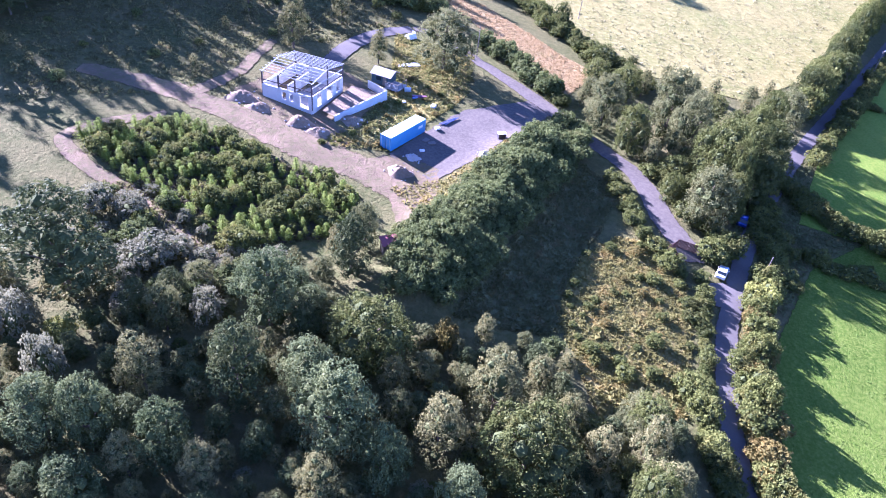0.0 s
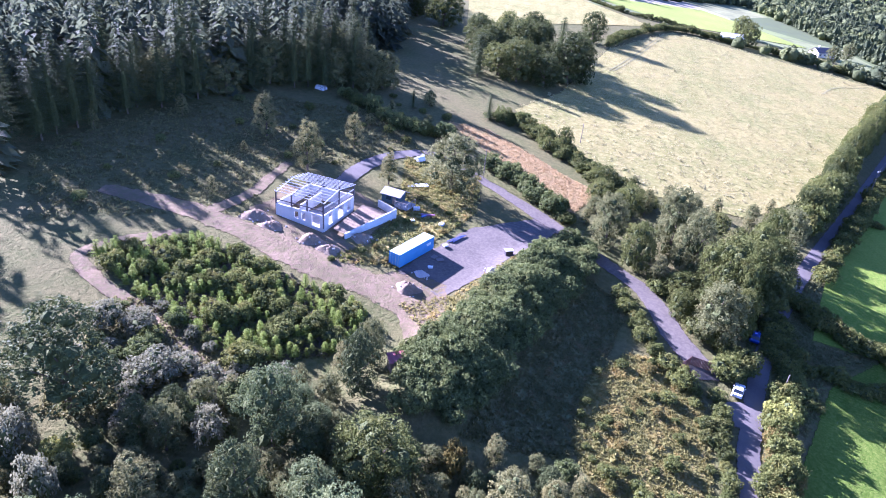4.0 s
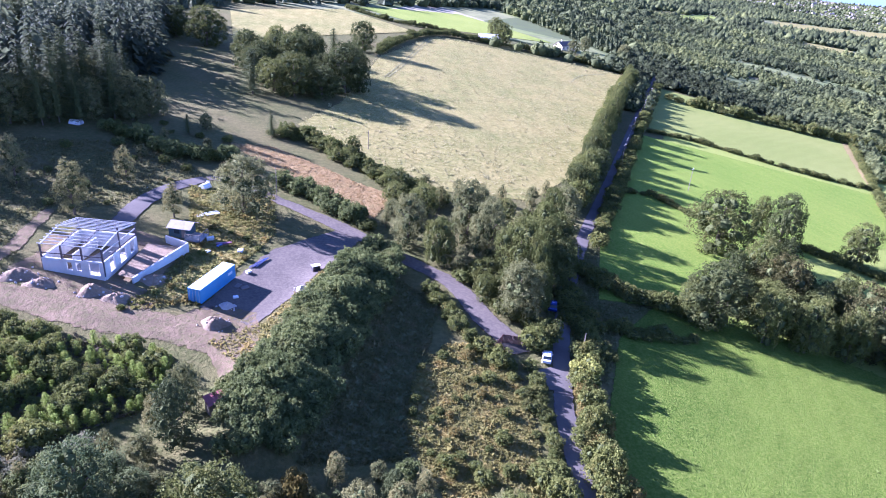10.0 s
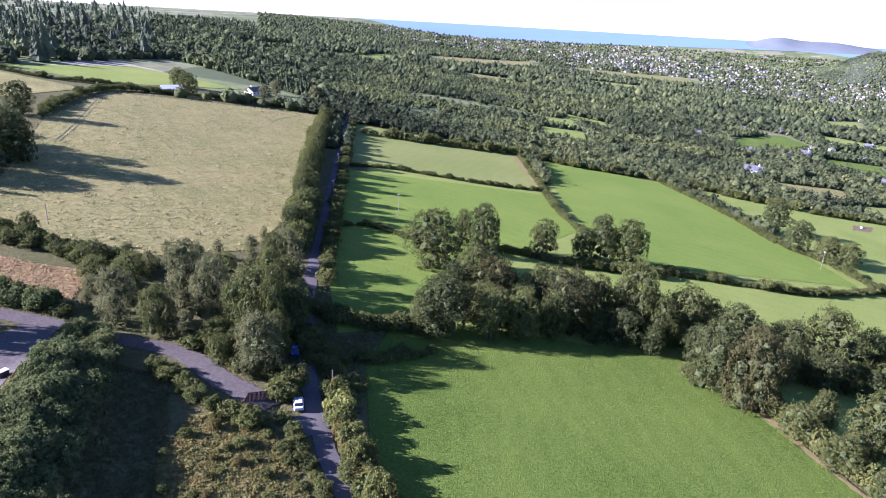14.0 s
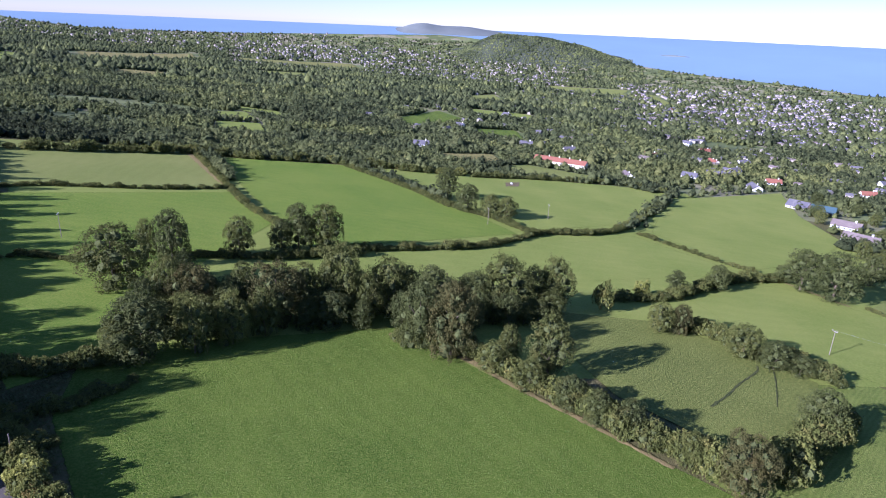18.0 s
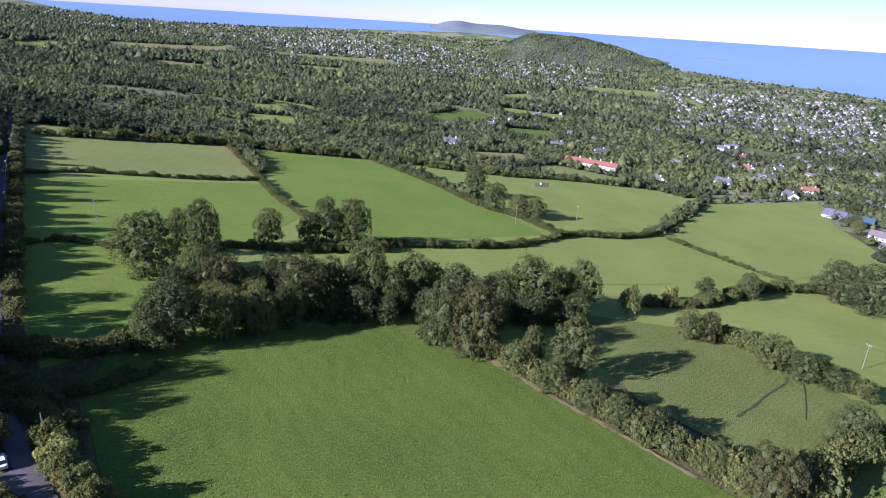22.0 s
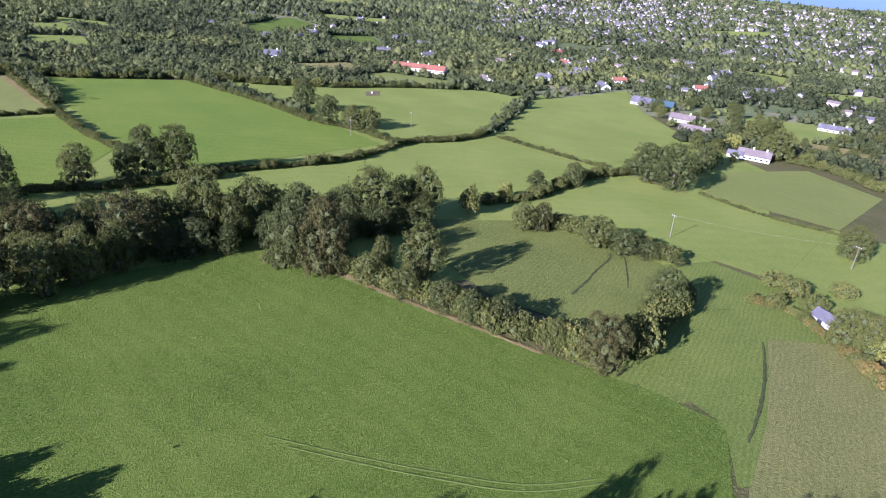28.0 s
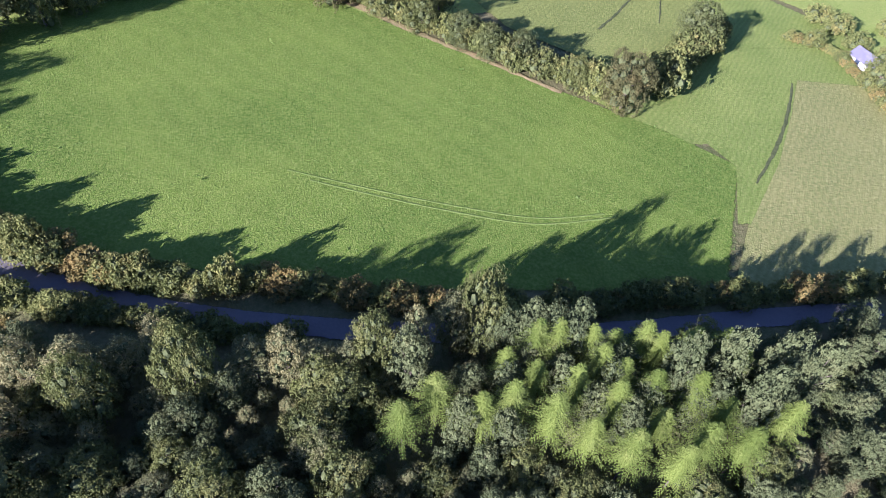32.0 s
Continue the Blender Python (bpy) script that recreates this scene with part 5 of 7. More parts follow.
# ---- far woods ----
def far_wood(name, az0, az1, r0, r1, grain, mats, label, seed, tall=0.85, cone=False, keep=1.0, most=7.5, gaps=0.0, small=False, leafy=0):
    """Distant tree cover, clump by clump, clear of fields, roads and the sea."""
    rng = np.random.default_rng(seed)
    n = int(math.radians(az1 - az0) * math.log(r1 / r0) / grain ** 2 * keep)
    r = r0 * np.exp(rng.uniform(0, math.log(r1 / r0), n))
    a = np.radians(rng.uniform(az0, az1, n))
    x, y = r * np.sin(a), r * np.cos(a)
    ok = np.ones(n, bool)
    if gaps:
        w = np.sin(x * 0.011 + 1.3 * np.sin(y * 0.007)) + np.sin(y * 0.013 + 1.7 * np.sin(x * 0.009 + 1)) + 0.7 * np.sin((x + y) * 0.031)
        ok &= w + rng.normal(0, 0.35, n) > gaps
    for p in POLYGONS + CLEARINGS:
        ok &= ~inside(p, x, y)
    x, y, r = x[ok], y[ok], r[ok]
    n = len(x)
    s = np.clip(r * grain * 0.66, 2.2, most) * np.exp(rng.normal(0, 0.26, n))
    if cone:
        m = 10
        ang = np.arange(m) * 6.283 / m
        star = np.where(np.arange(m) % 2, 1.0, 0.55)
        tiers = ((0.95, 0.15, 1.1), (0.8, 0.7, 1.6), (0.58, 1.25, 2.1), (0.34, 1.8, 2.7))
        ring = np.concatenate([np.vstack([np.column_stack([np.cos(ang + i) * k * star, np.sin(ang + i) * k * star, np.full(m, z)]), [[0, 0, tip_z]]]) for i, (k, z, tip_z) in enumerate(tiers)])
        fs = []
        tip = [[t * (m + 1) + k, t * (m + 1) + (k + 1) % m, t * (m + 1) + m] for t in range(4) for k in range(m)]
    elif small:
        ring = np.array([(1, 0, 0), (0, 1, 0), (-1, 0, 0), (0, -1, 0), (0.1, 0, 1), (0, 0, -0.6)], float)
        fs, tip = [], [[k, (k + 1) % 4, 4] for k in range(4)] + [[(k + 1) % 4, k, 5] for k in range(4)]
    else:
        ring, fs, tip = np.array([v for v in ICO_V]), [], [f for f in ICO_F]
    v = ring[None] * rng.uniform(0.88 if cone else 0.7, 1.12 if cone else 1.3, (n, len(ring), 1)) * (0.8 if leafy else 1.0)
    v = v * s[:, None, None] * np.array((1, 1, tall)) * rng.uniform(0.8, 1.3, (n, 1, 1))
    c = np.column_stack([x, y, ground(x, y) + s * (0.0 if cone else 0.55)])
    v = (v + c[:, None, :]).reshape(-1, 3)
    k = np.arange(n)[:, None, None] * len(ring)
    if leafy:
        d = rng.normal(0, 1, (n * leafy, 3))
        d /= np.linalg.norm(d, axis=1)[:, None]
        d[:, 2] = np.abs(d[:, 2])
        sr = s.repeat(leafy)
        lv, lf = leaves_on(rng, c.repeat(leafy, axis=0) + d * sr[:, None] * (0.95, 0.95, 0.95 * tall), d, 1.0, 0.5)
        mid = lv.reshape(-1, 4, 3).mean(1, keepdims=True)
        lv = ((lv.reshape(-1, 4, 3) - mid) * (sr * 0.3)[:, None, None] + mid).reshape(-1, 3)
        lf = (lf + len(v)).tolist()
        v = np.concatenate([v, lv])
    faces = (k + np.array(tip)[None]).reshape(-1, 3).tolist() + ((k + np.array(fs)[None]).reshape(-1, 4).tolist() if fs else []) + (lf if leafy else [])
    return tagged(new(name, mesh_of(name, v, faces, mats, not cone)), label, "woodland", kind="stuff")


def near_forest(name, az0, az1, r0, r1, n, mat, label, seed):
    """Conifers of the near hill forest, each with whorls of ragged boughs, joined."""
    rng = np.random.default_rng(seed)
    T = []
    for i in range(13):
        q = (i + 0.2) / 13
        z, rad = 0.06 + 0.94 * q, 0.27 * (1 - q) ** 0.75 + 0.012
        for k in range(9 - i // 3):
            a = k * 6.283 / (9 - i // 3) + i * 0.9 + rng.uniform(-0.3, 0.3)
            ln = rad * rng.uniform(0.65, 1.2)
            d, sd = np.array((math.cos(a), math.sin(a), rng.uniform(-0.8, -0.1))), np.array((-math.sin(a), math.cos(a), rng.uniform(-0.5, 0.5)))
            c = np.array((0, 0, z + rng.uniform(-0.05, 0.05)))
            w = rng.uniform(0.2, 0.36)
            T.append((c + d * ln * 0.15, c + d * ln * 0.6 + sd * ln * w + (0, 0, 0.02), c + d * ln, c + d * ln * 0.6 - sd * ln * w + (0, 0, 0.02)))
    T = np.array(T).reshape(-1, 3)
    r, a = np.sqrt(rng.uniform(r0 * r0, r1 * r1, n)), np.radians(rng.uniform(az0, az1, n))
    x, y = r * np.sin(a), r * np.cos(a)
    ok = np.ones(n, bool)
    for w in POLYGONS + CLEARINGS:
        ok &= ~inside(w, x, y)
    x, y = x[ok], y[ok]
    n = len(x)
    h = rng.uniform(19, 29, n)
    t = rng.uniform(0, 6.28, n)
    c, s = np.cos(t)[:, None], np.sin(t)[:, None]
    wide = rng.uniform(0.65, 1.0, n)[:, None]
    v = np.stack([(T[:, 0] * c - T[:, 1] * s) * h[:, None] * wide + x[:, None], (T[:, 0] * s + T[:, 1] * c) * h[:, None] * wide + y[:, None], T[:, 2] * h[:, None] + ground(x, y)[:, None]], -1)
    f = np.arange(n * len(T)).reshape(-1, 4)
    return tagged(new(name, mesh_of(name, v.reshape(-1, 3), f, mat)), label, "woodland", kind="stuff")


def canopy_mat(name, a, b, c):
    mat, nt, bsdf = nodes_of(name)
    geo = nt.nodes.new("ShaderNodeNewGeometry")
    col = mix(nt, geo.outputs["Random Per Island"], a, b)
    col = mix(nt, ramp(nt, noise_node(nt, 0.6, 5, 0.8), [(0.4, (0, 0, 0)), (0.7, (0.8, 0.8, 0.8))]), col, c)
    stand = ramp(nt, noise_node(nt, 0.009, 3, 0.6), [(0.36, (0.5, 0.52, 0.55)), (0.5, (1, 1, 1)), (0.66, (1.5, 1.42, 1.15))])
    col = mix(nt, 1.0, col, stand, "MULTIPLY")
    nt.links.new(col, bsdf.inputs["Base Color"])
    bsdf.inputs["Roughness"].default_value = 0.8
    bsdf.inputs["Specular IOR Level"].default_value = 0.1
    bump(nt, bsdf, noise_node(nt, 0.9, 5, 0.8), 1.0, 1.2)
    tl = nt.nodes.new("ShaderNodeBsdfTranslucent")
    nt.links.new(col, tl.inputs["Color"])
    mx = nt.nodes.new("ShaderNodeMixShader")
    mx.inputs[0].default_value = 0.3
    nt.links.new(bsdf.outputs[0], mx.inputs[1])
    nt.links.new(tl.outputs[0], mx.inputs[2])
    nt.links.new(mx.outputs[0], nt.nodes["Material Output"].inputs[0])
    return mat


M_CANOPY = canopy_mat("distant_broadleaf", (0.042, 0.058, 0.024), (0.165, 0.188, 0.07), (0.088, 0.106, 0.044))
M_GARDEN = canopy_mat("distant_garden_trees", (0.06, 0.078, 0.028), (0.185, 0.20, 0.075), (0.105, 0.12, 0.048))
M_RIDGE = canopy_mat("distant_plantation", (0.048, 0.064, 0.03), (0.135, 0.155, 0.065), (0.08, 0.098, 0.044))
M_CONIFER = canopy_mat("distant_conifer", (0.085, 0.105, 0.065), (0.21, 0.235, 0.125), (0.14, 0.165, 0.085))

# ---- buildings ----
M_RENDER = solid_mat("white_render", (0.78, 0.77, 0.74), 0.85, 0, 0.12, 0.6, (0.55, 0.53, 0.48))
M_OLDWALL = solid_mat("weathered_render", (0.34, 0.305, 0.26), 0.95, 0, 0.4, 0.02)
M_CREAM = solid_mat("cream_render", (0.70, 0.62, 0.48), 0.85, 0, 0.12, 0.6)
M_SLATE = solid_mat("slate_roof", (0.115, 0.11, 0.125), 0.9, 0, 0.3, 0.9, (0.20, 0.19, 0.17))
M_TILE = solid_mat("brown_roof_tiles", (0.16, 0.13, 0.12), 0.8, 0, 0.3, 0.9, (0.22, 0.19, 0.16))
M_REDTILE = solid_mat("red_roof_tiles", (0.235, 0.10, 0.065), 0.85, 0, 0.3, 0.9)
M_PANE = solid_mat("window_glass", (0.03, 0.04, 0.05), 0.08, 0, 0.1, 1.0)
M_BLOCK = solid_mat("grey_white_blockwork", (0.55, 0.54, 0.52), 0.95, 0, 0.15, 1.2, (0.42, 0.38, 0.33))
M_STEEL = solid_mat("galvanised_steel", (0.50, 0.51, 0.52), 0.45, 0.4, 0.12, 2.0)
M_DARKSTEEL = solid_mat("dark_steel", (0.09, 0.08, 0.09), 0.5, 0.5, 0.2, 2.0)
M_SCREED = solid_mat("concrete_floor", (0.34, 0.32, 0.29), 0.9, 0, 0.2, 0.8, (0.26, 0.22, 0.18))
M_BLUE = solid_mat("blue_painted_steel", (0.10, 0.31, 0.56), 0.6, 0.0, 0.18, 0.8, (0.10, 0.24, 0.44))
M_PALEBLUE = solid_mat("faded_container_roof", (0.60, 0.70, 0.74), 0.7, 0.0, 0.12, 0.7, (0.42, 0.50, 0.52))
M_TEAL = solid_mat("dark_green_boards", (0.045, 0.085, 0.10), 0.7, 0, 0.2, 2.0)
M_WOOD = solid_mat("weathered_wood", (0.21, 0.18, 0.15), 0.85, 0, 0.3, 2.0)
M_STEELWOOD = solid_mat("silvered_deck_boards", (0.33, 0.31, 0.29), 0.85, 0, 0.25, 2.0)
M_BROWNWOOD = solid_mat("stained_brown_boards", (0.10, 0.045, 0.035), 0.7, 0, 0.25, 3.0)
M_WHITE = solid_mat("white_plastic", (0.80, 0.80, 0.80), 0.4, 0, 0.06, 1.0)
M_CARBLUE = solid_mat("blue_car_paint", (0.03, 0.05, 0.20), 0.25, 0.2, 0.05, 1.0)
M_CARWHITE = solid_mat("white_car_paint", (0.80, 0.81, 0.83), 0.25, 0.0, 0.03, 1.0)
M_RUBBER = solid_mat("black_rubber", (0.02, 0.02, 0.02), 0.8, 0, 0.2, 4.0)
M_RUBBLE = ground_mat("rubble_earth", (0.25, 0.185, 0.12), (0.19, 0.145, 0.095), (0.34, 0.28, 0.20), 0.5, 2.5, 0.6, 0.25, fade=False)
M_STONE = solid_mat("pale_stone", (0.45, 0.42, 0.38), 0.9, 0, 0.25, 2.0)
M_PIPE = solid_mat("blue_plastic_pipe", (0.10, 0.13, 0.30), 0.4, 0, 0.1, 2.0)
M_REDSHEET = solid_mat("red_sheet_roof", (0.27, 0.075, 0.07), 0.7, 0, 0.25, 1.5, (0.30, 0.20, 0.18))
M_PURPLE = solid_mat("purple_plastic", (0.20, 0.08, 0.14), 0.4, 0, 0.1, 2.0)


def prism(L, W, z0, rise, over=0.0, thick=0.18):
    """A pitched roof: two thick slopes that meet at a ridge along x."""
    bm = bmesh.new()
    pts = []
    for x in (-L / 2 - over, L / 2 + over):
        for y, z in ((-W / 2 - over, z0 - over * rise / (W / 2)), (0, z0 + rise), (W / 2 + over, z0 - over * rise / (W / 2))):
            pts.append(bm.verts.new((x, y, z)))
        for y, z in ((-W / 2 - over, z0 - over * rise / (W / 2) - thick), (0, z0 + rise - thick), (W / 2 + over, z0 - over * rise / (W / 2) - thick)):
            pts.append(bm.verts.new((x, y, z)))
    a, b = pts[:6], pts[6:]
    for q in ((a[0], b[0], b[1], a[1]), (a[1], b[1], b[2], a[2]), (a[3], a[4], b[4], b[3]), (a[4], a[5], b[5], b[4]), (a[0], a[3], b[3], b[0]), (a[2], b[2], b[5], a[5]),
              (a[0], a[1], a[4], a[3]), (a[1], a[2], a[5], a[4]), (b[0], b[3], b[4], b[1]), (b[1], b[4], b[5], b[2])):
        bm.faces.new(q)
    bmesh.ops.recalc_face_normals(bm, faces=bm.faces)
    return bm


def gabled_walls(L, W, H, rise, t=0.3):
    """Outer walls with gables, standing on z = 0 and reaching 1 m into the slope."""
    bm = bmesh.new()
    rings = []
    for x in (-L / 2, L / 2):
        rings.append([bm.verts.new(p) for p in ((x, -W / 2, -1.5), (x, W / 2, -1.5), (x, W / 2, H), (x, 0, H + rise), (x, -W / 2, H))])
    a, b = rings
    bm.faces.new(a)
    bm.faces.new(b[::-1])
    for i in range(5):
        j = (i + 1) % 5
        bm.faces.new((a[i], b[i], b[j], a[j]))
    bmesh.ops.recalc_face_normals(bm, faces=bm.faces)
    return bm


def house(x, y, rz, L, W, H, wallmat, roofmat, label, name="house", chimneys=1, wins=4, upper=False):
    e = thing(name, Matrix.Translation(at(x, y)) @ Matrix.Rotation(radians(rz), 4, "Z"), label, "house")
    rise = W * 0.32
    part("wall", gabled_walls(L, W, H, rise - 0.2), wallmat, e)
    roof = part("roof", prism(L, W, H, rise, 0.35), roofmat, e)
    for i in range(chimneys):
        cx = (-0.5 + (i + 0.15) / max(1, chimneys)) * L * 0.8
        bm = box_at(cx, 0, H + rise - 0.6, 0.9, 0.6, 1.7, 0.04)
        box(bm, (1.05, 0.75, 0.15), pose(cx, 0, H + rise + 1.05))
        part("chimney", bm, wallmat, roof)
    for side in (-1, 1):
        for fl in range(2 if upper else 1):
            for i in range(wins):
                wx = (-0.5 + (i + 0.5) / wins) * L
                if side < 0 and fl == 0 and i == wins // 2:
                    part("door", box_at(wx, side * (W / 2 + 0.02), 0, 1.0, 0.12, 2.05), M_BROWNWOOD, e)
                    continue
                w = part("window", box_at(wx, side * (W / 2 + 0.02), 0.9 + fl * 2.6, 1.5, 0.14, 1.2), M_WHITE, e)
                part("pane", box_at(wx, side * (W / 2 + 0.07), 0.98 + fl * 2.6, 1.34, 0.1, 1.04), M_PANE, w)
    return e


# ---- the unfinished building ----
BX = Matrix.Translation(at(-30.6, 115.9, 0.15)) @ Matrix.Rotation(radians(-18), 4, "Z")
shell = thing("unfinished_building", BX, "half-built white block house with bare steel roof frame", "building")
BL, BW = 10.6, 11.4


def wall_with_holes(length, height, holes, t=0.3):
    """A wall along x from 0, with openings (from, to, sill, head) cut through it."""
    bm = bmesh.new()
    xs = sorted({0, length, *[h[0] for h in holes], *[h[1] for h in holes]})
    for a, b in zip(xs, xs[1:]):
        gap = [h for h in holes if h[0] <= a and h[1] >= b]
        if not gap:
            box(bm, (b - a, t, height + 1.2), pose((a + b) / 2, 0, (height - 1.2) / 2))
        else:
            _, _, sill, head = gap[0]
            box(bm, (b - a, t, sill + 1.2), pose((a + b) / 2, 0, (sill - 1.2) / 2))
            if head < height:
                box(bm, (b - a, t, height - head), pose((a + b) / 2, 0, (height + head) / 2))
    bmesh.ops.remove_doubles(bm, verts=bm.verts[:], dist=0.002)
    return bm


for name, m, length, height, holes in (
    ("front_wall", pose(-BL / 2, -BW / 2, 0), BL, 2.75, [(4.2, 5.1, 0.7, 2.2), (5.8, 6.7, 0.7, 2.3), (8.1, 9.9, 0.1, 2.4)]),
    ("gable_wall", pose(BL / 2, -BW / 2 + 0.15, 0, 0, 0, 90), BW - 0.3, 2.75, [(1.6, 3.2, 0.1, 2.5), (5.0, 7.2, 0.1, 2.5), (8.6, 10.0, 0.3, 2.5)]),
    ("rear_wall", pose(-BL / 2, BW / 2, 0), BL, 3.0, []),
    ("side_wall", pose(-BL / 2, -BW / 2 + 0.15, 0, 0, 0, 90), BW - 0.3, 2.9, []),
):
    w = part(name, wall_with_holes(length, height, holes), M_BLOCK, shell)
    w.matrix_basis = m
part("floor_slab", box_at(0, 0, -0.4, BL - 0.4, BW - 0.4, 0.45), M_SCREED, shell)
part("inner_wall", box_at(-1.5, 0.5, 0, 0.2, 7.5, 2.4), M_BLOCK, shell)
EAVE, RIDGE = 5.1, 6.1
for i in range(4):
    fx = -BL / 2 + BL * i / 3
    for fy in (-BW / 2, BW / 2):
        part("post", box_at(fx, fy, 0, 0.24, 0.24, EAVE), M_DARKSTEEL, shell)
    for sy in (-1, 1):
        d = Vector((0, -sy * BW / 2, RIDGE - EAVE))
        m = Matrix.Translation((fx, sy * BW / 4, (EAVE + RIDGE) / 2)) @ d.to_track_quat("Z", "X").to_matrix().to_4x4()
        part("rafter", box(bmesh.new(), (0.13, 0.18, d.length), m), M_STEEL if i in (0, 3) else M_DARKSTEEL, shell)
for sy in (-1, 1):
    for k in range(7):
        q = k / 6.3
        part("purlin", box(bmesh.new(), (BL + 0.8, 0.08, 0.11), pose(0, sy * BW / 2 * (1 - q), EAVE + 0.2 + (RIDGE - EAVE) * q)), M_STEEL, shell)
    part("side_rail", box(bmesh.new(), (BL, 0.1, 0.16), pose(0, sy * BW / 2, 3.6)), M_DARKSTEEL, shell)
for z in (3.0, 4.2):
    part("end_rail", box(bmesh.new(), (0.1, BW, 0.2), pose(BL / 2, 0, z)), M_STEEL if z > 4 else M_DARKSTEEL, shell)
part("wind_post", box_at(BL / 2, 0, 2.8, 0.2, 0.2, 4.0), M_DARKSTEEL, shell)

# terrace and its wall
def low_wall(name, a, b, top_a, top_b, t, mat, label):
    a, b = Vector(a), Vector(b)
    d = (b - a).normalized()
    s = Vector((-d.y, d.x)) * t / 2
    bm = bmesh.new()
    lo = min(float(ground(*a)), float(ground(*b))) - 1
    q = []
    for p, top in ((a, top_a), (b, top_b)):
        for k in (-1, 1):
            for z in (lo, float(ground(*p)) + top):
                q.append(bm.verts.new((p.x + s.x * k, p.y + s.y * k, z)))
    for f in ((0, 1, 3, 2), (4, 6, 7, 5), (0, 4, 5, 1), (2, 3, 7, 6), (1, 5, 7, 3), (0, 2, 6, 4)):
        bm.faces.new([q[k] for k in f])
    bmesh.ops.recalc_face_normals(bm, faces=bm.faces)
    bmesh.ops.bevel(bm, geom=bm.edges[:], offset=0.03, segments=1, affect="EDGES")
    me = bpy.data.meshes.new(name)
    bm.to_mesh(me)
    bm.free()
    me.materials.append(mat)
    return tagged(new(name, me), label, "wall")


low_wall("retaining_wall", (-23.0, 108.2), (-15.0, 120.2), 1.1, 2.1, 0.35, M_BLOCK, "white rendered retaining wall beside the terrace")
low_wall("retaining_wall", (-15.15, 120.45), (-19.3, 123.6), 2.0, 1.6, 0.3, M_BLOCK, "short white wall at the terrace end")
patch("terrace", [(-25.6, 109.4), (-22.2, 121.4)], [(-23.2, 108.5), (-15.6, 120.3)], M_RUBBLE, "earth fill behind the retaining wall", "ground", 0.9, 12)

# ---- container ----
def container(x, y, rz, L, W, H):
    e = thing("shipping_container", Matrix.Translation(at(x, y, 0.12)) @ Matrix.Rotation(radians(rz), 4, "Z"), "blue steel shipping container with a faded pale roof", "container")
    for sy in (-1, 1):
        bm = bmesh.new()
        n = int(L / 0.28)
        prof = []
        for i in range(n):
            x0 = -L / 2 + 0.1 + (L - 0.2) * i / n
            w = (L - 0.2) / n
            prof += [(x0, 0.0), (x0 + w * 0.3, 0.0), (x0 + w * 0.5, -0.05), (x0 + w * 0.8, -0.05)]
        prof.append((L / 2 - 0.1, 0.0))
        lo = [bm.verts.new((px, sy * (W / 2 + py), 0.15)) for px, py in prof]
        hi = [bm.verts.new((px, sy * (W / 2 + py), H - 0.1)) for px, py in prof]
        for i in range(len(prof) - 1):
            bm.faces.new((lo[i], lo[i + 1], hi[i + 1], hi[i]) if sy < 0 else (lo[i], hi[i], hi[i + 1], lo[i + 1]))
        part("side_panel", bm, M_BLUE, e)
        for z in (0.08, H - 0.08):
            part("rail", box(bmesh.new(), (L, 0.12, 0.16), pose(0, sy * (W / 2 - 0.03), z)), M_BLUE, e)
    part("roof_panel", box(bmesh.new(), (L, W - 0.1, 0.06), pose(0, 0, H)), M_PALEBLUE, e, "faded pale blue roof sheet")
    part("floor", box(bmesh.new(), (L - 0.1, W - 0.1, 0.1), pose(0, 0, 0.1)), M_WOOD, e)
    part("end_panel", box(bmesh.new(), (0.06, W - 0.1, H - 0.1), pose(L / 2 - 0.05, 0, H / 2)), M_BLUE, e)
    for sy in (-1, 1):
        d = part("door", box(bmesh.new(), (0.07, W / 2 - 0.08, H - 0.2), pose(-L / 2 + 0.02, sy * W / 4, H / 2), 0.02), M_BLUE, e)
        for k in (-0.3, 0.3):
            bm = bmesh.new()
            bmesh.ops.create_cone(bm, cap_ends=True, segments=8, radius1=0.025, radius2=0.025, depth=H - 0.3, matrix=pose(-L / 2 - 0.05, sy * W / 4 + k, H / 2))
            part("lock_bar", bm, M_STEEL, d)
        for sx in (-1, 1):
            part("corner_post", box(bmesh.new(), (0.16, 0.14, H), pose(sx * (L / 2 - 0.05), sy * (W / 2 - 0.05), H / 2)), M_BLUE, e)
    bm = box(bmesh.new(), (1.3, 0.02, 0.5), pose(L / 2 - 1.6, -W / 2 - 0.01, H * 0.6))
    part("marking", bm, M_PALEBLUE, e, "pale rectangular marking")
    return e


container(-9.9, 106.9, 60, 10.6, 2.44, 2.6)

# ---- hut with deck ----
M_HUTROOF = solid_mat("weathered_roof_sheet", (0.24, 0.22, 0.21), 0.7, 0.0, 0.3, 2.0, (0.15, 0.12, 0.10))
hut = thing("timber_hut", Matrix.Translation(at(-16.4, 127.4, 0.0)) @ Matrix.Rotation(radians(-22), 4, "Z"), "small dark boarded hut with grey metal roof and deck", "hut")
part("body", box_at(-0.3, 0, -0.6, 4.0, 3.2, 2.9), M_TEAL, hut)
r = part("roof", prism(4.2, 3.3, 2.3, 0.75, 0.4, 0.08), M_HUTROOF, hut, "grey corrugated metal roof")
part("window", box_at(-0.6, -1.62, 0.9, 1.1, 0.06, 0.8), M_PANE, hut)
part("door", box_at(0.8, -1.62, 0.1, 0.85, 0.06, 1.95), M_WOOD, hut)
part("deck", box_at(3.1, -0.9, 0.1, 3.2, 3.8, 0.3), M_STEELWOOD, hut)
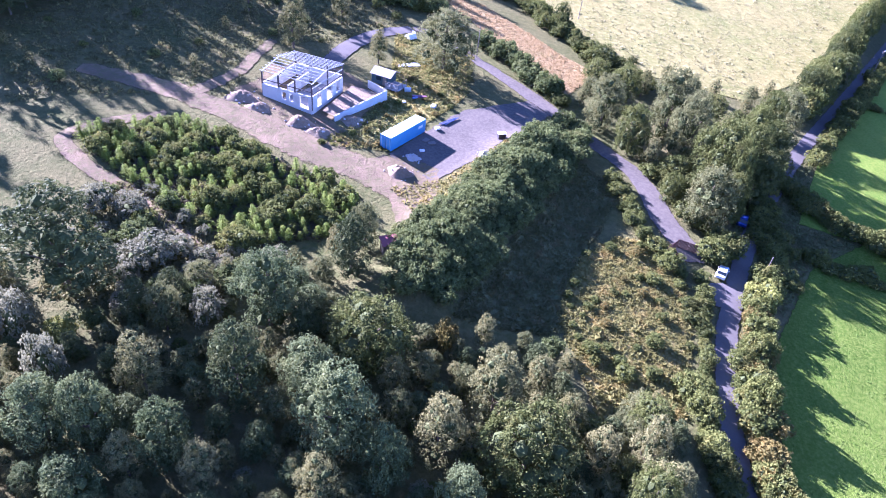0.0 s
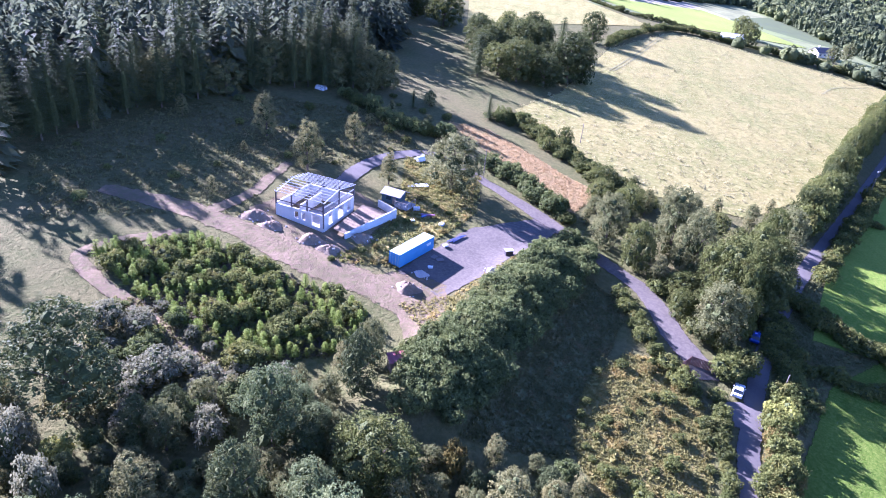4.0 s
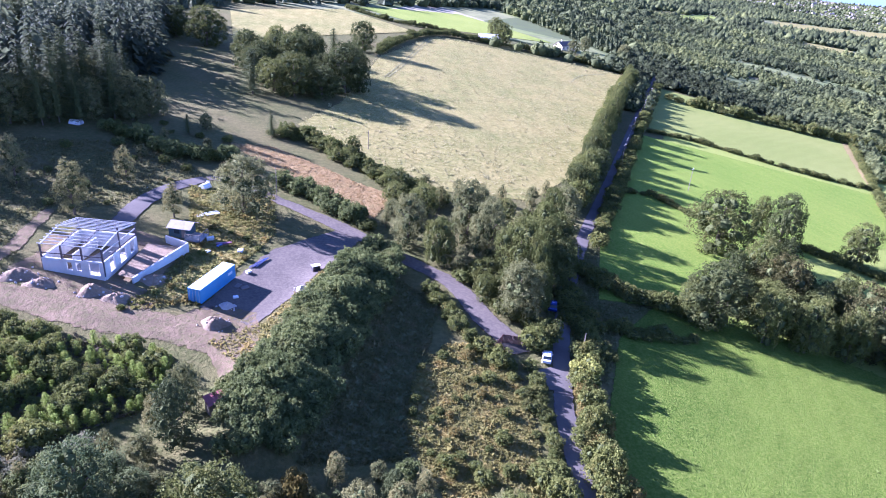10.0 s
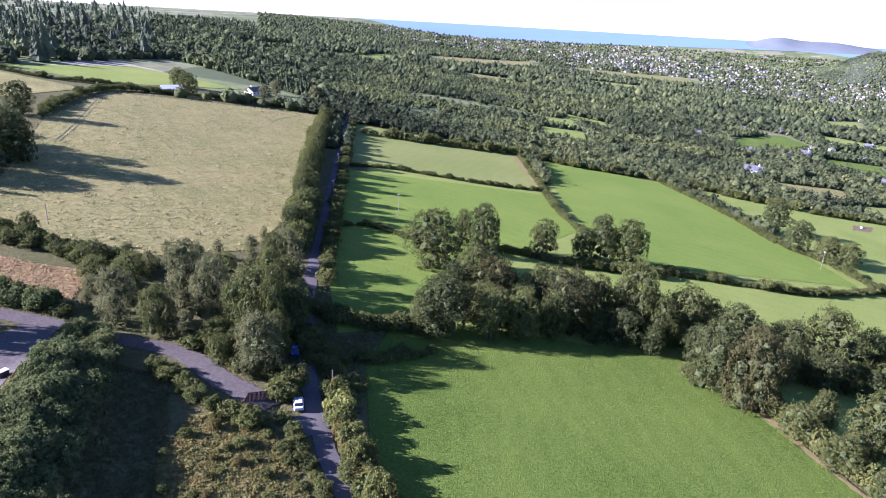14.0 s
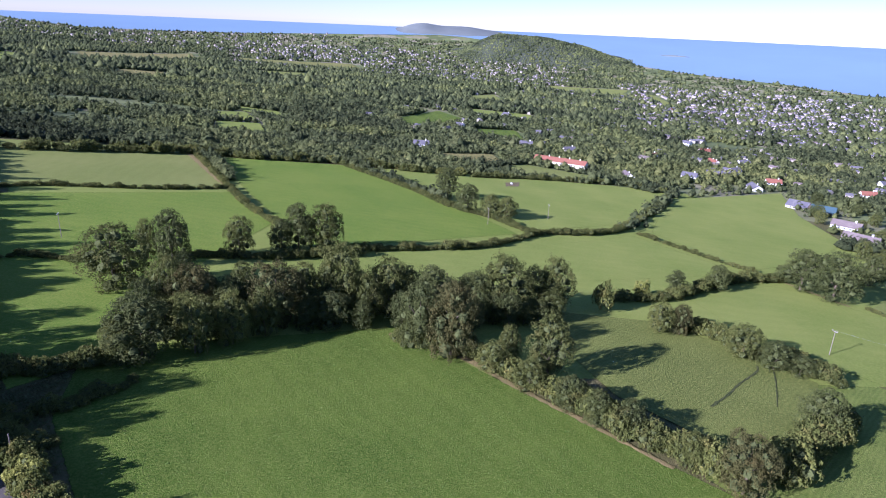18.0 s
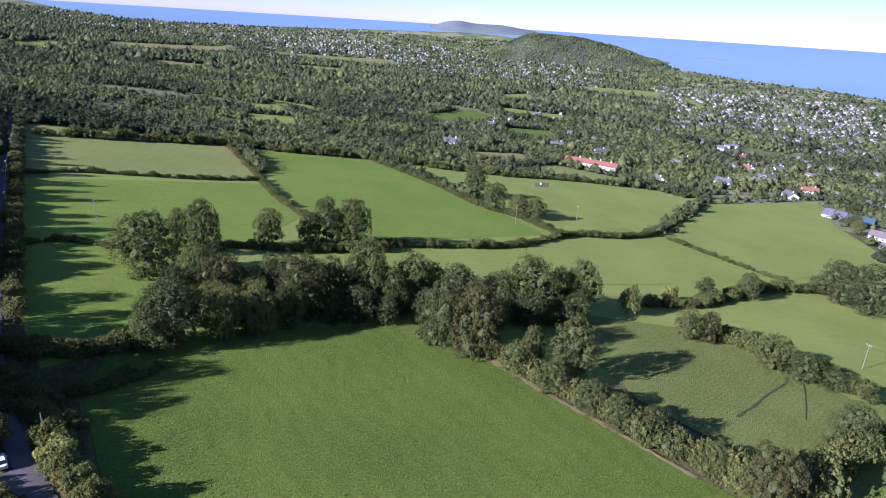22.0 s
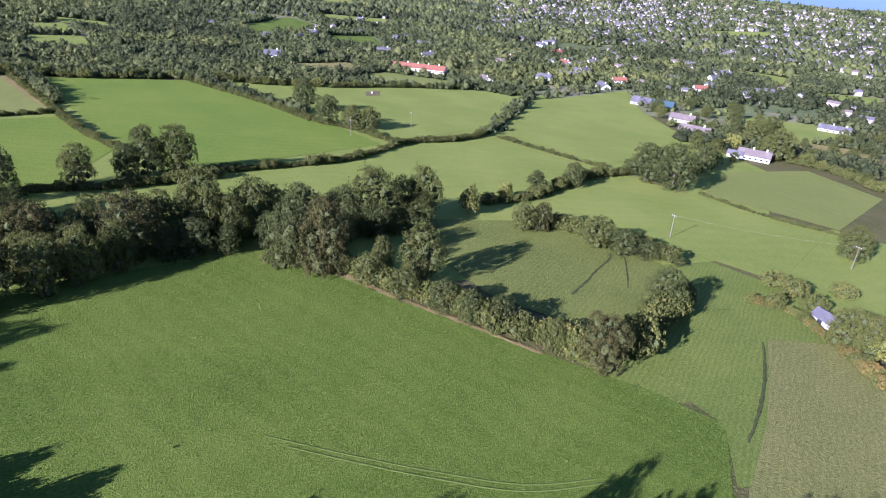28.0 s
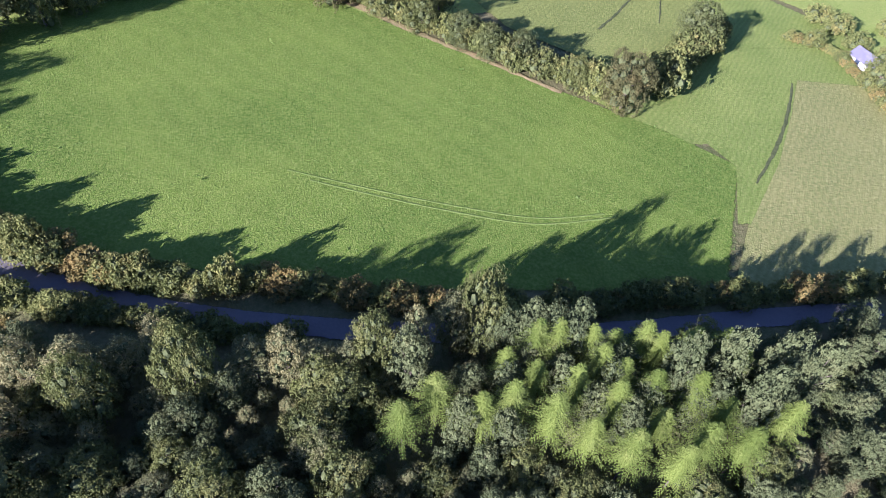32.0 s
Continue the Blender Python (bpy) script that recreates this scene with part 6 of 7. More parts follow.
for px_, py_ in ((1.6, -2.75), (3.1, -2.75), (4.65, -2.75), (4.65, -0.9), (4.65, 0.95)):
    part("rail_post", box_at(px_, py_, -0.8, 0.1, 0.1, 2.3), M_WOOD, hut)
part("handrail", box(bmesh.new(), (3.15, 0.1, 0.07), pose(3.12, -2.75, 1.53)), M_WOOD, hut)
part("handrail", box(bmesh.new(), (0.1, 3.7, 0.07), pose(4.65, -0.9, 1.53)), M_WOOD, hut)
for z in (0.7, 0.95, 1.2):
    part("rail_board", box(bmesh.new(), (3.1, 0.04, 0.14), pose(3.12, -2.8, z)), M_STEELWOOD, hut)


# ---- vehicles ----
def car(x, y, rz, paint, label, L=4.3, W=1.78, H=1.5, box_back=False):
    e = thing("car", Matrix.Translation(at(x, y, 0.16)) @ Matrix.Rotation(radians(rz), 4, "Z"), label, "car")
    def loft(sections, mat, name):
        bm = bmesh.new()
        rows_ = []
        for sx, zlo, zhi, w in sections:
            rows_.append([bm.verts.new(p) for p in ((sx, -w / 2, zlo), (sx, -w / 2, zlo + (zhi - zlo) * 0.7), (sx, -w / 2 + 0.12, zhi), (sx, w / 2 - 0.12, zhi), (sx, w / 2, zlo + (zhi - zlo) * 0.7), (sx, w / 2, zlo))])
        for a, b in zip(rows_, rows_[1:]):
            for i in range(6):
                bm.faces.new((a[i], b[i], b[(i + 1) % 6], a[(i + 1) % 6]))
        bm.faces.new(rows_[0])
        bm.faces.new(rows_[-1][::-1])
        bmesh.ops.recalc_face_normals(bm, faces=bm.faces)
        return part(name, bm, mat, e)
    loft([(-L / 2, 0.35, 0.8, W - 0.2), (-L / 2 + 0.25, 0.22, 0.93, W), (L / 2 - 1.2, 0.22, 0.95, W), (L / 2 - 0.2, 0.22, 0.75, W - 0.05), (L / 2, 0.35, 0.62, W - 0.25)], paint, "body")
    back = -L / 2 + (0.12 if box_back else 0.35)
    loft([(back, 0.9, 0.95, W - 0.12), (back + 0.35, 0.9, H - 0.06, W - 0.25), (L / 2 - 2.0, 0.9, H - 0.06, W - 0.25), (L / 2 - 1.15, 0.9, 0.97, W - 0.12)], M_PANE, "window")
    part("roof", box(bmesh.new(), (L - 2.55 + (0.2 if box_back else 0), W - 0.42, 0.06), pose((back + 0.3 + L / 2 - 2.0) / 2, 0, H - 0.04), 0.02), paint, e)
    for sx in (-L / 2 + 0.8, L / 2 - 0.85):
        for sy in (-1, 1):
            bm = bmesh.new()
            bmesh.ops.create_cone(bm, cap_ends=True, segments=16, radius1=0.31, radius2=0.31, depth=0.2, matrix=pose(sx, sy * (W / 2 - 0.09), 0.31, 90))
            w = part("wheel", bm, M_RUBBER, e)
            bm = bmesh.new()
            bmesh.ops.create_cone(bm, cap_ends=True, segments=12, radius1=0.19, radius2=0.17, depth=0.22, matrix=pose(sx, sy * (W / 2 - 0.09), 0.31, 90))
            part("rim", bm, M_STEEL, w)
    for sy in (-1, 1):
        part("headlight", box(bmesh.new(), (0.12, 0.32, 0.14), pose(L / 2 - 0.1, sy * (W / 2 - 0.33), 0.63), 0.02), M_WHITE, e)
        part("tail_light", box(bmesh.new(), (0.06, 0.25, 0.16), pose(-L / 2 + 0.04, sy * (W / 2 - 0.3), 0.74), 0.01), M_REDSHEET, e)
        part("mirror", box(bmesh.new(), (0.12, 0.2, 0.12), pose(L / 2 - 1.55, sy * (W / 2 + 0.06), 0.98), 0.02), paint, e)
    part("bumper", box(bmesh.new(), (0.14, W - 0.2, 0.18), pose(L / 2 - 0.02, 0, 0.38), 0.03), M_RUBBER, e)
    return e


car(46.6, 86.2, 62, M_CARWHITE, "small white hatchback parked at the drive mouth", 3.7, 1.64, 1.48)
car(55.0, 103.0, 64, M_CARBLUE, "dark blue hatchback parked on the lane verge")

# ---- gate panels ----
def board_fence(a, b, h, label):
    a, b = Vector((*a, 0)), Vector((*b, 0))
    n = max(4, int((b - a).length / 0.22))
    e = thing("board_fence", Matrix.Translation(at(a.x, a.y)), label, "fence")
    ang = math.degrees(math.atan2(b.y - a.y, b.x - a.x))
    for i in range(n + 1):
        p = a.lerp(b, i / n)
        z = float(ground(p.x, p.y)) - e.matrix_world.translation.z
        if i % 8 == 0 or i == n:
            part("post", box_at(p.x - a.x, p.y - a.y, z - 0.3, 0.14, 0.14, h + 0.4, 0, ang), M_BROWNWOOD, e)
        else:
            part("board", box_at(p.x - a.x, p.y - a.y, z + 0.05, 0.2, 0.03, h, 0, ang), M_BROWNWOOD, e)
    return e


board_fence((37.2, 88.2), (39.9, 91.2), 1.8, "dark brown board fence beside the drive")
board_fence((39.9, 91.2), (44.0, 90.2), 1.8, "dark brown board gate across the drive")
board_fence((37.2, 88.2), (39.5, 86.6), 1.6, "dark brown board fence near the lane")

# ---- small things in the yard ----
def heap(name, x, y, r, h, mat, label, seed, stones=10):
    """A heap of earth with stones on it."""
    e = thing(name, Matrix.Translation(at(x, y)), label, "heap")
    rng = np.random.default_rng(seed)
    n, verts, faces = 9, [(0, 0, h)], []
    for k in range(1, n + 1):
        for i in range(20):
            a = i * 6.283 / 20
            q = k / n
            rr = r * q * (1 + 0.2 * math.sin(a * 3 + seed))
            px, py = math.cos(a) * rr, math.sin(a) * rr * 0.75
            verts.append((px, py, h * (1 - q * q * (3 - 2 * q)) * (1 + rng.uniform(-0.22, 0.22)) + float(ground(x + px, y + py) - ground(x, y)) - 0.12 * q))
    for i in range(20):
        faces.append((0, 1 + i, 1 + (i + 1) % 20))
    for k in range(n - 1):
        for i in range(20):
            a, b = 1 + k * 20 + i, 1 + k * 20 + (i + 1) % 20
            faces.append((a, a + 20, b + 20, b))
    new("earth", mesh_of("earth", verts, faces, mat, True)).parent = e
    for i in range(stones):
        a, q = rng.uniform(0, 6.28), rng.uniform(0.3, 1.05)
        px, py = math.cos(a) * r * q, math.sin(a) * r * q * 0.75
        bm = bmesh.new()
        bmesh.ops.create_icosphere(bm, subdivisions=1, radius=rng.uniform(0.12, 0.32), matrix=pose(px, py, max(0.1, h * (1 - q * q * (3 - 2 * q))) + float(ground(x + px, y + py) - ground(x, y)), *rng.uniform(0, 90, 3)) @ Matrix.Diagonal((1, 0.8, 0.6, 1)))
        part("stone", bm, M_STONE, e)


for i, (xy, r, h, mat, lab) in enumerate((
    ((-9.1, 95.9), 3.0, 1.4, M_RUBBLE, "heap of earth and rubble beside the track"),
    ((-28.6, 105.1), 3.2, 1.5, M_RUBBLE, "heap of dug earth before the building"),
    ((-40.6, 109.9), 3.8, 1.3, M_RUBBLE, "low heap of dug earth"),
    ((-36.7, 107.4), 3.0, 1.0, M_RUBBLE, "spread of stony earth"),
    ((-24.8, 103.0), 3.0, 1.1, M_RUBBLE, "earth heap below the terrace wall"),
    ((-19.8, 109.6), 3.4, 0.9, M_RUBBLE, "graded earth below the white wall"),
    ((-7.4, 101.3), 2.0, 0.8, M_STONE, "small heap of grey gravel"),
    ((5.4, 106.3), 1.6, 0.9, M_STONE, "pale stones at the yard edge"),
)):
    heap("rubble_heap", *xy, r, h, mat, lab, 70 + i)


def slab(name, x, y, rz, L, W, H, mat, label, category, up=0.1):
    bm = box(bmesh.new(), (L, W, H), Matrix.Identity(4), min(0.04, H * 0.3))
    for v in bm.verts:
        v.co.z += 0.06 * math.sin(v.co.x * 2 + v.co.y) * (1 if H < 0.2 else 0)
    me = bpy.data.meshes.new(name)
    bm.to_mesh(me)
    bm.free()
    me.materials.append(mat)
    ob = new(name, me)
    ob.matrix_world = Matrix.Translation(at(x, y, H / 2 + up)) @ Matrix.Rotation(radians(rz), 4, "Z")
    return tagged(ob, label, category)


slab("sheet", *(-12.6, 137.5), 25, 5.0, 1.8, 0.1, M_WHITE, "white sheet lying on the grass", "sheet")
slab("pallet", *(-4.5, 107.4), 20, 1.4, 1.1, 0.14, M_WOOD, "grey pallet lying on the gravel", "pallet", 0.17)
slab("pallet", *(-5.7, 108.0), 60, 1.3, 1.0, 0.14, M_WOOD, "grey pallet beside the container", "pallet", 0.17)
slab("bag", *(-6.0, 104.0), 10, 0.9, 0.6, 0.35, M_WHITE, "white builders bag on the gravel", "bag", 0.16)
slab("bag", *(-3.9, 112.8), 40, 1.0, 0.7, 0.4, M_WHITE, "white bag beside the pipes", "bag", 0.16)
slab("bag", *(-5.5, 121.0), 70, 1.1, 0.9, 0.5, M_WHITE, "white bags among the weeds", "bag", 0.1)
slab("bag", *(-11.5, 120.4), 30, 0.8, 0.6, 0.3, M_WHITE, "pale bag in the grass", "bag", 0.1)
slab("kayak", *(-8.7, 123.9), 5, 3.0, 0.6, 0.35, M_PURPLE, "purple plastic boat lying in the weeds", "boat")
slab("kayak", *(-9.5, 123.1), 50, 1.3, 0.5, 0.3, M_PIPE, "small blue plastic boat hull", "boat")
slab("water_tank", *(-11.3, 125.4), 10, 1.4, 0.9, 0.7, M_STEEL, "grey metal tank beside the deck", "tank")
gen = thing("generator", Matrix.Translation(at(*(8.6, 113.7))) @ Matrix.Rotation(radians(20), 4, "Z"), "dark machine cabinet with a white lid", "generator")
part("cabinet", box_at(0, 0, 0.1, 1.5, 1.0, 1.0, 0.03), M_DARKSTEEL, gen)
part("lid", box_at(0, 0, 1.11, 1.65, 1.15, 0.1, 0.02), M_WHITE, gen, "white lid")
for i, k in enumerate((-0.5, 0.0, 0.45)):
    bm = bmesh.new()
    bmesh.ops.create_cone(bm, cap_ends=True, segments=12, radius1=0.09, radius2=0.09, depth=4.5, matrix=pose(0, 0, 0, 90))
    me = bpy.data.meshes.new("pipe")
    bm.to_mesh(me)
    bm.free()
    me.materials.append(M_PIPE)
    px_, py_ = (-1.8, 116.6)
    ob = new("pipe", me)
    ob.matrix_world = Matrix.Translation(at(px_ + k, py_ + k * 0.3, 0.3)) @ Matrix.Rotation(radians(-40 + i * 4), 4, "Z")
    tagged(ob, "dark blue plastic pipe lying on gravel", "pipe", "pipes in the yard")

# polytunnel end and caravan
def tunnel(name, x, y, rz, L, r, label, cat):
    bm = bmesh.new()
    n = 12
    rings = [[bm.verts.new((sx, -math.cos(i * math.pi / n) * r, math.sin(i * math.pi / n) * r * 1.1)) for i in range(n + 1)] for sx in np.linspace(-L / 2, L / 2, 6)]
    for a, b in zip(rings, rings[1:]):
        for i in range(n):
            bm.faces.new((a[i], b[i], b[i + 1], a[i + 1]))
    bm.faces.new(rings[0])
    bm.faces.new(rings[-1][::-1])
    bmesh.ops.recalc_face_normals(bm, faces=bm.faces)
    e = thing(name, Matrix.Translation(at(x, y, -0.1)) @ Matrix.Rotation(radians(rz), 4, "Z"), label, cat)
    part("cover", bm, M_WHITE, e)
    part("flap", box_at(L / 2 + 0.02, 0, 0, 0.05, 1.1, 1.5), M_STEEL, e)
    return e


tunnel("tent", *(-13.9, 152.1), 50, 2.2, 1.0, "small white rounded tent beside the track", "tent")
tunnel("tent", *(-48.9, 191.2), -20, 3.0, 1.1, "white rounded caravan tent on the slope", "tent")

# red-roofed shed by the bank
shed = thing("small_shed", Matrix.Translation(at(*(-7.8, 74.3))) @ Matrix.Rotation(radians(25), 4, "Z"), "small shed with faded red sheet roof", "shed")
part("body", box_at(0, 0, -0.4, 2.3, 1.9, 2.2), M_WOOD, shed)
part("roof", box(bmesh.new(), (2.7, 2.3, 0.08), pose(0, 0, 1.95, 8, 0, 0)), M_REDSHEET, shed)
part("door", box_at(0.3, -0.98, 0, 0.8, 0.06, 1.6), M_BROWNWOOD, shed)

# ---- poles and lines ----
def pole(x, y, h, label, arms=1):
    e = thing("utility_pole", Matrix.Translation(at(x, y)), label, "pole", "utility poles")
    bm = bmesh.new()
    bmesh.ops.create_cone(bm, cap_ends=True, segments=10, radius1=0.12, radius2=0.08, depth=h + 0.6, matrix=pose(0, 0, h / 2 - 0.3))
    part("post", bm, M_WOOD, e)
    for i in range(arms):
        part("cross_arm", box(bmesh.new(), (1.8, 0.12, 0.14), pose(0, 0.12, h - 0.3 - i * 0.7, 0, 0, 35)), M_WOOD, e)
        for k in (-0.8, 0, 0.8):
            bm = bmesh.new()
            bmesh.ops.create_cone(bm, cap_ends=True, segments=8, radius1=0.07, radius2=0.04, depth=0.22, matrix=pose(k * math.cos(0.61), 0.12 + k * math.sin(0.61), h - 0.12 - i * 0.7))
            part("insulator", bm, M_WHITE, e)
    return (x, y, h)


LANE_POLES = [pole(*p, 7.2, "pale wooden utility pole beside the lane") for p in [(124.3, 199.4), (152.6, 240.6), (180.2, 278.6), (203.2, 310.4)]]
FIELD_POLES = [pole(*p, 8.0, "wooden utility pole standing in pasture") for p in ((137.7, 177.1), (200.4, -50.0), (196.1, -105.5), (317.2, 58.8), (278.2, 79.4))]
pole(*(2.3, 148.8), 7.5, "wooden utility pole beside the drive", 0)
pole(*(30.3, 188.8), 6.0, "thin wooden pole at the meadow edge", 0)
pole(*(54.4, 87.8), 4.5, "short leaning post beside the lane", 0)


def line(a, b, sag=1.0):
    cu = bpy.data.curves.new("wire", "CURVE")
    cu.dimensions, cu.bevel_depth, cu.bevel_resolution = "3D", 0.009, 1
    sp = cu.splines.new("POLY")
    pa, pb = at(a[0], a[1], a[2]), at(b[0], b[1], b[2])
    sp.points.add(12)
    for i in range(13):
        t = i / 12
        p = pa.lerp(pb, t)
        p.z -= sag * 4 * t * (1 - t)
        sp.points[i].co = (*p, 1)
    ob = new("power_line", cu)
    cu.materials.append(M_STEEL)
    return tagged(ob, "thin overhead wire between two poles", "wire")


for a, b in ((LANE_POLES[0], LANE_POLES[1]), (LANE_POLES[1], LANE_POLES[2]), (LANE_POLES[2], LANE_POLES[3]), (FIELD_POLES[1], FIELD_POLES[2])):
    line(a, b)

# ---- houses across the valley ----
house(*(423.5, -106.2), 64, 19, 9, 2.8, M_RENDER, M_TILE, "white bungalow with brown tiled roof", "bungalow", 1, 5)
house(*(470.5, -108.0), 66, 17, 9, 2.8, M_RENDER, M_TILE, "cream bungalow with brown tiled roof", "bungalow", 1, 5)
house(*(364.0, -125.6), 66, 17, 8, 3.2, M_RENDER, M_TILE, "long white house with brown roof", "house", 2, 6)
house(*(364.7, -115.7), 66, 8, 5, 2.4, M_RENDER, M_SLATE, "low grey-roofed annexe beside the white house", "annexe", 0, 2)
house(*(524.6, -103.4), 75, 16, 11, 3.0, M_CREAM, M_TEAL, "farm shed with dull green sheet roof", "barn", 0, 2)
house(*(531.8, -88.2), 60, 15, 11, 3.0, M_STONE, M_SLATE, "grey farm shed with dark roof", "barn", 0, 2)
house(*(516.0, -229.9), 66, 22, 8, 2.8, M_RENDER, M_SLATE, "white cottage with dark slate roof", "cottage", 2, 5)
house(*(148.6, -78.4), 32, 5.2, 4.2, 2.4, M_STONE, M_SLATE, "small stone shed with slate roof", "stone_shed", 0, 1)
house(*(545.1, 95.0), 80, 46, 9, 5.4, M_CREAM, M_REDTILE, "long terrace with bright red tiled roof", "terrace", 4, 10, True)
house(*(543.7, 38.9), 20, 16, 9, 3.0, M_RENDER, M_TILE, "white bungalow below the woods", "bungalow", 1, 4)
house(*(757.0, -34.0), 30, 16, 9, 5.2, M_RENDER, M_REDTILE, "two-storey house with red roof", "house", 2, 4, True)
house(*(607.0, -64.0), 15, 17, 9, 2.8, M_RENDER, M_SLATE, "white bungalow at the pasture corner", "bungalow", 1, 4)
house(*(151.0, 435.5), -5, 14, 6, 2.6, M_RENDER, M_WHITE, "low pale farm shed beside a clipped tree", "barn", 0, 3)
house(*(213.9, 448.2), 25, 15, 8, 3.0, M_CREAM, M_TILE, "house with brown roof among trees", "house", 1, 4)
for xy, rz, red in zip([(754.0, 259.0), (653.0, 151.0), (661.0, 108.0), (737.0, 31.0), (971, -5), (880.0, -27.0), (657.0, -45.0), (701.0, -52.0), (598.0, -10.0), (803.0, -68.0), (650.0, -83.0), (1061, 283), (1061, 210), (509.7, 209.2), (1911, -40), (1704, 44), (1448, -12), (1465, 196), (1483, 73), (1775, -81), (786.0, -204.0), (850.0, -234.0), (665.0, -163.0), (1204, -182), (1409, -282), (2342, -739)], (10, 40, 70, 20, 0, 50, 30, 80, 15, 60, 35, 5, 25, 45, 75, 65, 12, 33, 50, 20, 70, 10, 40, 5, 30, 60), (0, 0, 0, 1, 0, 1, 0, 0, 0, 0, 1, 0, 0, 0, 0, 1, 0, 0, 0, 0, 0, 0, 1, 0, 0, 0)):
    house(*xy, rz + 60, 13, 9, 5.0, M_RENDER, M_REDTILE if red else M_SLATE, "two-storey white house among trees", "house", 1, 3, True)


# ---- the distant suburb ----
def suburb(name, bands, label, seed):
    """Distant houses, each a walled box with a pitched roof, in loose rows."""
    rng = np.random.default_rng(seed)
    V, Fc, idx = [], [], []
    for az0, az1, r0, r1, n in bands:
        for _ in range(n):
            a, r = math.radians(rng.uniform(az0, az1)), r0 * math.exp(rng.uniform(0, math.log(r1 / r0)))
            x, y = r * math.sin(a), r * math.cos(a)
            if any(inside(p, x, y) for p in POLYGONS):
                continue
            k = rng.uniform(0.5, 0.9) * (1 + r / 9000)
            L, W, H = (rng.uniform(7, 14) * k, 7 * k, rng.uniform(3, 5) * k)
            t = rng.choice((1.35, 1.35, 2.9, 1.0)) + rng.uniform(-0.2, 0.2)
            c, s = math.cos(t), math.sin(t)
            z = float(ground(x, y)) + 1.0
            base = len(V)
            for lx, ly, lz in ((-1, -1, -3), (1, -1, -3), (1, 1, -3), (-1, 1, -3), (-1, -1, H), (1, -1, H), (1, 1, H), (-1, 1, H), (-1, 0, H + W * 0.3), (1, 0, H + W * 0.3)):
                px, py = lx * L / 2, ly * W / 2
                V.append((x + px * c - py * s, y + px * s + py * c, z + lz))
            red = int(rng.integers(5) == 0)
            for f, m in (((0, 1, 5, 4), 0), ((2, 3, 7, 6), 0), ((1, 2, 6, 9, 5), 0), ((3, 0, 4, 8, 7), 0), ((4, 5, 9, 8), 1 + red), ((6, 7, 8, 9), 1 + red)):
                Fc.append([base + q for q in f])
                idx.append(m)
    return tagged(new(name, mesh_of(name, V, Fc, [M_OLDWALL, M_SLATE, M_TILE], False, idx)), label, "houses", kind="stuff")


suburb("distant_suburb", [(72, 92, 1000, 2600, 260), (84, 100, 1300, 2700, 1000), (94, 124, 1150, 2600, 1500), (92, 124, 650, 1150, 90), (52, 80, 2300, 3500, 1100), (36, 60, 3000, 4000, 320), (60, 100, 700, 1200, 60)], "distant suburb of white houses with grey and red roofs", 81)
far_wood("town_gardens", 90, 128, 400, 1150, 0.0058, M_CANOPY, "garden trees between the houses of the town", 69, 1.2, False, 0.8, 4.0, -1.2, True, 8)
far_wood("town_trees", 86, 130, 1150, 3300, 0.0054, M_CANOPY, "street trees across the distant town", 70, 1.1, False, 0.5, 4.4, 0.0, True)
far_wood("valley_woodland", 30, 90, 330, 1150, 0.0058, M_CANOPY, "wooded valley of dark green broadleaf trees", 61, 1.2, False, 1.0, 4.0, -1.7, True, 8)
far_wood("distant_woodland", 26, 86, 1150, 3900, 0.0054, M_CANOPY, "distant woods and gardens towards the coast", 66, 1.1, False, 1.0, 4.6, 0.0, True)
far_wood("garden_trees", 46, 126, 420, 1900, 0.0105, M_GARDEN, "lighter rounded trees among the valley woods", 68, 1.05, False, 0.14, 4.6, -0.2, True, 12)
near_forest("hill_conifers", -80, 18, 140, 400, 2500, M_CONIFER, "dark conifers at the edge of the hill forest", 67)
far_wood("hill_forest", -80, 18, 400, 4200, 0.0112, M_CONIFER, "dark conifer forest covering the hill", 62, 1.0, True, 0.2, 4.6)
far_wood("hill_broadleaf", -80, 18, 400, 1200, 0.0125, M_CANOPY, "broadleaf trees among the hill conifers", 64, 1.1, False, 0.3, 4.6, 0.0, False, 14)
far_wood("ridge_forest", 18, 30, 470, 2200, 0.0105, M_RIDGE, "dark conifer plantation on the ridge", 63, 1.0, True, 1.3, 2.6)
far_wood("ridge_broadleaf", 14, 32, 440, 1500, 0.0105, M_CANOPY, "broadleaf trees along the ridge", 65, 1.0, False, 0.6, 5.0, 0.0, False, 14)


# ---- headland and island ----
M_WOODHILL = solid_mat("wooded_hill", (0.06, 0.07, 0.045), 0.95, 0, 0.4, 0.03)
# island and spit base colour paled to grey: distance haze put into it
M_ISLE = solid_mat("hazed_island", (0.15, 0.17, 0.16), 0.95, 0, 0.25, 0.01)


def far_hill(name, az0, az1, r, peaks, mat, label, cat, deep=0.07):
    """A long hill with an uneven crest; peaks: (place along it, height, width)."""
    n, m = 60, 12
    V, Fc = [], []
    for i in range(n + 1):
        q = i / n
        a = math.radians(az0 + (az1 - az0) * q)
        top = sum(h * math.exp(-((q - c) / w) ** 2) for c, h, w in peaks) * min(1, q * 8, (1 - q) * 8)
        for j in range(m + 1):
            u = j / m * 2 - 1
            rr = r * (1 + u * deep)
            x, y = rr * math.sin(a), rr * math.cos(a)
            V.append((x, y, float(ground(x, y)) - 3 + (top + 3) * (1 - u * u) + noise.noise((x * 0.01, y * 0.01, 0)) * top * 0.05))
    for i in range(n):
        for j in range(m):
            p = i * (m + 1) + j
            Fc.append((p, p + m + 1, p + m + 2, p + 1))
    return tagged(new(name, mesh_of(name, V, Fc, mat, True)), label, cat, kind="structure")


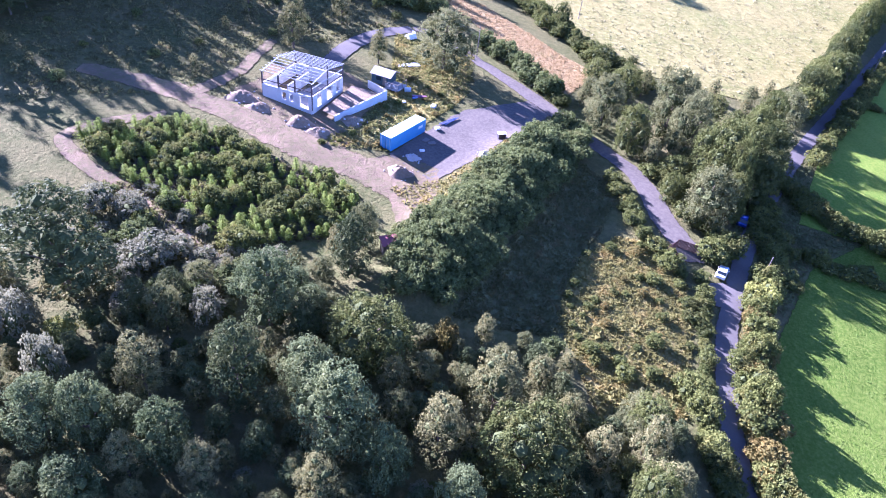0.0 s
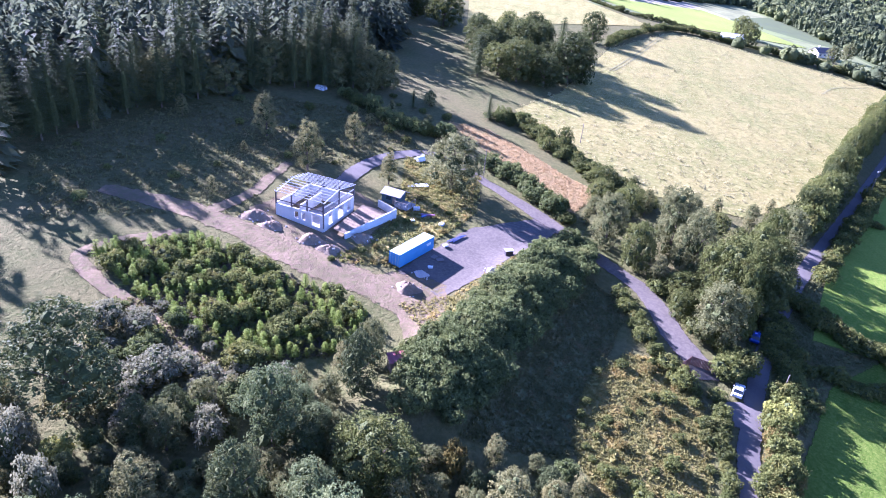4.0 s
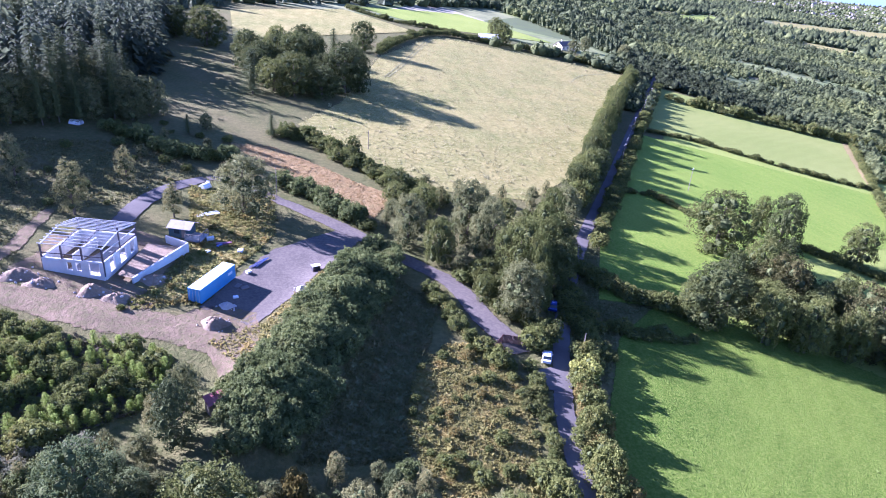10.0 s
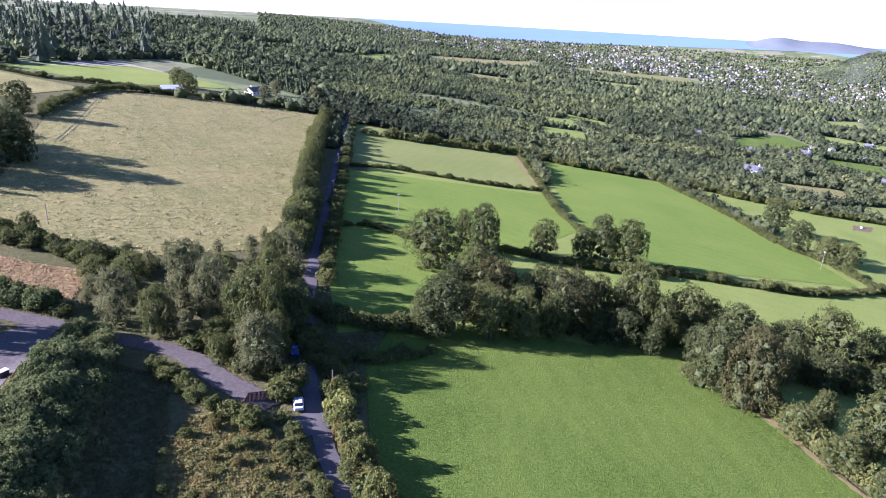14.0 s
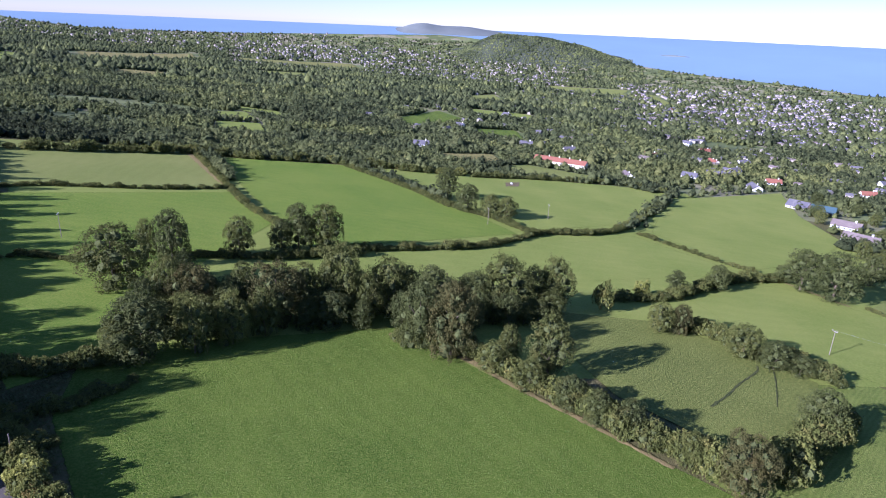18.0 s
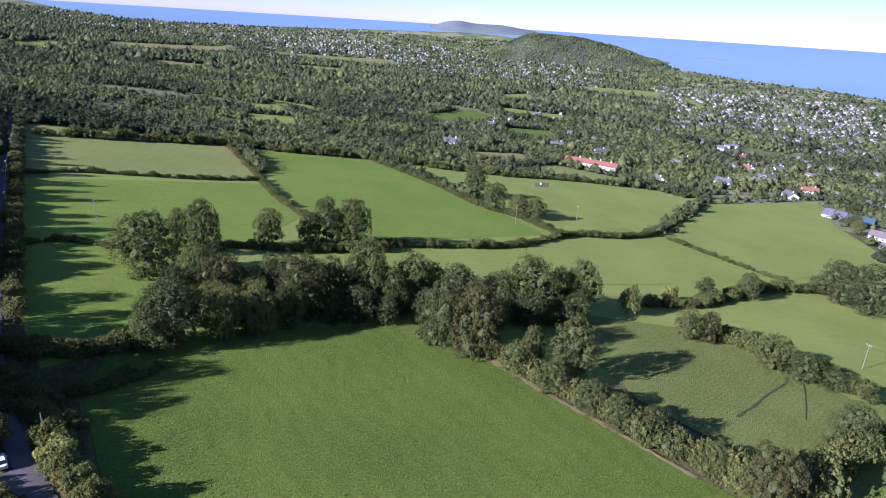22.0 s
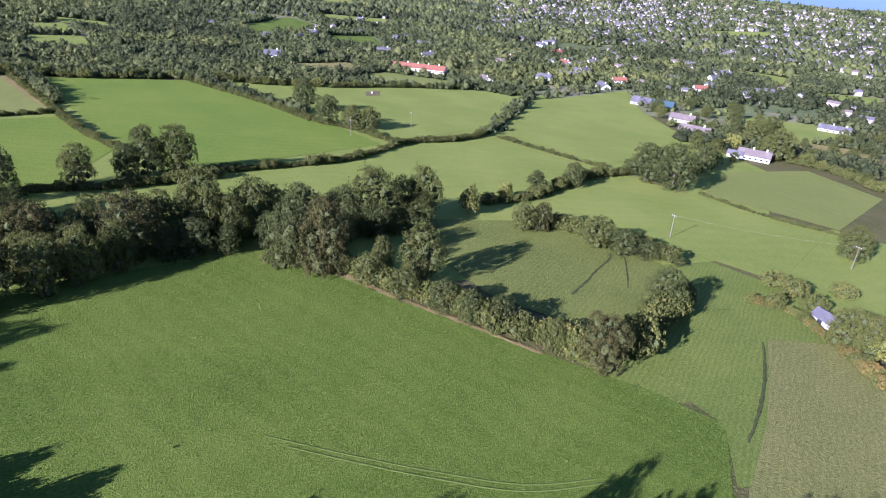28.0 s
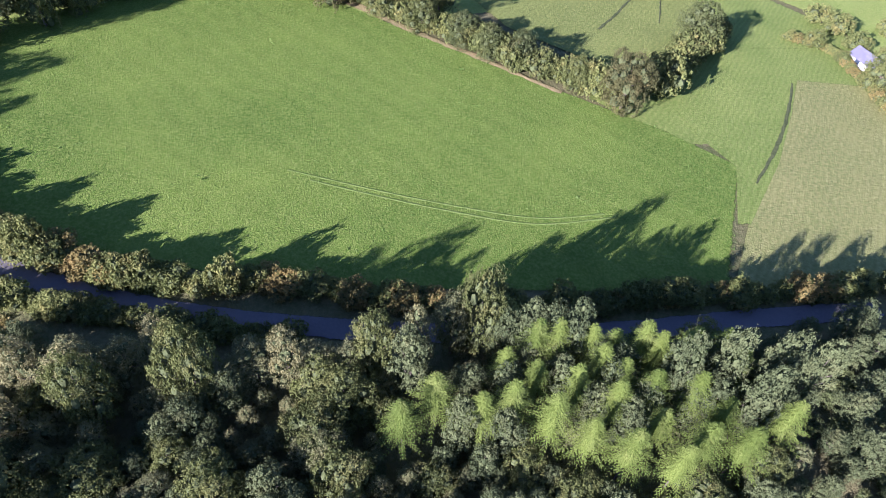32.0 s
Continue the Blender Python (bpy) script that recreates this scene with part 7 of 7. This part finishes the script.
def on_hill(name, az0, az1, r, peaks, n, s0, label, seed):
    """Tree clumps over the slope of a far hill."""
    rng = np.random.default_rng(seed)
    q, u = rng.uniform(0.03, 0.97, n), rng.uniform(-0.95, 0.4, n)
    a, rr = np.radians(az0 + (az1 - az0) * q), r * (1 + u * 0.07)
    x, y = rr * np.sin(a), rr * np.cos(a)
    top = sum(h * np.exp(-((q - c) / w) ** 2) for c, h, w in peaks) * np.minimum(1, np.minimum(q * 8, (1 - q) * 8))
    z = ground(x, y) - 3 + (top + 3) * (1 - u * u)
    ring = np.array(ICO_V)
    v = ring[None] * rng.uniform(0.7, 1.3, (n, len(ring), 1)) * (s0 * np.exp(rng.normal(0, 0.3, n)))[:, None, None] + np.column_stack([x, y, z])[:, None, :]
    f = (np.arange(n)[:, None, None] * len(ring) + np.array(ICO_F)[None]).reshape(-1, 3)
    return tagged(new(name, mesh_of(name, v.reshape(-1, 3), f, M_CANOPY)), label, "woodland", kind="stuff")


HEAD_PEAKS = [(0.27, 90, 0.15), (0.5, 86, 0.16), (0.72, 50, 0.14)]
on_hill("headland_woodland", 69.5, 85.6, 3450, HEAD_PEAKS, 5200, 3.6, "trees covering the distant headland", 91)
far_hill("headland", 69.5, 85.6, 3450, HEAD_PEAKS, M_WOODHILL, "wooded headland above the sea", "hill")
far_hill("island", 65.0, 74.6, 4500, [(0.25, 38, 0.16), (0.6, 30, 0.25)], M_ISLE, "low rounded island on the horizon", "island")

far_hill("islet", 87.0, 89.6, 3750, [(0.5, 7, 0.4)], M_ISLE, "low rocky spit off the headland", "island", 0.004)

# ---- marks in the fields ----
M_TRODDEN = ground_mat("trodden_crop", (0.05, 0.065, 0.02), (0.07, 0.08, 0.03), (0.13, 0.13, 0.05), 0.4, 1.6, 0.6, 0.3)
M_TRACKED = ground_mat("flattened_grass", (0.17, 0.17, 0.07), (0.20, 0.19, 0.08), (0.25, 0.22, 0.11), 0.2, 1.2, 0.5, 0.2)
M_WHEEL = ground_mat("wheel_mark", (0.105, 0.15, 0.026), (0.12, 0.165, 0.032), (0.19, 0.215, 0.06), 0.2, 1.2, 0.5, 0.1)
M_VERGE = ground_mat("dry_verge", (0.27, 0.20, 0.085), (0.21, 0.17, 0.07), (0.17, 0.165, 0.055), 0.2, 1.2, 0.6, 0.3)
ribbon("crop_track", [(140.4, -14.8), (150.1, -19.1), (159.2, -22.4), (172.3, -27.9), (176.4, -27.5)], 0.8, M_TRODDEN, "dark trodden track in the crop", "track", 0.26, 1.5, 0.25)
ribbon("crop_track", [(175.1, -32.1), (164.7, -31.5), (150.0, -30.1)], 0.5, M_TRODDEN, "thin dark track in the crop", "track", 0.26, 1.5, 0.2)
ribbon("crop_track", [(132.8, -58.6), (117.8, -54.3), (103.9, -49.1), (90.2, -42.7)], [0.5, 0.9, 0.9, 0.5], M_TRODDEN, "dark track along the brown crop", "track", 0.2, 1.5, 0.2)
ribbon("meadow_track", [(106.3, 414.4), (87.4, 368.6), (68.3, 320.0), (53.7, 286.9)], 0.9, M_TRACKED, "wheel tracks at the top of the golden meadow", "track", 0.24, 3.0, 0.2)
ribbon("meadow_track", [(103.3, 412.8), (84.9, 367.4), (65.9, 319.0), (51.9, 286.3)], 0.9, M_TRACKED, "wheel tracks at the top of the golden meadow", "track", 0.24, 3.0, 0.2)
ribbon("meadow_track", [(164.2, 329.6), (177.1, 348.4), (189.7, 359.6), (208.7, 370.8)], 0.9, M_TRACKED, "curved wheel track in the golden meadow", "track", 0.24, 3.0, 0.2)
ribbon("wheel_track", [(70.1, 35.1), (69.4, 21.3), (69.3, 7.9), (70.3, -5.4), (74.8, -16.9)], 0.45, M_WHEEL, "pale wheel track in the pasture", "track", 0.17, 1.5, 0.06)
ribbon("wheel_track", [(68.7, 31.0), (68.1, 20.0), (67.9, 7.6), (68.9, -5.5), (74.6, -18.7)], 0.45, M_WHEEL, "pale wheel track in the pasture", "track", 0.17, 1.5, 0.06)
ribbon("dry_verge", [(133.2, 62.7), (132.7, 44.9), (123.6, 25.5), (116.5, 8.2), (109.1, -8.5)], [2.6, 3.2, 2.0, 1.6, 1.5], M_VERGE, "strip of dry grass below the hedge", "verge", 0.19, 1.5, 0.5)
ribbon("dry_verge", [(283.3, -47.7), (273.6, -58.5), (263.7, -69.4)], [1.5, 2.5, 1.5], M_VERGE, "bare sandy bank below tall trees", "verge", 0.22, 2.0, 0.5)
ribbon("dry_verge", [(305.0, 276.1), (253.3, 211.4), (239.1, 190.4), (209.5, 153.7)], [4, 4, 3, 3], M_VERGE, "dry grass strip beside the hedge", "verge", 0.22, 3.0, 0.8)
patch("worn_spot", [(409.9, 108.4), (393.5, 102.3)], [(424.4, 99.5), (404.1, 95.6)], M_DIRT, "bare worn earth round a trough", "ground", 0.3, 8, 1.0)
slab("trough", *(409.5, 102.4), 20, 2.4, 1.0, 0.7, M_WHITE, "white feed trough on bare earth", "trough", 0.25)
